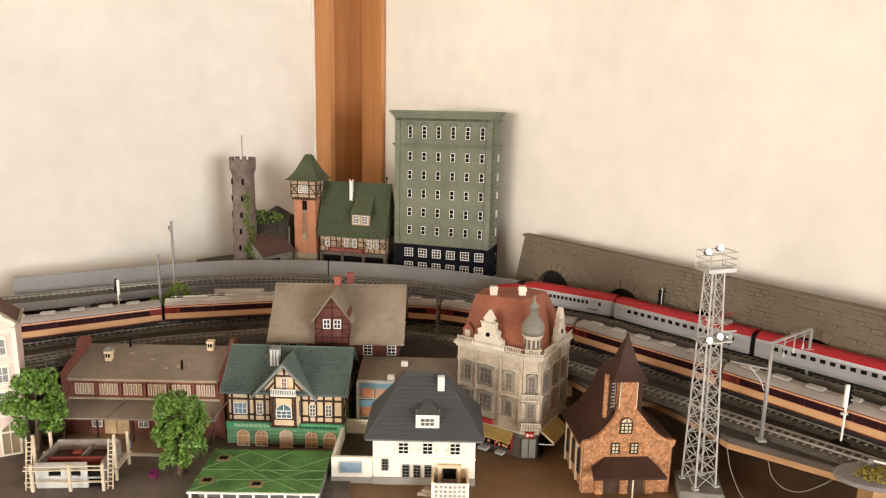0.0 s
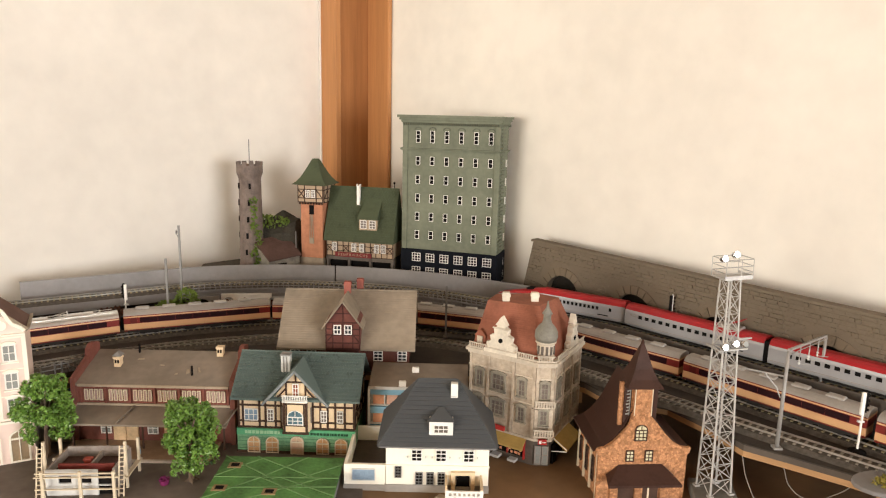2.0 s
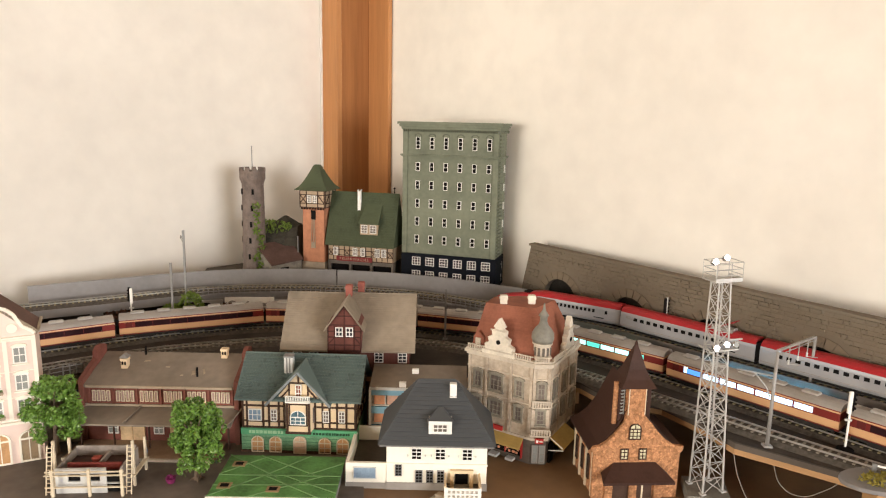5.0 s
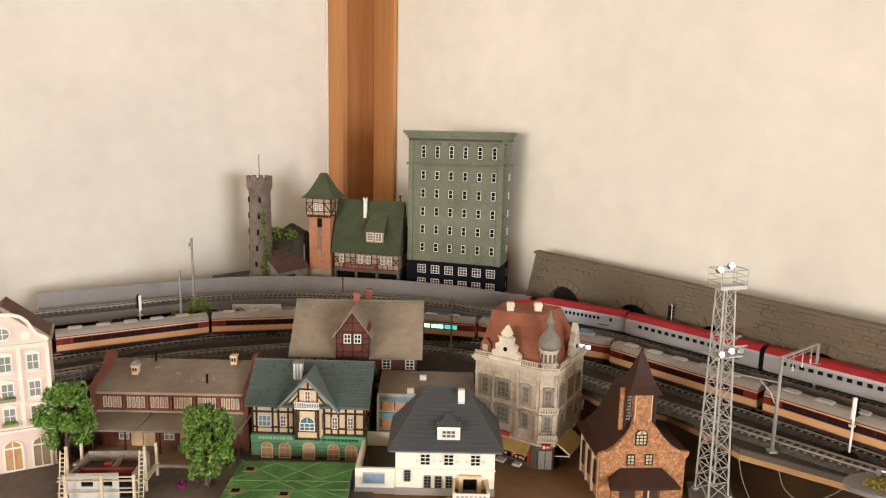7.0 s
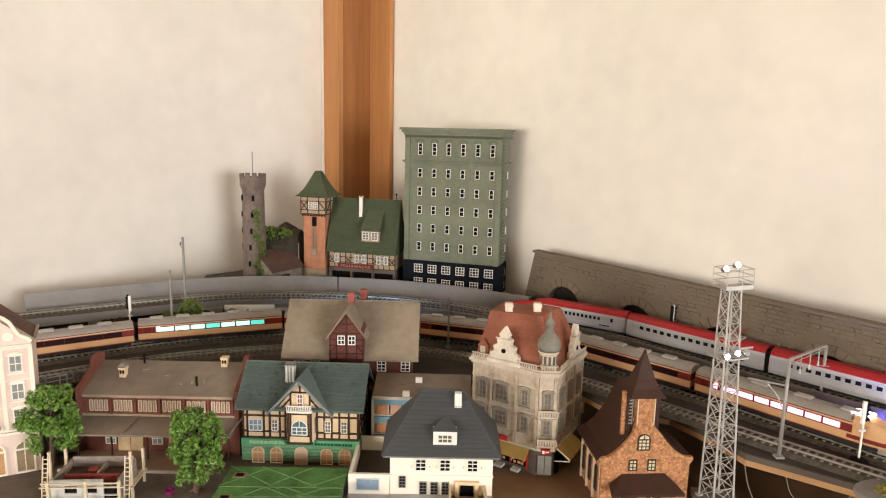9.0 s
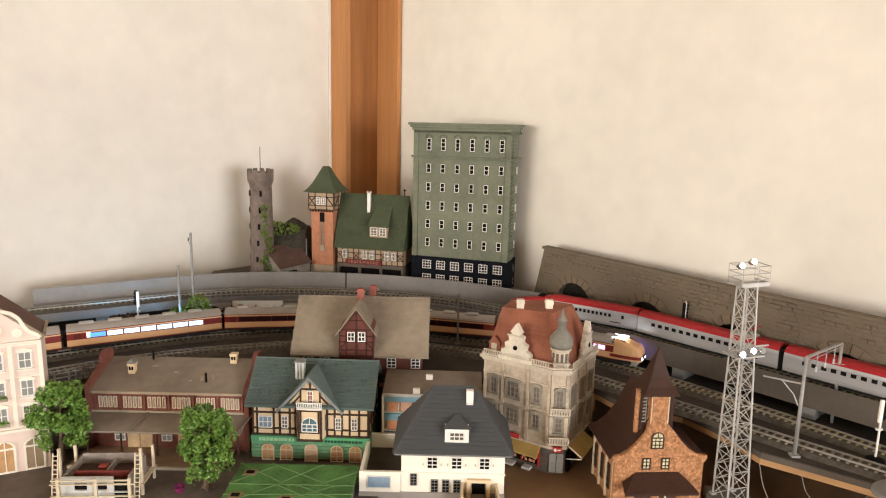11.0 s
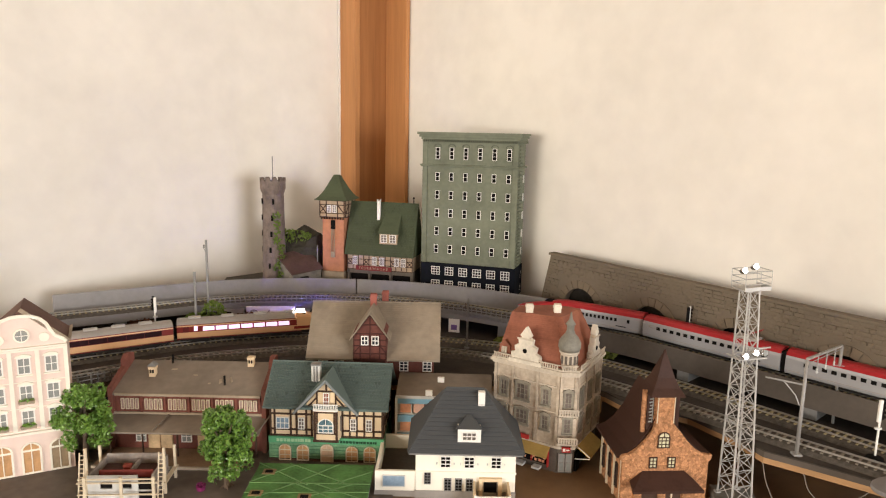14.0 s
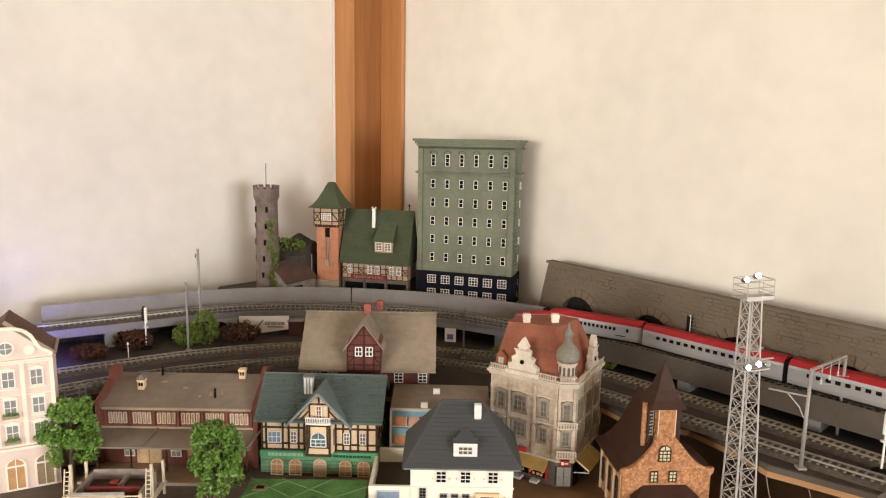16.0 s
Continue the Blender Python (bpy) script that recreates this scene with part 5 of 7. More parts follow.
# ---- white villa ----
def villa():
    b = thing("villa", "warm white two-storey villa with dark slate hipped roof", "building", pp(-0.101, 0.953, 0, 0, 0, 0))
    w, d, ze, zr = 0.157, 0.105, 0.080, 0.163
    part("wall", M().box(0, w, 0, d, 0.012, ze), WARMW, b, bevel=0.0006)
    part("plinth", M().box(-0.001, w + 0.001, -0.001, d, 0, 0.012), GREYR, b, "grey plinth")
    part("string_course", M().box(-0.0012, w + 0.0012, -0.0022, 0, 0.043, 0.0455), WARMW, b)
    o = 0.011
    A, B, C, D = (-o, -o, ze), (w + o, -o, ze), (w + o, d + o, ze), (-o, d + o, ze)
    E, F = (0.047, d / 2, zr), (w - 0.050, d / 2, zr)
    m = M().add([A, B, C, D, E, F], [(0, 1, 5, 4), (1, 2, 5), (2, 3, 4, 5), (3, 0, 4), (3, 2, 1, 0)])
    rf = part("roof", m, ROOFS, b)
    t = M().courses(A, B, F, E, 15, 0.0024).courses(B, C, F, F, 15, 0.0024).courses(D, A, E, E, 15, 0.0024)
    tagged(part("slate_field", t, ROOFS, rf), kind="stuff")
    for p, q in ((E, F), (A, E), (B, F)):
        part("ridge_cap", M().rod(p, q, 0.0016), ROOFS, rf)
    part("eave_board", M().box(-o + 0.001, w + o - 0.001, -o + 0.001, d + o - 0.001, ze - 0.003, ze - 0.0005), STEELD, b)
    # dormer
    xd = 0.083
    part("dormer", M().box(xd - 0.018, xd + 0.018, -0.001, 0.03, 0.0935, 0.1175), WHITE, b)
    window(b, xd, 0.0985, 0.022, 0.0135, 3, 2, -0.0015, WHITE, BEIGED, 0.0012, 0.0012)
    m = M().add([(xd - 0.021, -0.004, 0.1175), (xd + 0.021, -0.004, 0.1175), (xd + 0.003, 0.024, 0.1300), (xd - 0.003, 0.024, 0.1300), (xd - 0.021, 0.03, 0.108), (xd + 0.021, 0.03, 0.108)], [(0, 1, 2, 3), (0, 3, 4), (1, 5, 2), (0, 4, 5, 1), (4, 3, 2, 5)])
    part("dormer_roof", m, ROOFS, b)
    part("chimney", M().box(w - 0.060, w - 0.049, 0.034, 0.044, 0.120, 0.163), WHITE, b, "white chimney", bevel=0.0005)
    for x in (0.047, 0.084, 0.126):
        window(b, x, 0.052, 0.0165, 0.0195, 2, 3, -0.001, WHITE, BLACK, 0.0013, 0.0011)
        for s in (-1, 1):
            part("shutter_hook", M().rod((x + s * 0.0135, -0.0002, 0.060), (x + s * 0.0135, -0.003, 0.058), 0.0009), GREYL, b)
    window(b, 0.019, 0.0240, 0.0105, 0.020, 2, 4, -0.001, STEELD, BLACK, 0.0012, 0.0008)
    for x in (0.051, 0.068, 0.085):
        window(b, x, 0.013, 0.0115, 0.021, 2, 4, -0.001, STEELD, BLACK, 0.0012, 0.0008)
    # porch with lattice front
    x0, x1 = 0.091, 0.147
    part("porch_floor", M().box(x0, x1, -0.040, 0.0, 0, 0.004), WARMW, b)
    for xp in (x0, x1 - 0.003):
        part("porch_wall", M().box(xp, xp + 0.003, -0.040, 0, 0.004, 0.030), CREAM, b)
    lat = M()
    for i in range(8):
        x = x0 + 0.004 + i * (x1 - x0 - 0.008) / 7
        lat.box(x - 0.0014, x + 0.0014, -0.0425, -0.040, 0.003, 0.027)
    for z in (0.003, 0.010, 0.017, 0.0245):
        lat.box(x0, x1, -0.0426, -0.0401, z, z + 0.003)
    lat.box(x0, x0 + 0.005, -0.0427, -0.040, 0, 0.0285).box(x1 - 0.005, x1, -0.0427, -0.040, 0, 0.0285)
    part("lattice", lat, WHITE, b)
    part("lattice_back", M().box(x0 + 0.003, x1 - 0.003, -0.0395, -0.0385, 0.003, 0.026), PANEC, b)
    part("porch_niche", M().box(0.108, 0.128, -0.002, 0.001, 0.012, 0.032), BLACK, b)
    part("niche_surround", M().box(0.100, 0.136, -0.006, 0, 0.032, 0.037).box(0.100, 0.106, -0.006, 0, 0.004, 0.032).box(0.130, 0.136, -0.006, 0, 0.004, 0.032), CREAM, b)
    part("stair", M().prism([(0.070, -0.030), (0.091, -0.034), (0.091, -0.024), (0.078, -0.018)], 0, 0.005).prism([(0.077, -0.029), (0.091, -0.033), (0.091, -0.024), (0.083, -0.02)], 0.005, 0.010), BEIGE, b)
    # flat annex with open roof terrace
    ax, az, ad = -0.064, 0.043, 0.135
    part("annex_wall", M().box(ax, -0.0005, 0.002, ad, 0.010, az - 0.026), WARMW, b)
    rim = M().box(ax, ax + 0.005, 0.002, ad, az - 0.026, az).box(ax + 0.005, -0.0005, 0.002, 0.007, az - 0.026, az).box(ax + 0.005, -0.0005, ad - 0.005, ad, az - 0.026, az).box(-0.005, -0.0005, 0.106, ad - 0.005, az - 0.026, az)
    part("annex_parapet", rim, WARMW, b)
    part("terrace_floor", M().box(ax + 0.005, -0.001, 0.007, ad - 0.005, az - 0.0258, az - 0.025), DARKBR, b)
    part("annex_plinth", M().box(ax - 0.0008, -0.0005, 0.001, ad, 0, 0.010), GREYR, b)
    window(b, -0.034, 0.017, 0.036, 0.0195, 1, 1, 0.0015, GREYL, PANEB, 0.0012)


villa()


# ---- corner house with turret ----
def corner_house():
    b = thing("corner_house", "ornate beige corner house with red roof and onion turret", "building", pp(0.026, 1.088, 0))
    # outline: left face, chamfered corner, right face
    P = [Vector((0.004, 0.018, 0)), Vector((0.109, -0.050, 0)), Vector((0.137, -0.051, 0)), Vector((0.200, 0.055, 0)), Vector((0.125, 0.110, 0)), Vector((0.045, 0.095, 0))]

    def ring(o):
        c = sum(P, Vector()) / len(P)
        return [(p.x + (p - c).normalized().x * o, p.y + (p - c).normalized().y * o) for p in P]
    part("shop_floor", M().prism(ring(-0.004), 0, 0.046), BEIGED, b)
    part("wall", M().prism(ring(0), 0.046, 0.178), STUCCO, b, bevel=0.0008)
    for z, o, h in ((0.046, 0.003, 0.004), (0.107, 0.0012, 0.002), (0.152, 0.002, 0.0025), (0.174, 0.004, 0.004), (0.178, 0.008, 0.005), (0.183, 0.005, 0.003)):
        part("cornice", M().prism(ring(o), z, z + h), BEIGEL, b)
    faces = [(0, 1), (1, 2), (2, 3)]
    for k, (i, j) in enumerate(faces):
        a, q = P[i], P[j]
        ln = (q - a).length
        ang = math.degrees(math.atan2(q.y - a.y, q.x - a.x))
        org = (a.x, a.y, 0)
        n = (3, 1, 3)[k]
        xs = [ln * (t + 0.5) / n for t in range(n)]
        if k == 0:
            xs = [0.020, 0.056, 0.100]
        for x in xs:
            for z, h in ((0.074, 0.026), (0.118, 0.029)):
                ww = 0.024 if (k == 0 and x == 0.056) else 0.0135
                window(b, x, z, ww, h, 3 if ww > 0.015 else 2, 3, -0.0005, SURR, PANEBR, 0.0020, 0.0009, turn=ang, px=org)
                tr = M().box(x - ww / 2 - 0.003, x + ww / 2 + 0.003, -0.0035, 0, z - 0.003, z - 0.0005).box(x - ww / 2 - 0.002, x - ww / 2, -0.0025, 0, z, z + h).box(x + ww / 2, x + ww / 2 + 0.002, -0.0025, 0, z, z + h)
                tr.slab([(x - ww / 2 - 0.004, z + h), (x + ww / 2 + 0.004, z + h), (x + ww / 2 + 0.002, z + h + 0.003), (x, z + h + 0.006), (x - ww / 2 - 0.002, z + h + 0.003)], -0.004, 0)
                part("window_surround", tr, SURR, b, at=pp(*org, 0, 0, ang))
        pil = [0.003, 0.037, 0.084, ln - 0.003] if k == 0 else ([0.002, ln - 0.002] if k == 1 else [0.003, ln / 3, 2 * ln / 3, ln - 0.003])
        for x in pil:
            part("pilaster", M().box(x - 0.0028, x + 0.0028, -0.0028, 0, 0.050, 0.102), STUCCO, b, at=pp(*org, 0, 0, ang))
            part("pilaster", M().box(x - 0.0024, x + 0.0024, -0.0022, 0, 0.105, 0.174), STUCCO, b, at=pp(*org, 0, 0, ang))
        # balustrade on the cornice
        m = M().box(0, ln, -0.006, -0.004, 0.193, 0.1945)
        for t in range(int(ln / 0.0042)):
            x = 0.002 + t * 0.0042
            m.box(x - 0.0010, x + 0.0010, -0.0058, -0.0042, 0.186, 0.193)
        part("balustrade", m, BEIGEL, b, at=pp(*org, 0, 0, ang))
    angs = [math.degrees(math.atan2(P[j].y - P[i].y, P[j].x - P[i].x)) for i, j in faces]
    # balconies on the chamfer
    for z in (0.057, 0.107):
        m = M().box(-0.002, 0.030, -0.011, 0, z, z + 0.002).box(-0.002, 0.030, -0.011, -0.0095, z + 0.011, z + 0.013)
        for t in range(8):
            m.box(-0.001 + t * 0.0043, 0.0015 + t * 0.0043, -0.0106, -0.0098, z + 0.002, z + 0.011)
        part("balcony", m, BEIGEL, b, at=pp(P[1].x, P[1].y, 0, 0, 0, angs[1]))
    # shop front, awning, signs
    o0 = pp(P[0].x, P[0].y, 0, 0, 0, angs[0])
    part("shop_window", M().box(0.050, 0.108, -0.0015, 0.004, 0.012, 0.036), BLACK, b, at=o0)
    m = M()
    rnd = random.Random(5)
    for i in range(16):
        x, z = 0.054 + rnd.random() * 0.05, 0.013 + rnd.random() * 0.012
        m.box(x, x + 0.004, -0.0025, -0.001, z, z + 0.004)
    part("shop_goods", m, ORANGE, b, at=o0)
    part("shop_frame", M().box(0.048, 0.110, -0.003, 0.002, 0.036, 0.039).box(0.048, 0.050, -0.003, 0.002, 0.008, 0.036).box(0.108, 0.110, -0.003, 0.002, 0.008, 0.036).box(0.078, 0.080, -0.003, 0.002, 0.012, 0.036), SIGNR, b, at=o0)
    part("awning", M().add([(0.044, 0, 0.047), (0.112, 0, 0.047), (0.114, -0.020, 0.035), (0.044, -0.020, 0.035), (0.044, -0.020, 0.032), (0.114, -0.020, 0.032), (0.112, 0, 0.045), (0.044, 0, 0.045)], [(0, 3, 2, 1), (3, 4, 5, 2), (4, 7, 6, 5), (0, 1, 6, 7), (0, 7, 4, 3), (1, 2, 5, 6)]), AWNY, b, "yellow shop awning", at=o0)
    part("shop_sign", M().box(0.040, 0.074, -0.008, -0.004, 0.051, 0.0585), SIGNR, b, "red shop sign", at=o0)
    part("step_block", M().box(0.052, 0.068, -0.014, 0, 0.003, 0.007).box(0.084, 0.098, -0.012, 0, 0.003, 0.007), GREYL, b, at=o0)
    o1 = pp(P[1].x, P[1].y, 0, 0, 0, angs[1])
    window(b, 0.008, 0.004, 0.0105, 0.033, 1, 2, 0.001, GREYR, PANEG, 0.0018, 0.001, turn=angs[1], px=(P[1].x, P[1].y, 0), name="shop_door")
    window(b, 0.020, 0.004, 0.0105, 0.033, 1, 2, 0.001, GREYR, PANEG, 0.0018, 0.001, turn=angs[1], px=(P[1].x, P[1].y, 0), name="shop_door")
    s = part("corner_sign", M().box(0.007, 0.021, -0.006, -0.002, 0.042, 0.051), SIGNR, b, "small red and white sign", at=o1)
    part("sign_stroke", M().box(0.0085, 0.0125, -0.0066, -0.006, 0.044, 0.049).box(0.0140, 0.0195, -0.0066, -0.006, 0.0455, 0.0475), WHITE, s)
    o2 = pp(P[2].x, P[2].y, 0, 0, 0, angs[2])
    part("awning", M().add([(0.008, 0, 0.050), (0.078, 0, 0.050), (0.078, -0.026, 0.034), (0.008, -0.026, 0.034), (0.008, -0.026, 0.031), (0.078, -0.026, 0.031), (0.078, 0, 0.047), (0.008, 0, 0.047)], [(0, 3, 2, 1), (3, 4, 5, 2), (4, 7, 6, 5), (0, 1, 6, 7), (0, 7, 4, 3), (1, 2, 5, 6)]), AWNY, b, "yellow side awning", at=o2)
    part("awning_frame", M().rod((0.008, -0.026, 0.031), (0.008, 0, 0.025), 0.0009).rod((0.008, -0.026, 0.034), (0.008, 0, 0.05), 0.0009), WHITE, b, at=o2)
    part("side_door", M().box(0.012, 0.028, -0.001, 0.004, 0, 0.034).box(0.040, 0.072, -0.001, 0.004, 0.008, 0.034), BLACK, b, at=o2)
    # roof
    lo = ring(-0.004)
    hi = [(0.032, 0.030), (0.107, 0.001), (0.115, 0.000), (0.156, 0.058), (0.118, 0.083), (0.050, 0.072)]
    m = M()
    n = len(lo)
    m.add([(x, y, 0.186) for x, y in lo] + [(x, y, 0.262) for x, y in hi], [list(range(n))[::-1], list(range(n, 2 * n))] + [(i, (i + 1) % n, n + (i + 1) % n, n + i) for i in range(n)])
    rf = part("roof", m, ROOFR, b)
    m = M()
    for i in range(n):
        j = (i + 1) % n
        m.courses((*lo[i], 0.186), (*lo[j], 0.186), (*hi[j], 0.262), (*hi[i], 0.262), 24, 0.0005)
    tagged(part("tile_field", m, ROOFR, rf), kind="stuff")
    for x, y in ((0.062, 0.028), (0.111, 0.030)):
        part("chimney", M().box(x - 0.006, x + 0.006, y - 0.005, y + 0.005, 0.235, 0.277).box(x - 0.007, x + 0.007, y - 0.006, y + 0.006, 0.270, 0.274), BEIGEW, b)

    def stepped_gable(at, wd, z0, z1, name):
        steps = [(0.50, 0.0), (0.50, 0.10), (0.40, 0.14), (0.43, 0.26), (0.30, 0.32), (0.33, 0.46), (0.20, 0.52), (0.22, 0.66), (0.10, 0.72), (0.17, 0.76), (0.0, 1.0)]
        pts = [(wd * a, z0 + (z1 - z0) * q) for a, q in steps]
        poly = pts + [(-a, q) for a, q in pts[-2::-1]]
        g = part(name, M().slab(poly, -0.006, 0.004), BEIGEW, b, at=at, bevel=0.0005)
        hz = z0 + (z1 - z0) * 0.36
        part("gable_eye", M().slab([(0.004 * math.cos(6.28 * k / 10), hz + 0.004 * math.sin(6.28 * k / 10)) for k in range(10)], -0.0068, -0.004), BLACK, g)
        for hw, f0, f1 in ((0.44, 0.10, 0.13), (0.24, 0.66, 0.70)):
            part("gable_band", M().box(-wd * hw, wd * hw, -0.0075, -0.006, z0 + (z1 - z0) * f0, z0 + (z1 - z0) * f1), BEIGEL, g)
        for s in (-1, 1):
            part("scroll", M().lathe([(0.001, -0.002), (0.0042, 0), (0.0042, 0.006), (0.001, 0.008)], 10, (s * wd * 0.40, 0.0, z0 + (z1 - z0) * 0.16)), BEIGEL, g)
    stepped_gable(o0 @ pp(0.060, 0, 0), 0.062, 0.183, 0.248, "front_gable")
    stepped_gable(o2 @ pp(0.070, 0, 0), 0.050, 0.183, 0.248, "side_gable")
    m = M().slab([(-0.010, 0.186), (0.010, 0.186), (0.010, 0.206), (0.0, 0.216), (-0.010, 0.206)], 0.004, 0.034)
    part("roof_dormer", m, ROOFR, b, at=o0 @ pp(0.016, 0, 0))
    window(b, 0.016, 0.189, 0.010, 0.015, 2, 3, 0.0035, BEIGEL, PANEC, 0.0015, 0.001, turn=angs[0], px=(P[0].x, P[0].y, 0))
    cx = (P[1] + P[2]) / 2
    t = part("turret", M().lathe([(0.017, 0.183), (0.016, 0.19), (0.0145, 0.192), (0.0145, 0.210), (0.017, 0.212), (0.017, 0.215)], 14, (cx.x, cx.y + 0.014, 0)), BEIGEL, b)
    for k in range(5):
        a = math.radians(-150 + k * 30)
        part("turret_window", M().box(-0.002, 0.002, -0.0153, -0.0140, 0.194, 0.208, Matrix.Translation((cx.x, cx.y + 0.014, 0)) @ Matrix.Rotation(a + 1.5708, 4, "Z")), BEIGED, t)
    part("onion_dome", M().lathe([(0.0165, 0.215), (0.019, 0.222), (0.0185, 0.230), (0.014, 0.238), (0.0085, 0.244), (0.0062, 0.250), (0.0062, 0.258), (0.0085, 0.260), (0.0062, 0.264), (0.003, 0.269), (0.001, 0.281)], 18, (cx.x, cx.y + 0.014, 0)), mat("dome_grey", (0.21, 0.20, 0.165), 0.55, var=0.25, scale=60), b, smooth=True)


corner_house()


# ---- stone church house with spire ----
def church():
    b = thing("chapel", "brown stone chapel with curved gable and dark spire", "church", pp(0.217, 0.938, 0, 0, 0, 4))
    w, d, ze = 0.138, 0.113, 0.078
    xc = w / 2 - 0.006
    part("wall", M().box(0.004, w - 0.004, 0.004, d, 0, ze), SANDST, b)
    curve = [(0.0, 0.085), (0.010, 0.087), (0.022, 0.095), (0.034, 0.108), (0.044, 0.122), (xc - 0.0130, 0.138), (xc - 0.0130, 0.186)]
    curve += [(xc + 0.0130, 0.186), (xc + 0.0130, 0.138), (w - 0.048, 0.122), (w - 0.037, 0.108), (w - 0.024, 0.095), (w - 0.011, 0.087), (w, 0.085)]
    part("front_wall", M().slab([(0.001, 0.0), (0.001, 0.075), (-0.003, 0.079)] + curve + [(w + 0.004, 0.086), (w + 0.003, 0.078), (w - 0.001, 0.074), (w - 0.001, 0.0)], 0.0, 0.007), SANDST, b, bevel=0.0005)
    slope = [(-0.006, 0.081), (0.010, 0.087), (0.024, 0.099), (0.038, 0.119), (xc - 0.010, 0.152), (xc, 0.171)]
    left = slope
    right2 = [(xc + (xc - x) * (w + 0.006 - xc) / (xc + 0.006), z) for x, z in slope]
    rfs = []
    for line in (left, right2):
        m = M()
        rfs.append(m)
        m.slab(line + [(x, z - 0.003) for x, z in line[::-1]], 0.0065, d + 0.008)
    for m in rfs:
        part("roof_side", m, ROOFC, b)
    part("rear_wall", M().slab([(0.004, 0)] + [(x, z - 0.006) for x, z in left[1:]] + [(x, z - 0.006) for x, z in right2[-2:0:-1]] + [(w - 0.004, 0)], d - 0.002, d), SANDST, b)
    # tower
    tx0, tx1, ty1 = xc - 0.0135, xc + 0.0135, 0.038
    part("tower", M().box(tx0 - 0.002, tx1 + 0.004, 0.0072, ty1, 0.110, 0.186), SANDST, b)
    part("tower_strip", M().box(tx0 - 0.0190, tx0 - 0.0127, 0.012, 0.0165, 0.118, 0.186), SANDST, b)
    part("tower_cheek", M().box(tx1 + 0.0005, tx1 + 0.009, 0.004, ty1 + 0.001, 0.13, 0.186), ROOFC, b)
    part("tower_panel", M().box(tx0 - 0.0126, tx0 - 0.0005, 0.009, 0.022, 0.124, 0.186), ROOFC, b)
    m = M()
    for k in range(9):
        z = 0.137 + k * 0.0052
        m.beam((tx0 - 0.0100 + 0.0007 * (k % 3), 0.0088, z), (tx0 - 0.0035, 0.0088, z + 0.0012), 0.0018, 0.0010, up=(0, -1, 0))
    m.beam((tx0 - 0.0042, 0.0088, 0.135), (tx0 - 0.0042, 0.0088, 0.182), 0.0012, 0.0010, up=(0, -1, 0))
    part("louvre", m, PANEG, b, "pale louvre on a dark panel")
    cx, cy = xc, 0.022
    m = M()
    prof = [(0.0275, 0.1815), (0.0200, 0.193), (0.0135, 0.207), (0.008, 0.225), (0.0015, 0.244)]
    for (r0, z0), (r1, z1) in zip(prof, prof[1:]):
        s4 = ((-1, -1), (1, -1), (1, 1), (-1, 1))
        m.add([(cx + a * r0, cy + c2 * r0, z0) for a, c2 in s4] + [(cx + a * r1, cy + c2 * r1, z1) for a, c2 in s4], [(0, 1, 5, 4), (1, 2, 6, 5), (2, 3, 7, 6), (3, 0, 4, 7), (3, 2, 1, 0), (4, 5, 6, 7)])
    part("spire", m, ROOFC, b)
    part("finial", M().lathe([(0.001, 0.24), (0.003, 0.244), (0.001, 0.249)], 8, (cx, cy, 0)), ROOFC, b)
    for xt in (tx0, tx1 - 0.0012):
        part("trim_strip", M().box(xt, xt + 0.0012, -0.001, 0, 0.138, 0.186), IVORY, b)
    # windows
    window(b, xc, 0.098, 0.019, 0.018, 3, 3, -0.0005, TIMBER, PANEY, 0.0016, 0.0010, arch=True)
    for x in (xc - 0.0145, xc + 0.0145):
        window(b, x, 0.065, 0.0125, 0.018, 2, 3, -0.0005, TIMBER, PANEY, 0.0015, 0.0010)
    # canopy and doors
    part("canopy", M().add([(xc - 0.053, -0.028, 0.041), (xc + 0.058, -0.028, 0.041), (xc + 0.036, 0, 0.060), (xc - 0.030, 0, 0.060), (xc - 0.053, -0.028, 0.037), (xc + 0.058, -0.028, 0.037), (xc + 0.054, 0, 0.044), (xc - 0.049, 0, 0.044)],
                           [(0, 1, 2, 3), (4, 7, 6, 5), (0, 4, 5, 1), (1, 5, 6, 2), (2, 6, 7, 3), (3, 7, 4, 0)]), ROOFC, b)
    for x in (xc - 0.017, xc + 0.020):
        part("door", M().box(x - 0.013, x + 0.013, -0.001, 0.003, 0, 0.040), TIMBER, b)
    for x in (xc - 0.036, xc + 0.002, xc + 0.042):
        part("pier", M().box(x - 0.006, x + 0.006, -0.004, 0, 0, 0.044), SANDST, b)
    part("canopy_post", M().box(xc + 0.007, xc + 0.009, -0.026, -0.024, 0, 0.038), IVORY, b)
    # side wall: pilasters and tall windows
    at = pp(0.004, d, 0, 0, 0, -90)
    for i in range(4):
        x = 0.004 + i * (d - 0.014) / 3
        part("buttress", M().box(x, x + 0.0045, -0.003, 0, 0, ze - 0.002), IVORY, b, at=at)
        if i < 3:
            window(b, x + 0.0125, 0.018, 0.010, 0.040, 1, 4, -0.0008, TIMBER, GLASS, 0.0012, 0.0008, turn=-90, px=(0.004, d, 0))


church()


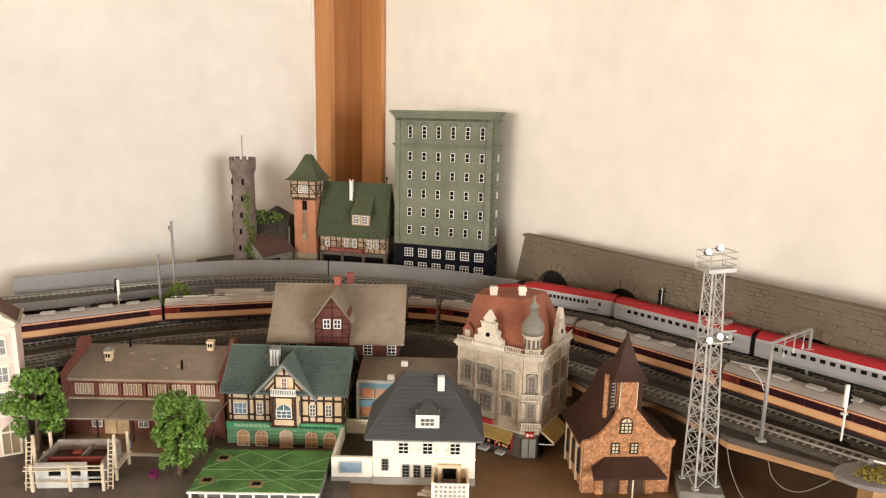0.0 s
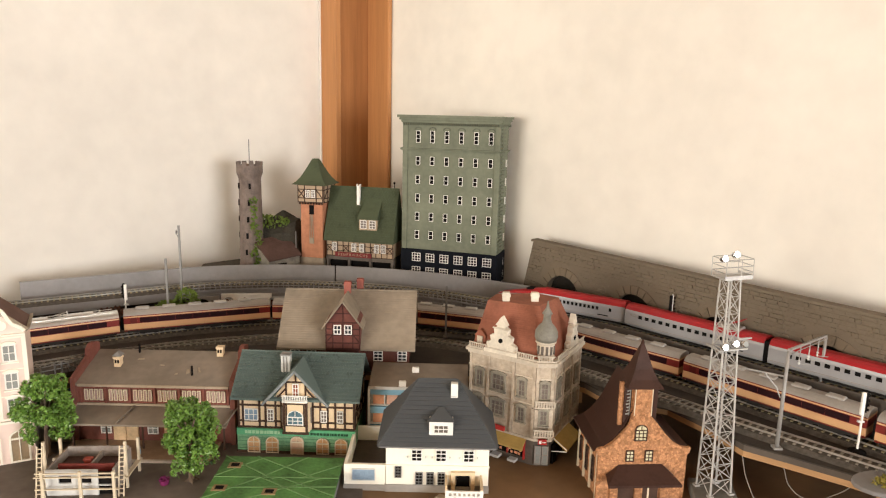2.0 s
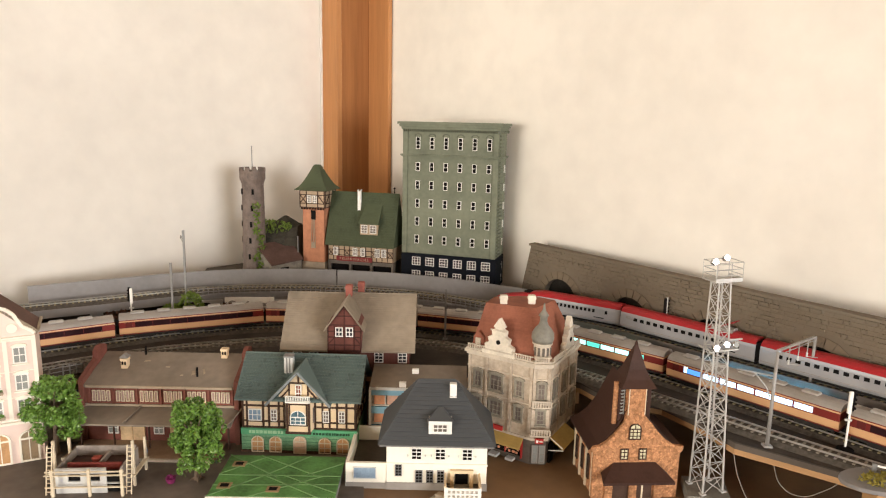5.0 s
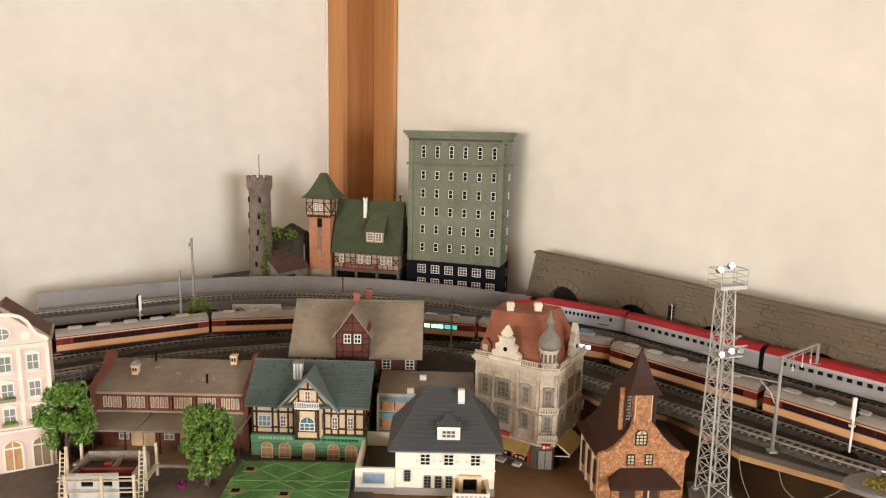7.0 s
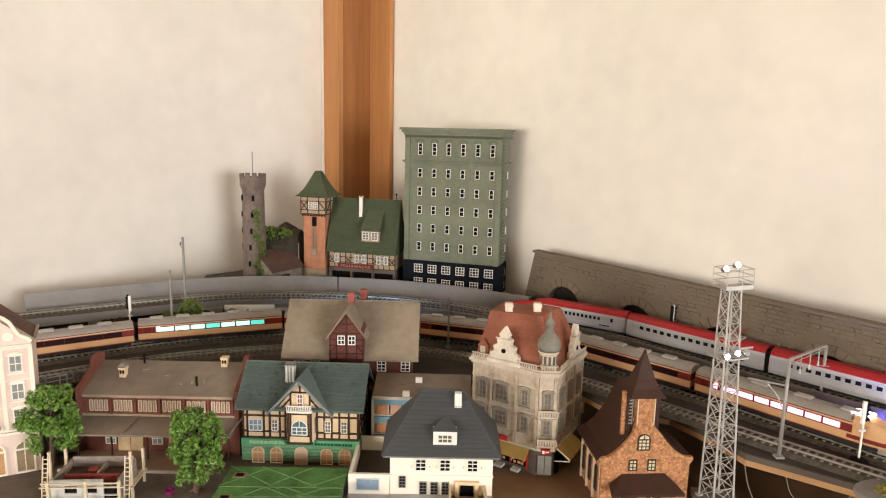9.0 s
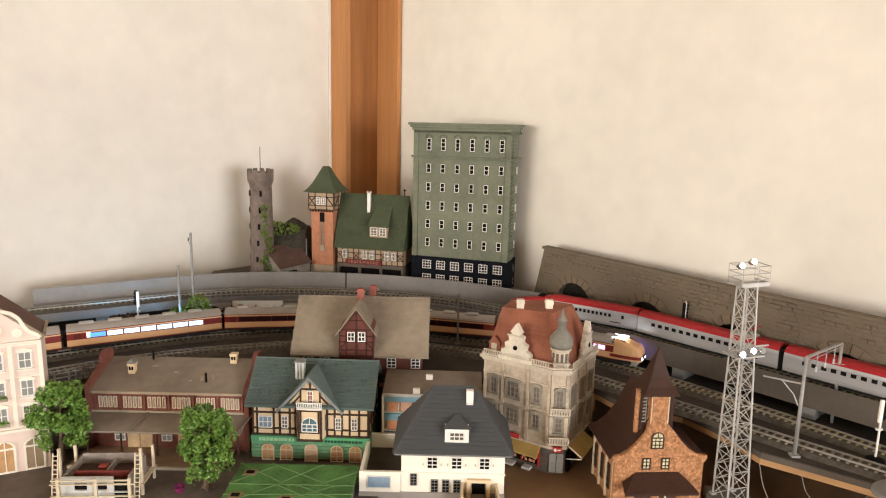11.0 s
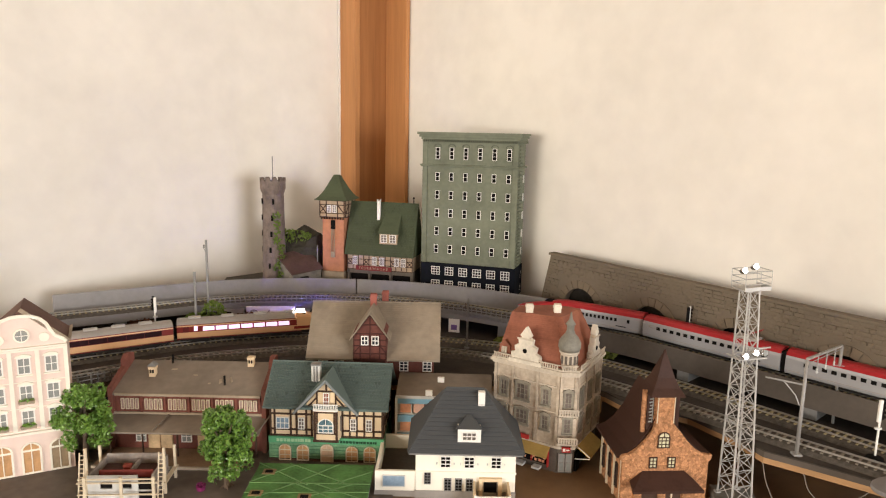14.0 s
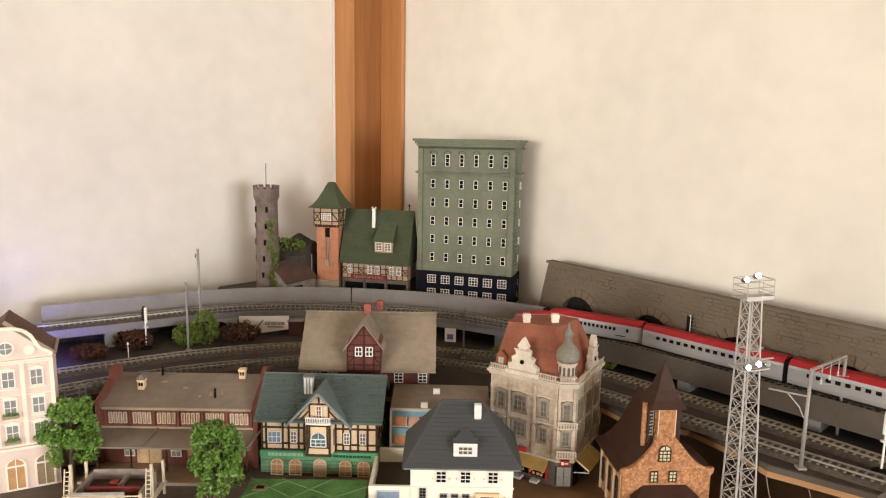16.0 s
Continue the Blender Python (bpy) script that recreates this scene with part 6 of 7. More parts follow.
# ---- pink town house ----
def pink_house():
    b = thing("town_house", "pale pink stucco town house with curved gable", "building", pp(-0.7837, 0.9666, 0, 0, 0, 27))
    w, d, ze = 0.122, 0.085, 0.222
    part("wall", M().box(0, w, 0.003, d, 0, ze), PINK, b)
    xc = w / 2
    half = [(0.061, 0.0), (0.061, ze), (0.059, ze + 0.004), (0.053, ze + 0.008), (0.046, ze + 0.012), (0.041, ze + 0.020), (0.038, ze + 0.026), (0.035, ze + 0.033), (0.026, ze + 0.042), (0.013, ze + 0.047)]
    poly = [(xc + a, z) for a, z in half] + [(xc - a, z) for a, z in half[::-1]]
    part("front_wall", M().slab(poly, 0.0, 0.0028), PINK, b)
    m = M()
    for (a0, z0), (a1, z1) in zip(half[1:], half[2:] + [(0, ze + 0.048)]):
        for s in (-1, 1):
            m.beam((xc + s * a0, 0.0, z0), (xc + s * a1, 0.0, z1), 0.005, 0.003)
    part("gable_moulding", m, WARMW, b)
    for z, h, o in ((0.072, 0.004, 0.004), (0.078, 0.002, 0.002), (0.212, 0.003, 0.003), (0.216, 0.003, 0.005), (0.116, 0.0015, 0.001), (0.160, 0.0015, 0.001)):
        part("string_course", M().box(-0.001, w + 0.001, -o, 0, z, z + h), WARMW, b)
    for x in (0.002, xc - 0.019, xc + 0.019, w - 0.002):
        part("pilaster", M().box(x - 0.003, x + 0.003, -0.003, 0, 0.08, 0.212), WARMW, b)
    for x in (xc - 0.038, xc, xc + 0.038):
        for z in (0.086, 0.128, 0.174):
            window(b, x, z, 0.019, 0.028, 2, 2, -0.0006, WHITE, PANEG, 0.002, 0.0012)
            part("window_head", M().slab([(x - 0.012, z + 0.028), (x + 0.012, z + 0.028), (x + 0.010, z + 0.031), (x, z + 0.034), (x - 0.010, z + 0.031)], -0.003, 0), WARMW, b)
            part("window_sill", M().box(x - 0.0115, x + 0.0115, -0.004, 0, z - 0.0025, z - 0.0003), WARMW, b)
            if x == xc and z < 0.15 or (x != xc and z < 0.1):
                fb = part("flower_box", M().box(x - 0.011, x + 0.011, -0.008, -0.004, z - 0.002, z + 0.003), BEIGE, b)
                part("greenery", clumps(40, (0.011, 0.003, 0.003), 0.0025, int(1000 * z + 100 * x)), LEAF, fb, at=pp(x, -0.006, z + 0.004))
    for x in (xc - 0.040, xc, xc + 0.040):
        window(b, x, 0.004, 0.029, 0.042, 2, 1, -0.0008, WARMW, DOORO if x != xc + 0.040 else mat("shop_pane", (0.32, 0.24, 0.15), 0.4, var=0.3), 0.003, 0.0014, arch=True, name="arched_window")
    for s in (-1, 1):
        part("gable_roundel", M().slab([(xc + s * 0.031 + 0.0075 * math.cos(6.28 * k / 14), ze + 0.011 + 0.0075 * math.sin(6.28 * k / 14)) for k in range(14)], -0.0022, 0), WARMW, b)
    e = part("gable_window", M().slab([(xc + 0.0115 * math.cos(6.28 * k / 16), ze + 0.016 + 0.0115 * math.sin(6.28 * k / 16)) for k in range(16)], -0.0022, 0), WARMW, b)
    part("pane", M().slab([(xc + 0.009 * math.cos(6.28 * k / 16), ze + 0.016 + 0.009 * math.sin(6.28 * k / 16)) for k in range(16)], -0.0028, -0.001), PANEG, e)
    part("bars", M().box(xc - 0.0006, xc + 0.0006, -0.0034, -0.0026, ze + 0.007, ze + 0.025).box(xc - 0.009, xc + 0.009, -0.0034, -0.0026, ze + 0.0154, ze + 0.0166), WHITE, e)
    zr = ze + 0.058
    m = M().add([(-0.004, 0.004, ze), (xc, 0.004, zr), (w + 0.004, 0.004, ze), (-0.004, d, ze), (xc, d, zr), (w + 0.004, d, ze)], [(0, 2, 1), (3, 4, 5), (0, 1, 4, 3), (1, 2, 5, 4), (0, 3, 5, 2)])
    part("roof", m, mat("brown_roof", (0.12, 0.062, 0.046), 0.7, var=0.2), b)
    part("verge", M().beam((xc, 0.003, zr), (w + 0.005, 0.003, ze), 0.006, 0.003, up=(0, -1, 0)).beam((w + 0.005, 0.004, ze), (w + 0.005, d, ze), 0.004, 0.004, up=(0, 0, 1)), BEIGE, b)


# ---- house under construction with scaffolding ----
def scaffold_house():
    b = thing("unfinished_house", "roofless shell of a house with ivory scaffolding and ladders", "building", pp(-0.600, 0.916, 0.003, 0, 0, 4))
    w, d, h = 0.108, 0.075, 0.044
    b.scale = (0.92, 0.92, 0.92)
    for x0, x1, z0, z1 in ((0.002, 0.022, 0, h), (0.042, 0.054, 0, h), (0.073, 0.083, 0, h), (0.022, 0.042, 0.034, h), (0.022, 0.042, 0, 0.021), (0.054, 0.073, 0.034, h), (0.054, 0.073, 0, 0.021), (0.083, 0.108, 0.016, 0.018)):
        part("wall_panel", M().box(x0, x1, 0, 0.003, z0, z1), GREYL, b)
    SHELLB = mat("shell_inner", (0.30, 0.26, 0.225), 0.8, var=0.25)
    part("side_wall", M().box(0.002, 0.005, 0.003, d, 0, h), SHELLB, b)
    part("side_wall", M().box(w - 0.003, w, 0.003, d, 0, h), SHELLB, b)
    part("rear_wall", M().box(0.005, w - 0.003, d - 0.003, d, 0, h + 0.004), SHELLB, b)
    part("inner_wall", M().box(0.06, 0.063, 0.025, d - 0.003, 0, h - 0.004), SHELLB, b)
    part("floor_slab", M().box(0.0052, w - 0.0032, 0.008, d - 0.0032, 0.0, 0.030), mat("shell_floor", (0.075, 0.045, 0.038), 0.8, var=0.3), b)
    # Black block behind the window holes stands in for the shaded interior.
    part("shade_infill", M().box(0.0052, w - 0.0032, 0.0034, 0.0078, 0.0, 0.036), BLACK, b)
    part("brick_band", M().box(0.012, w - 0.008, 0.022, 0.026, 0.030, 0.042), mat("red_band", (0.24, 0.05, 0.04), 0.7, var=0.2), b)
    part("red_crate", M().box(0.045, 0.056, 0.040, 0.048, h - 0.014, h - 0.004).box(0.044, 0.057, 0.039, 0.049, h - 0.005, h - 0.002), mat("crate_red", (0.30, 0.06, 0.04), 0.7, var=0.2), b)
    for x in (0.002, 0.060, 0.112):
        part("scaffold_pole", M().box(x - 0.0022, x + 0.0022, -0.012, -0.008, 0, h + 0.003), IVORY, b)
    for z in (0.016, 0.0365):
        part("scaffold_plank", M().box(-0.010, w + 0.012, -0.0125, -0.009, z, z + 0.0016), IVORY, b)
    part("guard_rail", M().box(-0.008, w + 0.008, -0.0122, -0.0102, h - 0.001, h + 0.001), IVORY, b)
    for x in (-0.008, w + 0.012):
        lean = M()
        for s in (-0.004, 0.004):
            lean.beam((x + s, -0.004, 0.0), (x + s, 0.012, 0.080), 0.0018, 0.0018)
        for k in range(11):
            t = 0.06 + k * 0.088
            lean.box(x - 0.004, x + 0.004, -0.005 + 0.016 * t, -0.0035 + 0.016 * t, 0.080 * t - 0.0007, 0.080 * t + 0.0007)
        part("ladder", lean, IVORY, b)
        for y in (0.022, d):
            part("side_pole", M().box(x - 0.002, x + 0.002, y - 0.002, y + 0.002, 0, 0.062 + 0.020 * (y < 0.03)), IVORY, b)
        for z in (0.02,):
            part("side_plank", M().box(x - 0.004, x + 0.004, 0.0145, d + 0.006, z, z + 0.0018), IVORY, b)


pink_house()
scaffold_house()


# ---- trees and bushes ----
def tree(x, y, z, r, h, seed, name, label):
    rnd = random.Random(seed)
    b = thing(name, label, "tree", pp(x, y, z), "green model trees")
    m = M().rod((0, 0, 0), (0.002, 0, h * 0.45), 0.0055, 0.0035, 8)
    for k in range(7):
        a = 0.9 * k
        m.rod((0.001, 0, h * (0.28 + 0.05 * k)), (r * 0.7 * math.cos(a), r * 0.7 * math.sin(a), h * (0.45 + 0.07 * k)), 0.0022, 0.0008, 5)
    for k in range(4):
        a = 1.57 * k + 0.4
        m.rod((0, 0, 0.006), (0.011 * math.cos(a), 0.011 * math.sin(a), 0.0), 0.003, 0.001, 5)
    part("trunk", m, BARK, b)
    tot = M()
    for k in range(60):
        t = rnd.random()
        a, q = rnd.uniform(0, 6.283), rnd.uniform(0.45, 1.0)
        rr = r * (1.0 - 0.45 * max(0, t - 0.6) / 0.4 - 0.10 * max(0, 0.25 - t) / 0.25) * q
        c = Vector((rr * math.cos(a), rr * math.sin(a), h * (0.29 + 0.66 * t)))
        s = r * rnd.uniform(0.20, 0.34)
        cl = clumps(90, (s, s, s * 1.1), 0.0034, rnd.random(), None, 0.7)
        tot.add([tuple(Vector(v) + c) for v in cl.v], cl.f)
    part("crown", tot, LEAF, b)


tree(-0.664, 1.035, 0.003, 0.0405, 0.140, 11, "tree", "leafy green model tree beside the pink town house")
tree(-0.402, 0.966, 0.003, 0.0405, 0.133, 12, "tree", "leafy green model tree beside the green pavilion")


def bush(x, y, z, rx, rz, seed, material, label, n=420):
    b = thing("bush", label, "bush", pp(x, y, z), "bushes under the viaduct")
    part("foliage", clumps(n, (rx, rx * 0.7, rz), 0.0052, seed), material, b, at=pp(0, 0, rz * 0.8))
    part("stems", M().rod((0, 0, 0), (0, 0, rz), 0.002).rod((0, 0, 0), (rx * 0.5, 0, rz), 0.0015).rod((0, 0, 0), (-rx * 0.5, 0, rz), 0.0015), BARK, b)


bush(-0.626, 1.450, ZD, 0.033, 0.027, 1, LEAFM, "round olive-green bush under the viaduct")
bush(-0.588, 1.462, ZD, 0.030, 0.042, 2, LEAFM, "tall olive-green bush beside a mast")
bush(-0.522, 1.492, ZD, 0.050, 0.021, 3, LEAFR, "low russet-brown bush under the viaduct")
bush(-0.732, 1.418, ZD, 0.044, 0.021, 5, LEAFR, "low russet-brown bush under the viaduct")
bush(-0.790, 1.345, ZD, 0.040, 0.016, 6, LEAFR, "flat dark russet bush beside the track")
bush(0.285, 1.345, ZD, 0.022, 0.012, 7, LEAFD, "small green bush under the viaduct")
bush(0.08, 1.425, ZD, 0.028, 0.007, 8, LEAFD, "low green shrub beside the track")

# ---- masts, signals, gantry ----
def light_mast():
    b = thing("floodlight_mast", "tall silver lattice floodlight mast on a grey base", "mast", pp(0.400, 0.950, 0.0, 0, -1.6, 14))
    zb, zt = 0.016, 0.350
    part("base_plate", M().prism([(0.046 * math.cos(6.283 * k / 4 + 0.35), 0.046 * math.sin(6.283 * k / 4 + 0.35)) for k in range(4)], 0.0, zb), mat("plinth_grey", (0.22, 0.21, 0.18), 0.8, var=0.2), b, bevel=0.002)
    def hw(z):
        t = (z - zb) / (zt - zb)
        return 0.0175 - 0.0080 * t
    co = ((-1, -1), (1, -1), (1, 1), (-1, 1))
    for a, c in co:
        part("leg", M().rod((a * hw(zb), c * hw(zb), zb), (a * hw(zt), c * hw(zt), zt), 0.0017, 0.0013, 6), STEEL, b)
        part("foot", M().box(a * hw(zb) - 0.004, a * hw(zb) + 0.004, c * hw(zb) - 0.004, c * hw(zb) + 0.004, zb, zb + 0.003), STEEL, b)
    n = 13
    for i in range(n):
        z0, z1 = zb + (zt - zb) * i / n, zb + (zt - zb) * (i + 1) / n
        m = M()
        for k in range(4):
            (a, c), (e, f) = co[k], co[(k + 1) % 4]
            h0, h1 = hw(z0), hw(z1)
            m.rod((a * h0, c * h0, z0), (e * h1, f * h1, z1), 0.0007, n=4).rod((e * h0, f * h0, z0), (a * h1, c * h1, z1), 0.0007, n=4)
            m.rod((a * h1, c * h1, z1), (e * h1, f * h1, z1), 0.0006, n=4)
        part("lattice_bay", m, STEEL, b)
    part("platform", M().box(-0.020, 0.024, -0.016, 0.016, zt, zt + 0.002), STEEL, b)
    part("kickboard", M().box(-0.020, 0.024, -0.0165, -0.0155, zt + 0.002, zt + 0.006).box(0.0235, 0.0245, -0.016, 0.016, zt + 0.002, zt + 0.006), STEEL, b)
    rail = M()
    for x in (-0.020, 0.005, 0.024):
        for y in (-0.016, 0.016):
            rail.rod((x, y, zt), (x, y, zt + 0.029), 0.0007, n=4)
    for z in (zt + 0.010, zt + 0.019, zt + 0.029):
        rail.rod((-0.02, -0.016, z), (0.024, -0.016, z), 0.0007, n=4).rod((-0.02, 0.016, z), (0.024, 0.016, z), 0.0007, n=4).rod((-0.02, -0.016, z), (-0.02, 0.016, z), 0.0007, n=4).rod((0.024, -0.016, z), (0.024, 0.016, z), 0.0007, n=4)
    part("railing", rail, STEEL, b)
    lamp = M().lathe([(0.002, 0), (0.0044, 0.004), (0.005, 0.009), (0.005, 0.011)], 14)
    for x, y, z, rx, on in ((-0.023, -0.006, zt + 0.029, 72, 1), (-0.003, -0.004, zt + 0.033, 70, 1), (-0.017, -0.014, 0.252, 75, 1), (-0.004, -0.019, 0.258, 75, 1), (0.014, -0.016, 0.255, 75, 0)):
        l = part("floodlight", lamp.mesh("floodlight"), CHROME, b, "shiny chrome floodlight", at=pp(x, y, z, rx, 0, 0), smooth=True)
        part("lens", M().rod((0, 0, 0.0108), (0, 0, 0.0114), 0.0043, n=14), LIT_FLOOD if on else PANEG, l)
    part("mid_bracket", M().box(-0.024, 0.024, -0.019, -0.017, 0.246, 0.248).box(-0.022, -0.020, -0.019, 0.014, 0.246, 0.248).box(0.018, 0.042, -0.004, -0.002, 0.256, 0.258), STEEL, b)


light_mast()


def catenary_mast(x, y, z, h, label, arm=0.02, turn=0):
    b = thing("catenary_mast", label, "mast", pp(x, y, z, 0, 0, turn), "catenary masts")
    part("pole", M().box(-0.0022, 0.0022, -0.0016, 0.0016, 0, h), STEELD, b)
    part("foot", M().box(-0.005, 0.005, -0.005, 0.005, 0, 0.003), STEELD, b)
    if arm:
        part("arm", M().rod((0, 0, h - 0.012), (-arm, -0.004, h - 0.016), 0.0008).rod((0, 0, h - 0.030), (-arm, -0.004, h - 0.016), 0.0007), STEELD, b)
        part("insulator", M().lathe([(0.001, 0), (0.002, 0.002), (0.001, 0.004), (0.002, 0.006), (0.001, 0.008)], 8, (-0.005, -0.001, h - 0.019)), BEIGED, b)


catenary_mast(-0.612, 1.500, 0.155, 0.158, "tall dark grey steel mast on the viaduct edge", 0.006)
catenary_mast(-0.607, 1.408, ZD, 0.152, "slim grey steel mast among the bushes", 0)
catenary_mast(-0.010, 1.385, ZD, 0.112, "grey steel mast with a bracket beside the track", 0.022)


def gantry():
    a, c = Vector((0.4690, 0.914, ZD)), Vector((0.589, 1.032, ZD))
    b = thing("catenary_gantry", "grey steel catenary gantry with a slanting crossbeam", "gantry", pp(0, 0, 0))
    za, zc = ZD + 0.148, ZD + 0.133
    part("post", M().rod(a, Vector((a.x, a.y, za)), 0.0030, 0.0024, n=8), STEELG, b, smooth=True)
    part("post", M().rod(c, Vector((c.x, c.y, zc)), 0.0024, n=8), STEELG, b, smooth=True)
    part("foot", M().box(a.x - 0.006, a.x + 0.006, a.y - 0.006, a.y + 0.006, ZD, ZD + 0.003), STEELG, b)
    top, end = Vector((a.x, a.y, za)), Vector((c.x, c.y, zc))
    part("crossbeam", M().beam(top, end, 0.0036, 0.0030, up=(0, 0, 1)), STEELG, b)
    part("lower_chord", M().rod(top - Vector((0, 0, 0.006)), end - Vector((0, 0, 0.004)), 0.0007), STEELG, b)
    for t in (0.30, 0.55, 0.80):
        p = top.lerp(end, t)
        h = part("hanger", M().rod(p, p - Vector((0, 0, 0.024)), 0.0010), STEELG, b)
        part("insulator", M().lathe([(0.001, 0), (0.0019, 0.002), (0.0010, 0.004), (0.0019, 0.006), (0.001, 0.008)], 8, (p.x, p.y, p.z - 0.028)), GREYL, h)
        part("steady_arm", M().rod((p.x, p.y, p.z - 0.027), (p.x + 0.020, p.y + 0.004, p.z - 0.030), 0.0007), STEELG, h)
    part("bracket_arm", M().rod((a.x, a.y, za - 0.038), (a.x - 0.050, a.y + 0.016, za - 0.033), 0.0013).rod((a.x - 0.004, a.y, za - 0.070), (a.x - 0.010, a.y + 0.003, za - 0.055), 0.0010).rod((a.x - 0.010, a.y + 0.003, za - 0.055), (a.x - 0.026, a.y + 0.008, za - 0.036), 0.0010), STEELG, b)


gantry()


def colour_signal(x, y, z, h, label, side=1, screen=None):
    b = thing("light_signal", label, "signal", pp(x, y, z), "light signals")
    part("base", M().lathe([(0.012, 0), (0.012, 0.005), (0.005, 0.008)], 10), BLACK, b)
    part("mast", M().box(-0.0011, 0.0011, -0.0011, 0.0011, 0.006, h - 0.03), WHITE, b)
    f = lambda x0, x1: sorted((x0 * side, x1 * side))
    hd = part("head", M().box(*f(-0.0042, 0.0012), -0.002, 0.002, h - 0.034, h), screen or WHITE, b, bevel=0.0006)
    part("lamp_box", M().box(*f(0.0013, 0.0030 if screen else 0.0048), -0.001, 0.004, h - 0.030, h + 0.002), GREYL if screen else BLACK, hd)
    part("plate", M().box(*f(-0.006, 0.003), -0.0025, 0.001, h - 0.045, h - 0.042), GREYL, b)
    for k in range(4):
        part("lens_hood", M().box(*f(0.0042, 0.0062), -0.003, 0.002, h - 0.027 + k * 0.007, h - 0.024 + k * 0.007), BLACK, hd)


colour_signal(-0.700, 1.412, ZD, 0.092, "black and white light signal beside the viaduct", -1)
colour_signal(0.578, 0.902, ZD, 0.094, "white light signal on a black base between tracks")
colour_signal(0.421, 1.262, 0.155, 0.084, "small black and white signal before the arcade wall", 1, BLACK)
lp = thing("platform_lamp", "tiny white platform lamp post", "lamp", pp(-0.712, 1.352, ZD))
part("post", M().rod((0, 0, 0), (0, 0, 0.026), 0.0009), WHITE, lp)
part("globe", M().lathe([(0.0005, 0.025), (0.0025, 0.028), (0.0025, 0.031), (0.0005, 0.033)], 10), WHITE, lp)

# posters under the viaduct
ps = thing("poster_wall", "white billboard with dark blurred print under the viaduct", "billboard", pp(-0.533, 1.530, ZD, 0, 0, 2))
part("board", M().slab([(0, 0.0), (0.030, 0.001), (0.116, 0.014), (0.116, 0.046), (0, 0.044)], 0, 0.003), WHITE, ps)
part("print", M().slab([(0.018 + 0.010 * math.cos(6.28 * k / 14), 0.030 + 0.007 * math.sin(6.28 * k / 14)) for k in range(14)], -0.0006, 0.001), GREYR, ps)
part("print_ring", M().slab([(0.018 + 0.006 * math.cos(6.28 * k / 14), 0.030 + 0.0035 * math.sin(6.28 * k / 14)) for k in range(14)], -0.0010, 0.001), GREYL, ps)
bars(ps, 0.060, 0.108, 0.024, 0.008, -0.0002, GREYR, 7, 8)
bars(ps, 0.066, 0.104, 0.018, 0.003, -0.0002, STEELD, 9, 9)
part("print_slope", M().beam((0.040, -0.0002, 0.016), (0.056, -0.0002, 0.036), 0.004, 0.0006), GREYR, ps)
pr = thing("brown_pier", "dark red-brown box pier under the viaduct", "pier", pp(-0.417, 1.528, ZD, 0, 0, 2))
part("body", M().box(0, 0.034, 0, 0.020, 0, 0.034), TIMBERR, pr, bevel=0.001)
part("cap", M().box(-0.002, 0.036, -0.002, 0.022, 0.034, 0.037), STEELD, pr)
pd = thing("dark_poster", "dark grey poster with a pale oval under the viaduct", "poster", pp(-0.594, 1.518, ZD, 0, 0, 8))
part("board", M().slab([(0, 0.0), (0.058, 0.0), (0.058, 0.040), (0, 0.037)], 0, 0.003), GREYR, pd)
part("print", M().slab([(0.020 + 0.015 * math.cos(6.28 * k / 16), 0.024 + 0.009 * math.sin(6.28 * k / 16)) for k in range(16)], -0.0006, 0.001), BLACK, pd)
bars(pd, 0.006, 0.050, 0.005, 0.004, -0.0002, BEIGEL, 6, 4)
ps = thing("small_poster", "small white poster with violet picture under the viaduct", "poster", pp(-0.050, 1.505, ZD, 0, 0, -12))
part("board", M().box(0, 0.026, 0, 0.002, 0, 0.032), WHITE, ps)
part("print", M().box(0.006, 0.020, -0.0006, 0.001, 0.006, 0.018), mat("violet_print", (0.20, 0.12, 0.32), 0.6, var=0.3), ps)

# fence on the board's edge, boxes below it
fe = thing("edge_fence", "low grey fence along the track board edge", "fence")
fp = [Vector((-0.62, 1.192, ZD)), Vector((-0.70, 1.135, ZD)), Vector((-0.85, 1.005, ZD)), Vector((-1.0, 0.875, ZD))]
for a, c in zip(fp, fp[1:]):
    for z in (0.008, 0.016):
        part("rail", M().beam(a + Vector((0, 0, z)), c + Vector((0, 0, z)), 0.0016, 0.0012), STEELD, fe)
    for k in range(9):
        p = a.lerp(c, k / 9)
        part("post", M().box(p.x - 0.0011, p.x + 0.0011, p.y - 0.0011, p.y + 0.0011, ZD, ZD + 0.019), STEELD, fe)
bx = thing("blue_box", "dark blue cloth-covered box under the track board", "box", pp(-0.70, 1.105, 0.0, 0, 0, 38))
part("body", M().box(-0.10, 0.055, -0.012, 0.012, 0.0, 0.078), NAVYBOX, bx, bevel=0.002)
bx = thing("leaning_board", "small brown board leaning beside a tree", "board", pp(-0.668, 1.083, 0.0, 0, 0, 8))
part("panel", M().box(-0.045, 0.02, -0.002, 0.002, 0, 0.082), ROOFB, bx)

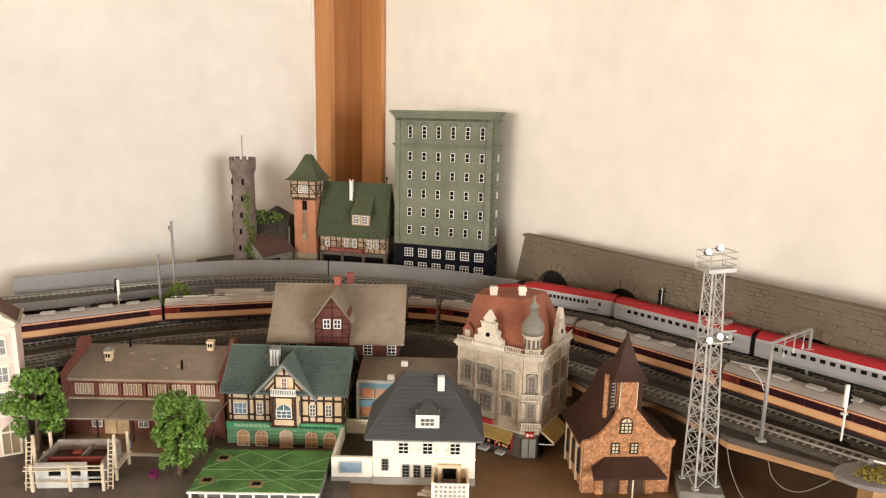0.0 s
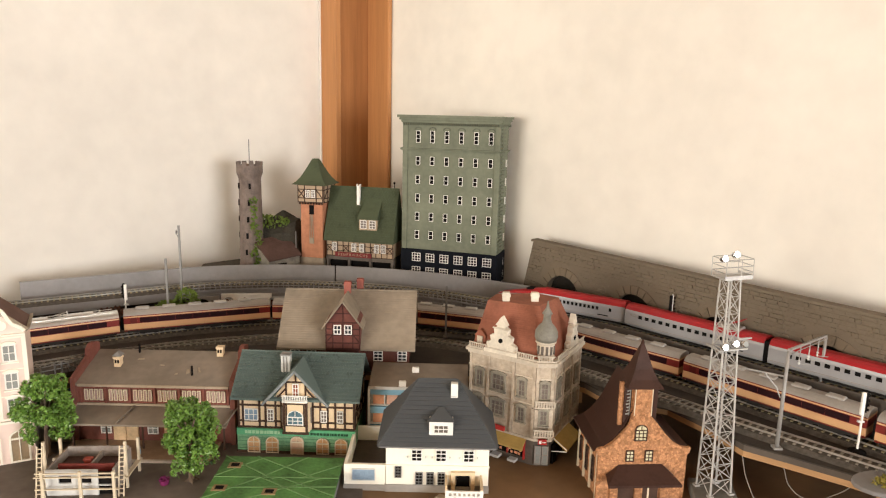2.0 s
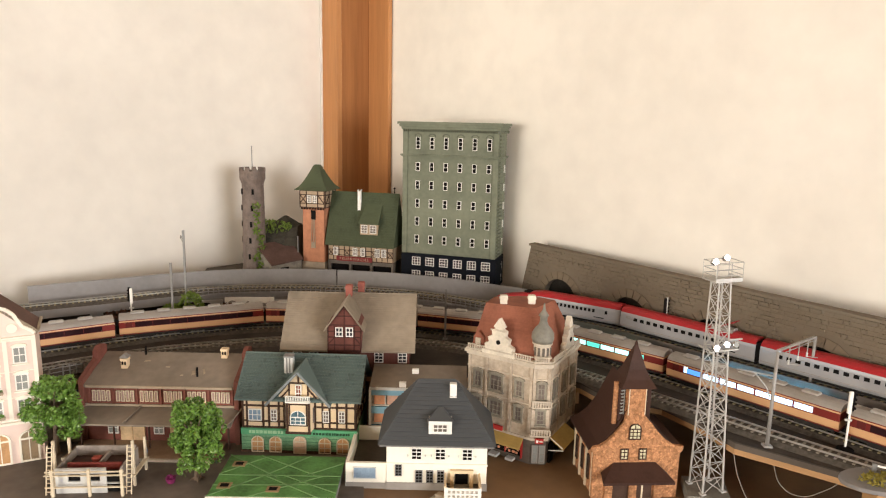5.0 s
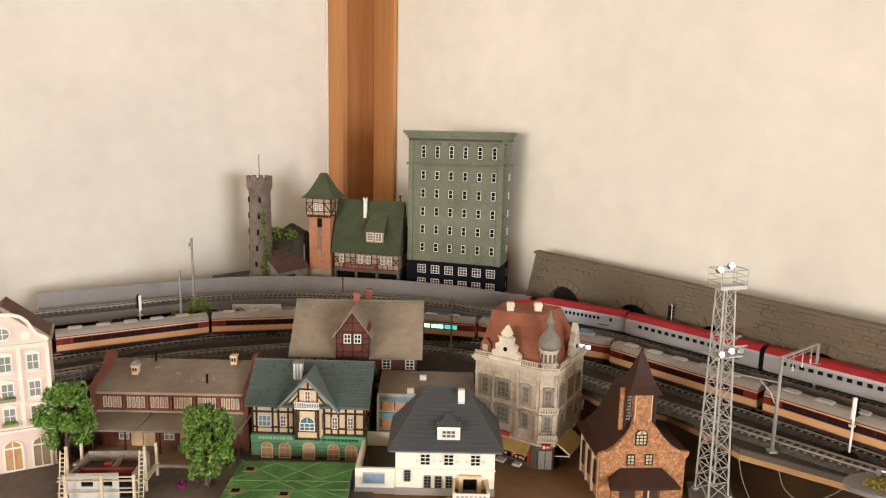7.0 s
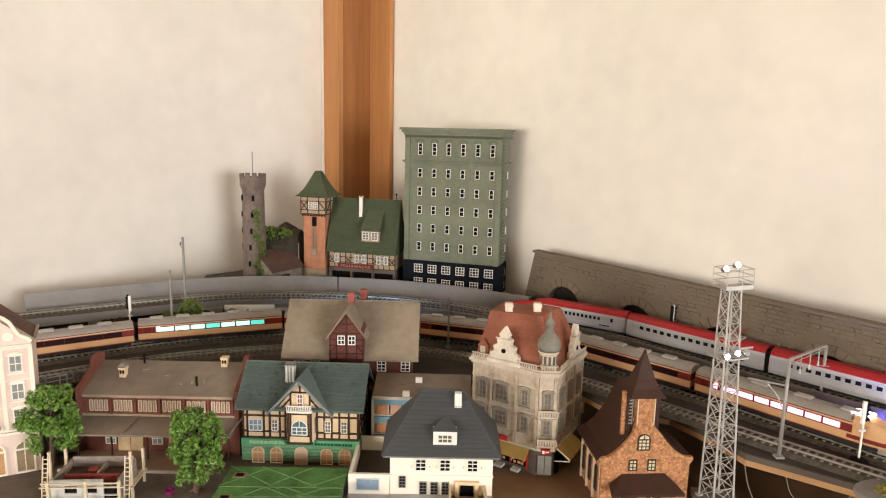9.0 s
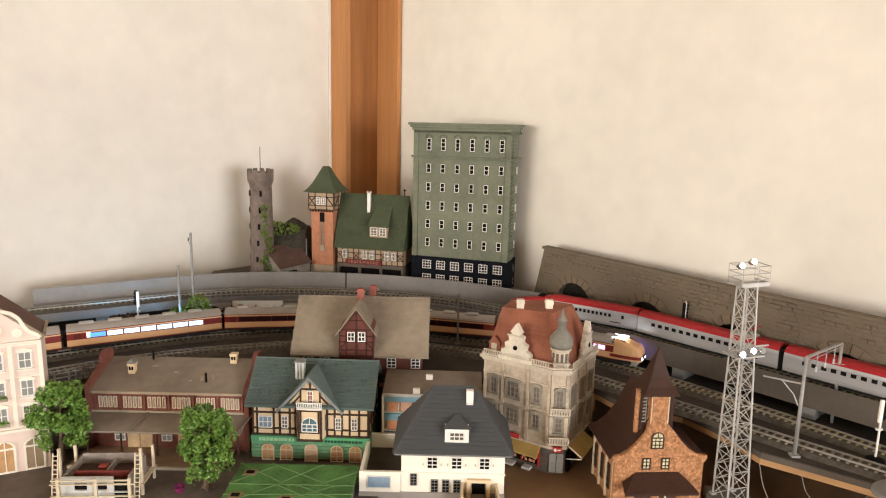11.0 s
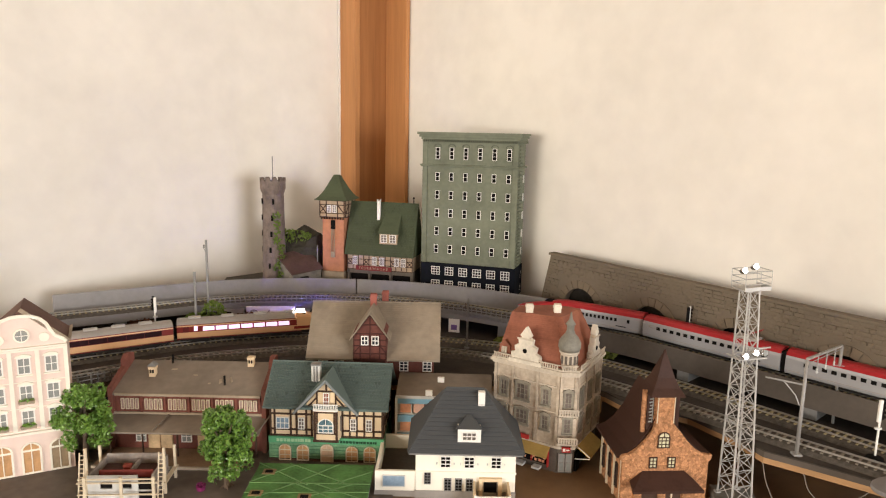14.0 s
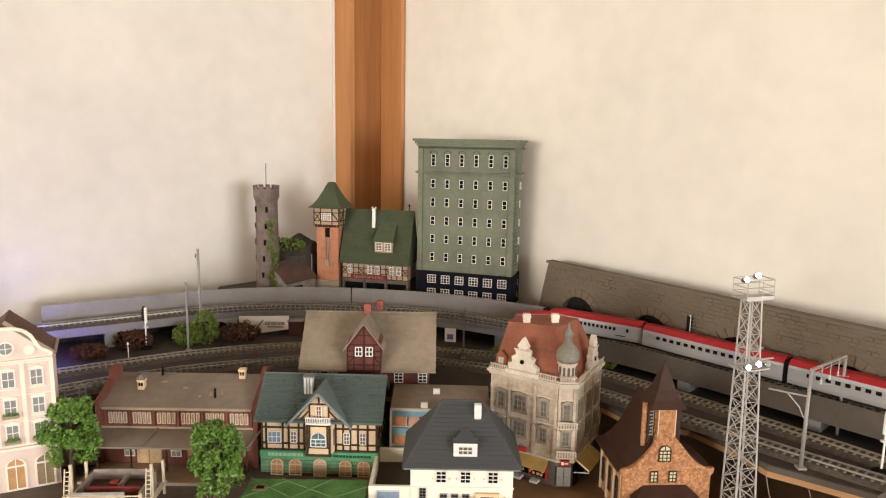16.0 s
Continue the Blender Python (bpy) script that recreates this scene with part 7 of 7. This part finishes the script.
# round island with plants and a striped barrier
isl = thing("grass_island", "rounded grey plate with yellow-green grass tufts", "plate", pp(0.582, 0.812, ZD))
part("support", M().box(-0.02, 0.02, -0.015, 0.015, -ZD, 0.0), PLYW, isl)
part("plate", M().prism([(0.062 * math.cos(6.283 * k / 20), 0.036 * math.sin(6.283 * k / 20)) for k in range(20)], 0, 0.006), CONC, isl, bevel=0.001)
part("tufts", clumps(260, (0.040, 0.022, 0.004), 0.0035, 21), mat("tuft", (0.28, 0.24, 0.05), 0.8, var=0.4, rand=0.6, col2=(0.06, 0.12, 0.03)), isl, at=pp(0, -0.004, 0.008))
bar = thing("level_barrier", "red and white striped level crossing barrier", "barrier", pp(0.578, 0.832, ZD + 0.006, 0, 0, -30))
for k in range(6):
    part("stripe", M().rod((0.026 * k, 0, 0.010), (0.026 * (k + 1), 0, 0.010), 0.0016), SIGNR if k % 2 else WHITE, bar)
part("stand", M().box(-0.004, 0.002, -0.003, 0.003, 0, 0.013), STEELD, bar)


def cable(pts, name="cable"):
    cu = bpy.data.curves.new(name, "CURVE")
    cu.dimensions, cu.bevel_depth, cu.bevel_resolution = "3D", 0.0007, 1
    sp = cu.splines.new("BEZIER")
    sp.bezier_points.add(len(pts) - 1)
    for bp, p in zip(sp.bezier_points, pts):
        bp.co = Vector(p) * K
        bp.handle_left_type = bp.handle_right_type = "AUTO"
    cu.materials.append(CABLE)
    return tagged(new(name, cu), "thin grey electric cable under the board edge", "cable")


cable([(0.43, 0.935, 0.085), (0.438, 0.925, 0.045), (0.455, 0.90, 0.012), (0.50, 0.865, 0.003), (0.56, 0.80, 0.003)])
cable([(0.475, 0.90, 0.083), (0.480, 0.885, 0.060), (0.50, 0.872, 0.050), (0.53, 0.855, 0.07), (0.545, 0.85, 0.085)])
cable([(0.42, 0.93, 0.004), (0.44, 0.90, 0.003), (0.435, 0.86, 0.003), (0.40, 0.82, 0.003)])

fig = tagged(part("figurine", M().lathe([(0.0018, 0), (0.0022, 0.005), (0.0012, 0.009), (0.0014, 0.011), (0.0006, 0.013)], 8), PANEB, at=pp(-0.515, 1.040, 0.0062)), "tiny blue plain plastic figurine", "figurine")
fig = tagged(part("figurine", M().lathe([(0.004, 0), (0.0042, 0.010), (0.002, 0.016), (0.0022, 0.019), (0.001, 0.022)], 8), LEAFD, at=pp(0.262, 0.885, 0.0)), "tiny olive plain plastic figurine", "figurine")
pot = thing("flower_tub", "small magenta flower tub on the street", "planter", pp(-0.440, 0.955, 0.003))
part("tub", M().lathe([(0.006, 0), (0.008, 0.008)], 10), MAGENTA, pot)
part("blossoms", clumps(40, (0.007, 0.007, 0.004), 0.0025, 31), MAGENTA, pot, at=pp(0, 0, 0.009))


# ---- trains ----
def shell(half, x0, x1, taper=None):
    """A closed strip of a car body: half profile (y, z) on both sides, from x0 to x1."""
    ring = [(y, z) for y, z in half] + [(-y, z) for y, z in half[::-1]]
    n = len(ring)
    xs = taper or [(x0, 1, 1), (x1, 1, 1)]
    m = M()
    for x, ky, kz in xs:
        m.v += [(x, y * ky, z if kz == 1 else 0.010 + (z - 0.010) * kz) for y, z in ring]
    for i in range(len(xs) - 1):
        m.f += [[i * n + j, i * n + (j + 1) % n, (i + 1) * n + (j + 1) % n, (i + 1) * n + j] for j in range(n)]
    m.f += [list(range(n))[::-1], [(len(xs) - 1) * n + j for j in range(n)]]
    return m


CARL = 0.288
PITCH = 0.300


def bogies(b, L, x0=0.0):
    part("underframe", M().box(x0 - L / 2 + 0.006, x0 + L / 2 - 0.006, -0.0185, 0.0185, 0.006, 0.0126), UNDER, b)
    for c in (x0 - L * 0.34, x0 + L * 0.34):
        g = part("bogie", M().box(c - 0.018, c + 0.018, -0.0165, 0.0165, 0.002, 0.007), UNDER, b)
        for k in (-0.011, 0.011):
            part("wheelset", M().rod((c + k, -0.0135, 0.0056), (c + k, 0.0135, 0.0056), 0.0056, n=14), UNDER, g)
    for c in (-0.03, 0.02, 0.05):
        part("equipment_box", M().box(x0 + c, x0 + c + 0.022, -0.018, 0.018, 0.003, 0.008), UNDER, b)


def express_car(lit, tail=False, label="cream and maroon express coach with grey roof", units=5, roof=GREYR):
    b = thing("express_coach", label, "train car", None, "cream and maroon express train")
    L = CARL
    hw = 0.0205
    if tail:
        e = L / 2 + 0.013
        tp = lambda: [(-L / 2, 1, 1), (e - 0.058, 1, 1), (e - 0.034, 0.98, 1), (e - 0.018, 0.92, 1), (e - 0.007, 0.80, 1), (e, 0.58, 1)]
    else:
        tp = lambda: None
    part("lower_side", shell([(hw - 0.001, 0.0125), (hw, 0.0145), (hw, 0.0250)], -L / 2, L / 2, tp()), TCREAM, b)
    part("window_band", shell([(hw, 0.0251), (hw, 0.0375)], -L / 2, L / 2, [(-L / 2, 1, 1), (L / 2 - 0.040, 1, 1)] if tail else None), TRED, b)
    part("upper_side", shell([(hw, 0.0376), (hw - 0.0006, 0.0412)], -L / 2, L / 2, [(-L / 2, 1, 1), (L / 2 - 0.040, 1, 1)] if tail else None), TCREAM, b)
    part("skirt_band", shell([(hw - 0.003, 0.0085), (hw - 0.0008, 0.0124)], -L / 2, L / 2, [(-L / 2, 1, 1), (L / 2 - 0.030, 1, 1)] if tail else None), TRED, b, "dark maroon skirt")
    for s in (-1, 1):
        part("roof_line", M().box(-L / 2, L / 2 - (0.042 if tail else 0), s * (hw - 0.0001) - 0.0004, s * (hw - 0.0001) + 0.0004, 0.0402, 0.0415), TRED, b, "thin red line under the roof")
    rf = [(hw - 0.0004, 0.0413), (hw - 0.0025, 0.0455), (hw - 0.0075, 0.0490), (hw - 0.014, 0.0508)]
    part("roof", shell(rf, -L / 2, L / 2, [(-L / 2, 1, 1), (L / 2 - 0.044, 1, 1)] if tail else None), roof, b)
    n = 7
    span = L - 0.075 if lit else L - 0.052
    glassm = {"teal": LIT_TEAL, "white": LIT_WHITE, "pink": LIT_PINK}.get(lit, TGLASS)
    for i in range(n):
        x = -L / 2 + (0.052 if tail else (0.040 if lit else 0.030)) + i * (span - (0.03 if tail else 0)) / n
        w = (span - (0.03 if tail else 0)) / n - (0.0032 if lit else 0.0007)
        for s in (-1, 1):
            p = M().box(x, x + w, s * (hw + 0.0004) - 0.0004, s * (hw + 0.0004) + 0.0004, 0.0272 if lit else 0.0265, 0.0358 if lit else 0.0364)
            part("window", p, LIT_WASH if lit == "white" and s > 0 else (LIT_SEA if lit == "teal" and i in (3, 6) else (LIT_SKY if lit == "white" and i == 0 else glassm)), b)
    if lit:
        for s in (-1, 1):
            part("door_window", M().box(-L / 2 + 0.034, -L / 2 + 0.041, s * hw - 0.0007, s * hw + 0.0007, 0.0275, 0.0375), glassm, b)
    for i in range(units):
        x = -L / 2 + 0.035 + i * (L - 0.085) / max(1, units - 1)
        part("roof_unit", M().box(x - 0.013, x + 0.013, -0.008, 0.008, 0.0500, 0.0540), ROOFUNIT, b, bevel=0.0015)
    for s in (-1, 1):
        part("door_line", M().box(-L / 2 + 0.012, -L / 2 + 0.024, s * (hw + 0.0002) - 0.0003, s * (hw + 0.0002) + 0.0003, 0.0256, 0.0370), TMAR, b)
    bogies(b, L)
    part("coupler", M().box(-L / 2 - 0.0065, -L / 2, -0.008, 0.008, 0.010, 0.036), BLACK, b)
    if tail:
        part("cab", shell([(hw, 0.0251), (hw, 0.0375), (hw - 0.0008, 0.0450), (hw - 0.006, 0.0515)], 0, 0, [(L / 2 - 0.0395, 1, 1), (L / 2 - 0.024, 0.985, 0.98), (L / 2 - 0.014, 0.95, 0.88), (L / 2 - 0.004, 0.91, 0.80), (L / 2 + 0.005, 0.80, 0.74), (L / 2 + 0.011, 0.66, 0.62), (L / 2 + 0.013, 0.52, 0.52)]), TCREAM, b, "rounded cream driver's cab", smooth=False)
        part("cab_stripe", shell([(hw + 0.0003, 0.0165), (hw + 0.0003, 0.0225)], 0, 0, [(L / 2 - 0.046, 1, 1), (L / 2 - 0.021, 0.985, 1), (L / 2 - 0.005, 0.925, 1), (L / 2 + 0.006, 0.81, 1), (L / 2 + 0.0132, 0.60, 1)]), TRED, b, "maroon nose stripe")
        part("windscreen", M().add([(L / 2 - 0.0145, -0.016, 0.0400), (L / 2 - 0.0145, 0.016, 0.0400), (L / 2 - 0.0215, 0.0155, 0.0500), (L / 2 - 0.0215, -0.0155, 0.0500), (L / 2 - 0.0205, -0.016, 0.0400), (L / 2 - 0.0205, 0.016, 0.0400), (L / 2 - 0.0275, 0.0155, 0.0500), (L / 2 - 0.0275, -0.0155, 0.0500)],
                                   [(0, 1, 2, 3), (4, 7, 6, 5), (0, 4, 5, 1), (1, 5, 6, 2), (2, 6, 7, 3), (3, 7, 4, 0)]), BLACK, b)
        part("nose_tip", M().box(L / 2 + 0.0128, L / 2 + 0.0142, -0.008, 0.008, 0.0145, 0.0250), UNDER, b)
        part("roof_light", M().box(L / 2 - 0.046, L / 2 - 0.020, -0.010, 0.012, 0.0512, 0.0530), LIT_HEAD, b, "bright cold white cab roof light")
        part("blue_lamp", M().box(L / 2 - 0.002, L / 2 + 0.0125, 0.0190, 0.0208, 0.024, 0.037), LIT_BLUE, b, "glowing blue-violet lamp")
        for s in (-1, 1):
            part("headlamp", M().rod((L / 2 + 0.010, s * 0.009, 0.0185), (L / 2 + 0.0145, s * 0.009, 0.0185), 0.0022, n=10), LIT_HEAD, b)
        part("skirt", M().box(L / 2 - 0.02, L / 2 + 0.004, -0.012, 0.012, 0.003, 0.0105), GREYR, b)
    return b


lits = {0: "pink", 3: "white", 4: "teal"}
names = {0: "cream and maroon driving coach with pink-lit windows", 3: "cream and maroon coach with cold white lit windows", 4: "cream and maroon coach with teal-lit windows"}


def roof_gear(b):
    """Bright metal ducts, rails and a folded current collector on a coach roof."""
    for x, ln, wd in ((-0.085, 0.050, 0.016), (0.0, 0.046, 0.018), (0.075, 0.052, 0.016)):
        part("roof_duct", M().box(x - ln / 2, x + ln / 2, -wd / 2, wd / 2, 0.0500, 0.0548), CHROMED, b, "bright metal roof duct", bevel=0.0018)
    for y in (-0.0125, 0.0125):
        part("roof_rail", M().rod((-0.135, y, 0.0525), (0.135, y, 0.0525), 0.0009), CHROMED, b)
    for x in (-0.045, 0.040):
        c = part("current_collector", M().rod((x - 0.016, -0.008, 0.053), (x + 0.016, -0.008, 0.058), 0.0008).rod((x - 0.016, 0.008, 0.053), (x + 0.016, 0.008, 0.058), 0.0008), CHROMED, b)
        part("contact_strip", M().rod((x + 0.016, -0.013, 0.0585), (x + 0.016, 0.013, 0.0585), 0.0011), CHROMED, c)
    for k in range(8):
        x = -0.125 + k * 0.034
        part("insulator", M().lathe([(0.0016, 0.050), (0.0022, 0.052), (0.0012, 0.054)], 8, (x, 0.0125, 0)), WHITE, b)


coaches = []
plain = None
for k in range(12):
    if k == 10:
        coaches.append(express_car("", label="cream and maroon coach with bright metal roof gear", units=0, roof=CHROMED))
        roof_gear(coaches[-1])
    elif k in lits:
        coaches.append(express_car(lits[k], k == 0, names[k], 5 if k else 4))
    elif plain is None:
        plain = express_car("")
        coaches.append(plain)
    else:
        coaches.append(copy_thing(plain, Matrix()))


def red_train():
    p0 = Vector((0.352, 1.308, 0))
    S = VI[1]
    i = min(range(len(S)), key=lambda j: (VI[0][j] - p0).length)
    s1 = S[i]
    L, hw = 0.268, 0.0195
    for k in range(4):
        nose = k == 0
        ln = 0.292 if nose else L
        c = s1 - ln / 2 - 0.003 if nose else s1 + 0.277 * (k - 0.5)
        a, _ = along(VI, c - 0.09)
        q, _ = along(VI, c + 0.09)
        ang = math.degrees(math.atan2(q.y - a.y, q.x - a.x))
        mid = (a + q) / 2
        b = thing("bullet_train_car", "silver and red streamlined train nose car" if nose else "silver train car with red roof", "train car", pp(mid.x, mid.y, 0.165, 0, 0, ang), "standing silver and red train")
        x0, x1 = -ln / 2, ln / 2
        tp = [(x0, 0.25, 0.22), (x0 + 0.012, 0.50, 0.36), (x0 + 0.035, 0.76, 0.52), (x0 + 0.065, 0.93, 0.70), (x0 + 0.090, 0.98, 0.88), (x0 + 0.115, 1, 1), (x1, 1, 1)] if nose else None
        part("body", shell([(hw - 0.002, 0.0055), (hw, 0.010), (hw, 0.0325), (hw - 0.0012, 0.0370)], x0, x1, tp), TSILVER, b, smooth=False)
        part("roof", shell([(hw - 0.0010, 0.0371), (hw - 0.0040, 0.0425), (hw - 0.010, 0.0458), (hw - 0.016, 0.0468)], x0, x1, tp), TROOFR, b)
        part("underframe", M().box(x0 + 0.01, x1 - 0.01, -0.014, 0.014, 0.0005, 0.0056), UNDER, b)
        part("stripe", M().box(x0 + (0.10 if nose else 0.002), x1 - 0.002, -hw - 0.0004, -hw + 0.001, 0.0112, 0.0122), GREYR, b)
        n = 13
        st = x0 + (0.125 if nose else 0.030)
        step = (x1 - 0.05 - st) / n
        for j in range(n):
            for s in (-1, 1):
                part("window", M().box(st + j * step, st + j * step + step * 0.55, s * (hw + 0.0002) - 0.0004, s * (hw + 0.0002) + 0.0004, 0.0238, 0.0302), BLACK, b, bevel=0.0)
        part("door_window", M().box(x1 - 0.032, x1 - 0.027, -hw - 0.0006, -hw + 0.0006, 0.0235, 0.0305), BLACK, b)
        part("vent_slot", M().box(x1 - 0.055, x1 - 0.033, -hw - 0.0006, -hw + 0.0006, 0.0135, 0.0152), BLACK, b)
        part("gangway", M().box(x1, x1 + 0.009, -hw + 0.003, hw - 0.003, 0.005, 0.041), BLACK, b)
        if k == 1:
            e = part("emblem", M().slab([(x0 + 0.022 + 0.010 * math.cos(6.28 * q2 / 12), 0.0285 + 0.0028 * math.sin(6.28 * q2 / 12)) for q2 in range(12)], -hw - 0.0006, -hw + 0.0006), GREYR, b)
            part("emblem_core", M().slab([(x0 + 0.023 + 0.0075 * math.cos(6.28 * q2 / 12), 0.0288 + 0.0016 * math.sin(6.28 * q2 / 12)) for q2 in range(12)], -hw - 0.0009, -hw + 0.0006), TSILVER, e)
            part("pantograph_cover", shell([(0.012, 0.044), (0.010, 0.0500), (0.004, 0.0515)], x1 - 0.085, x1 - 0.045), GREYR, b)
            pg = part("pantograph", M().rod((x1 - 0.07, -0.008, 0.051), (x1 - 0.045, -0.008, 0.064), 0.0009).rod((x1 - 0.07, 0.008, 0.051), (x1 - 0.045, 0.008, 0.064), 0.0009).rod((x1 - 0.045, -0.012, 0.064), (x1 - 0.045, 0.012, 0.064), 0.0009), TROOFR, b)
        if nose:
            part("windscreen", M().box(x0 + 0.070, x0 + 0.088, -0.011, 0.011, 0.0385, 0.0415), BLACK, b, bevel=0.001)
            part("nose_band", shell([(hw * 0.9, 0.0215), (hw * 0.9, 0.0245)], 0, 0, [(x0 + 0.03, 0.77, 0.60), (x0 + 0.06, 0.97, 0.8), (x0 + 0.10, 1.12, 1)]), TROOFR, b)


red_train()


# ---- movement: the express train runs to the left ----
def motions():
    gaps = [(0.0, 3.955), (1.5, 3.665), (2.5, 3.457), (3.5, 3.255), (4.0, 3.158), (6.5, 2.615), (7.0, 2.508), (8.0, 2.292), (9.0, 2.080), (11.5, 1.524), (12.5, 1.294), (14.0, 0.905), (14.5, 0.776), (15.0, 0.642), (16.0, 0.375)]
    ts, gs = [g[0] for g in gaps], [g[1] for g in gaps]
    for k, car in enumerate(coaches):
        rows = []
        for i in range(65):
            t = i * 0.25
            c = float(np.interp(t, ts, gs)) - k * PITCH + PITCH / 2
            a, _ = along(T1, c - 0.10)
            q, _ = along(T1, c + 0.10)
            mid = (a + q) / 2
            rows.append((t, pp(mid.x, mid.y, 0.115, 0, 0, math.degrees(math.atan2(q.y - a.y, q.x - a.x)))))
        walk(car, rows)


motions()
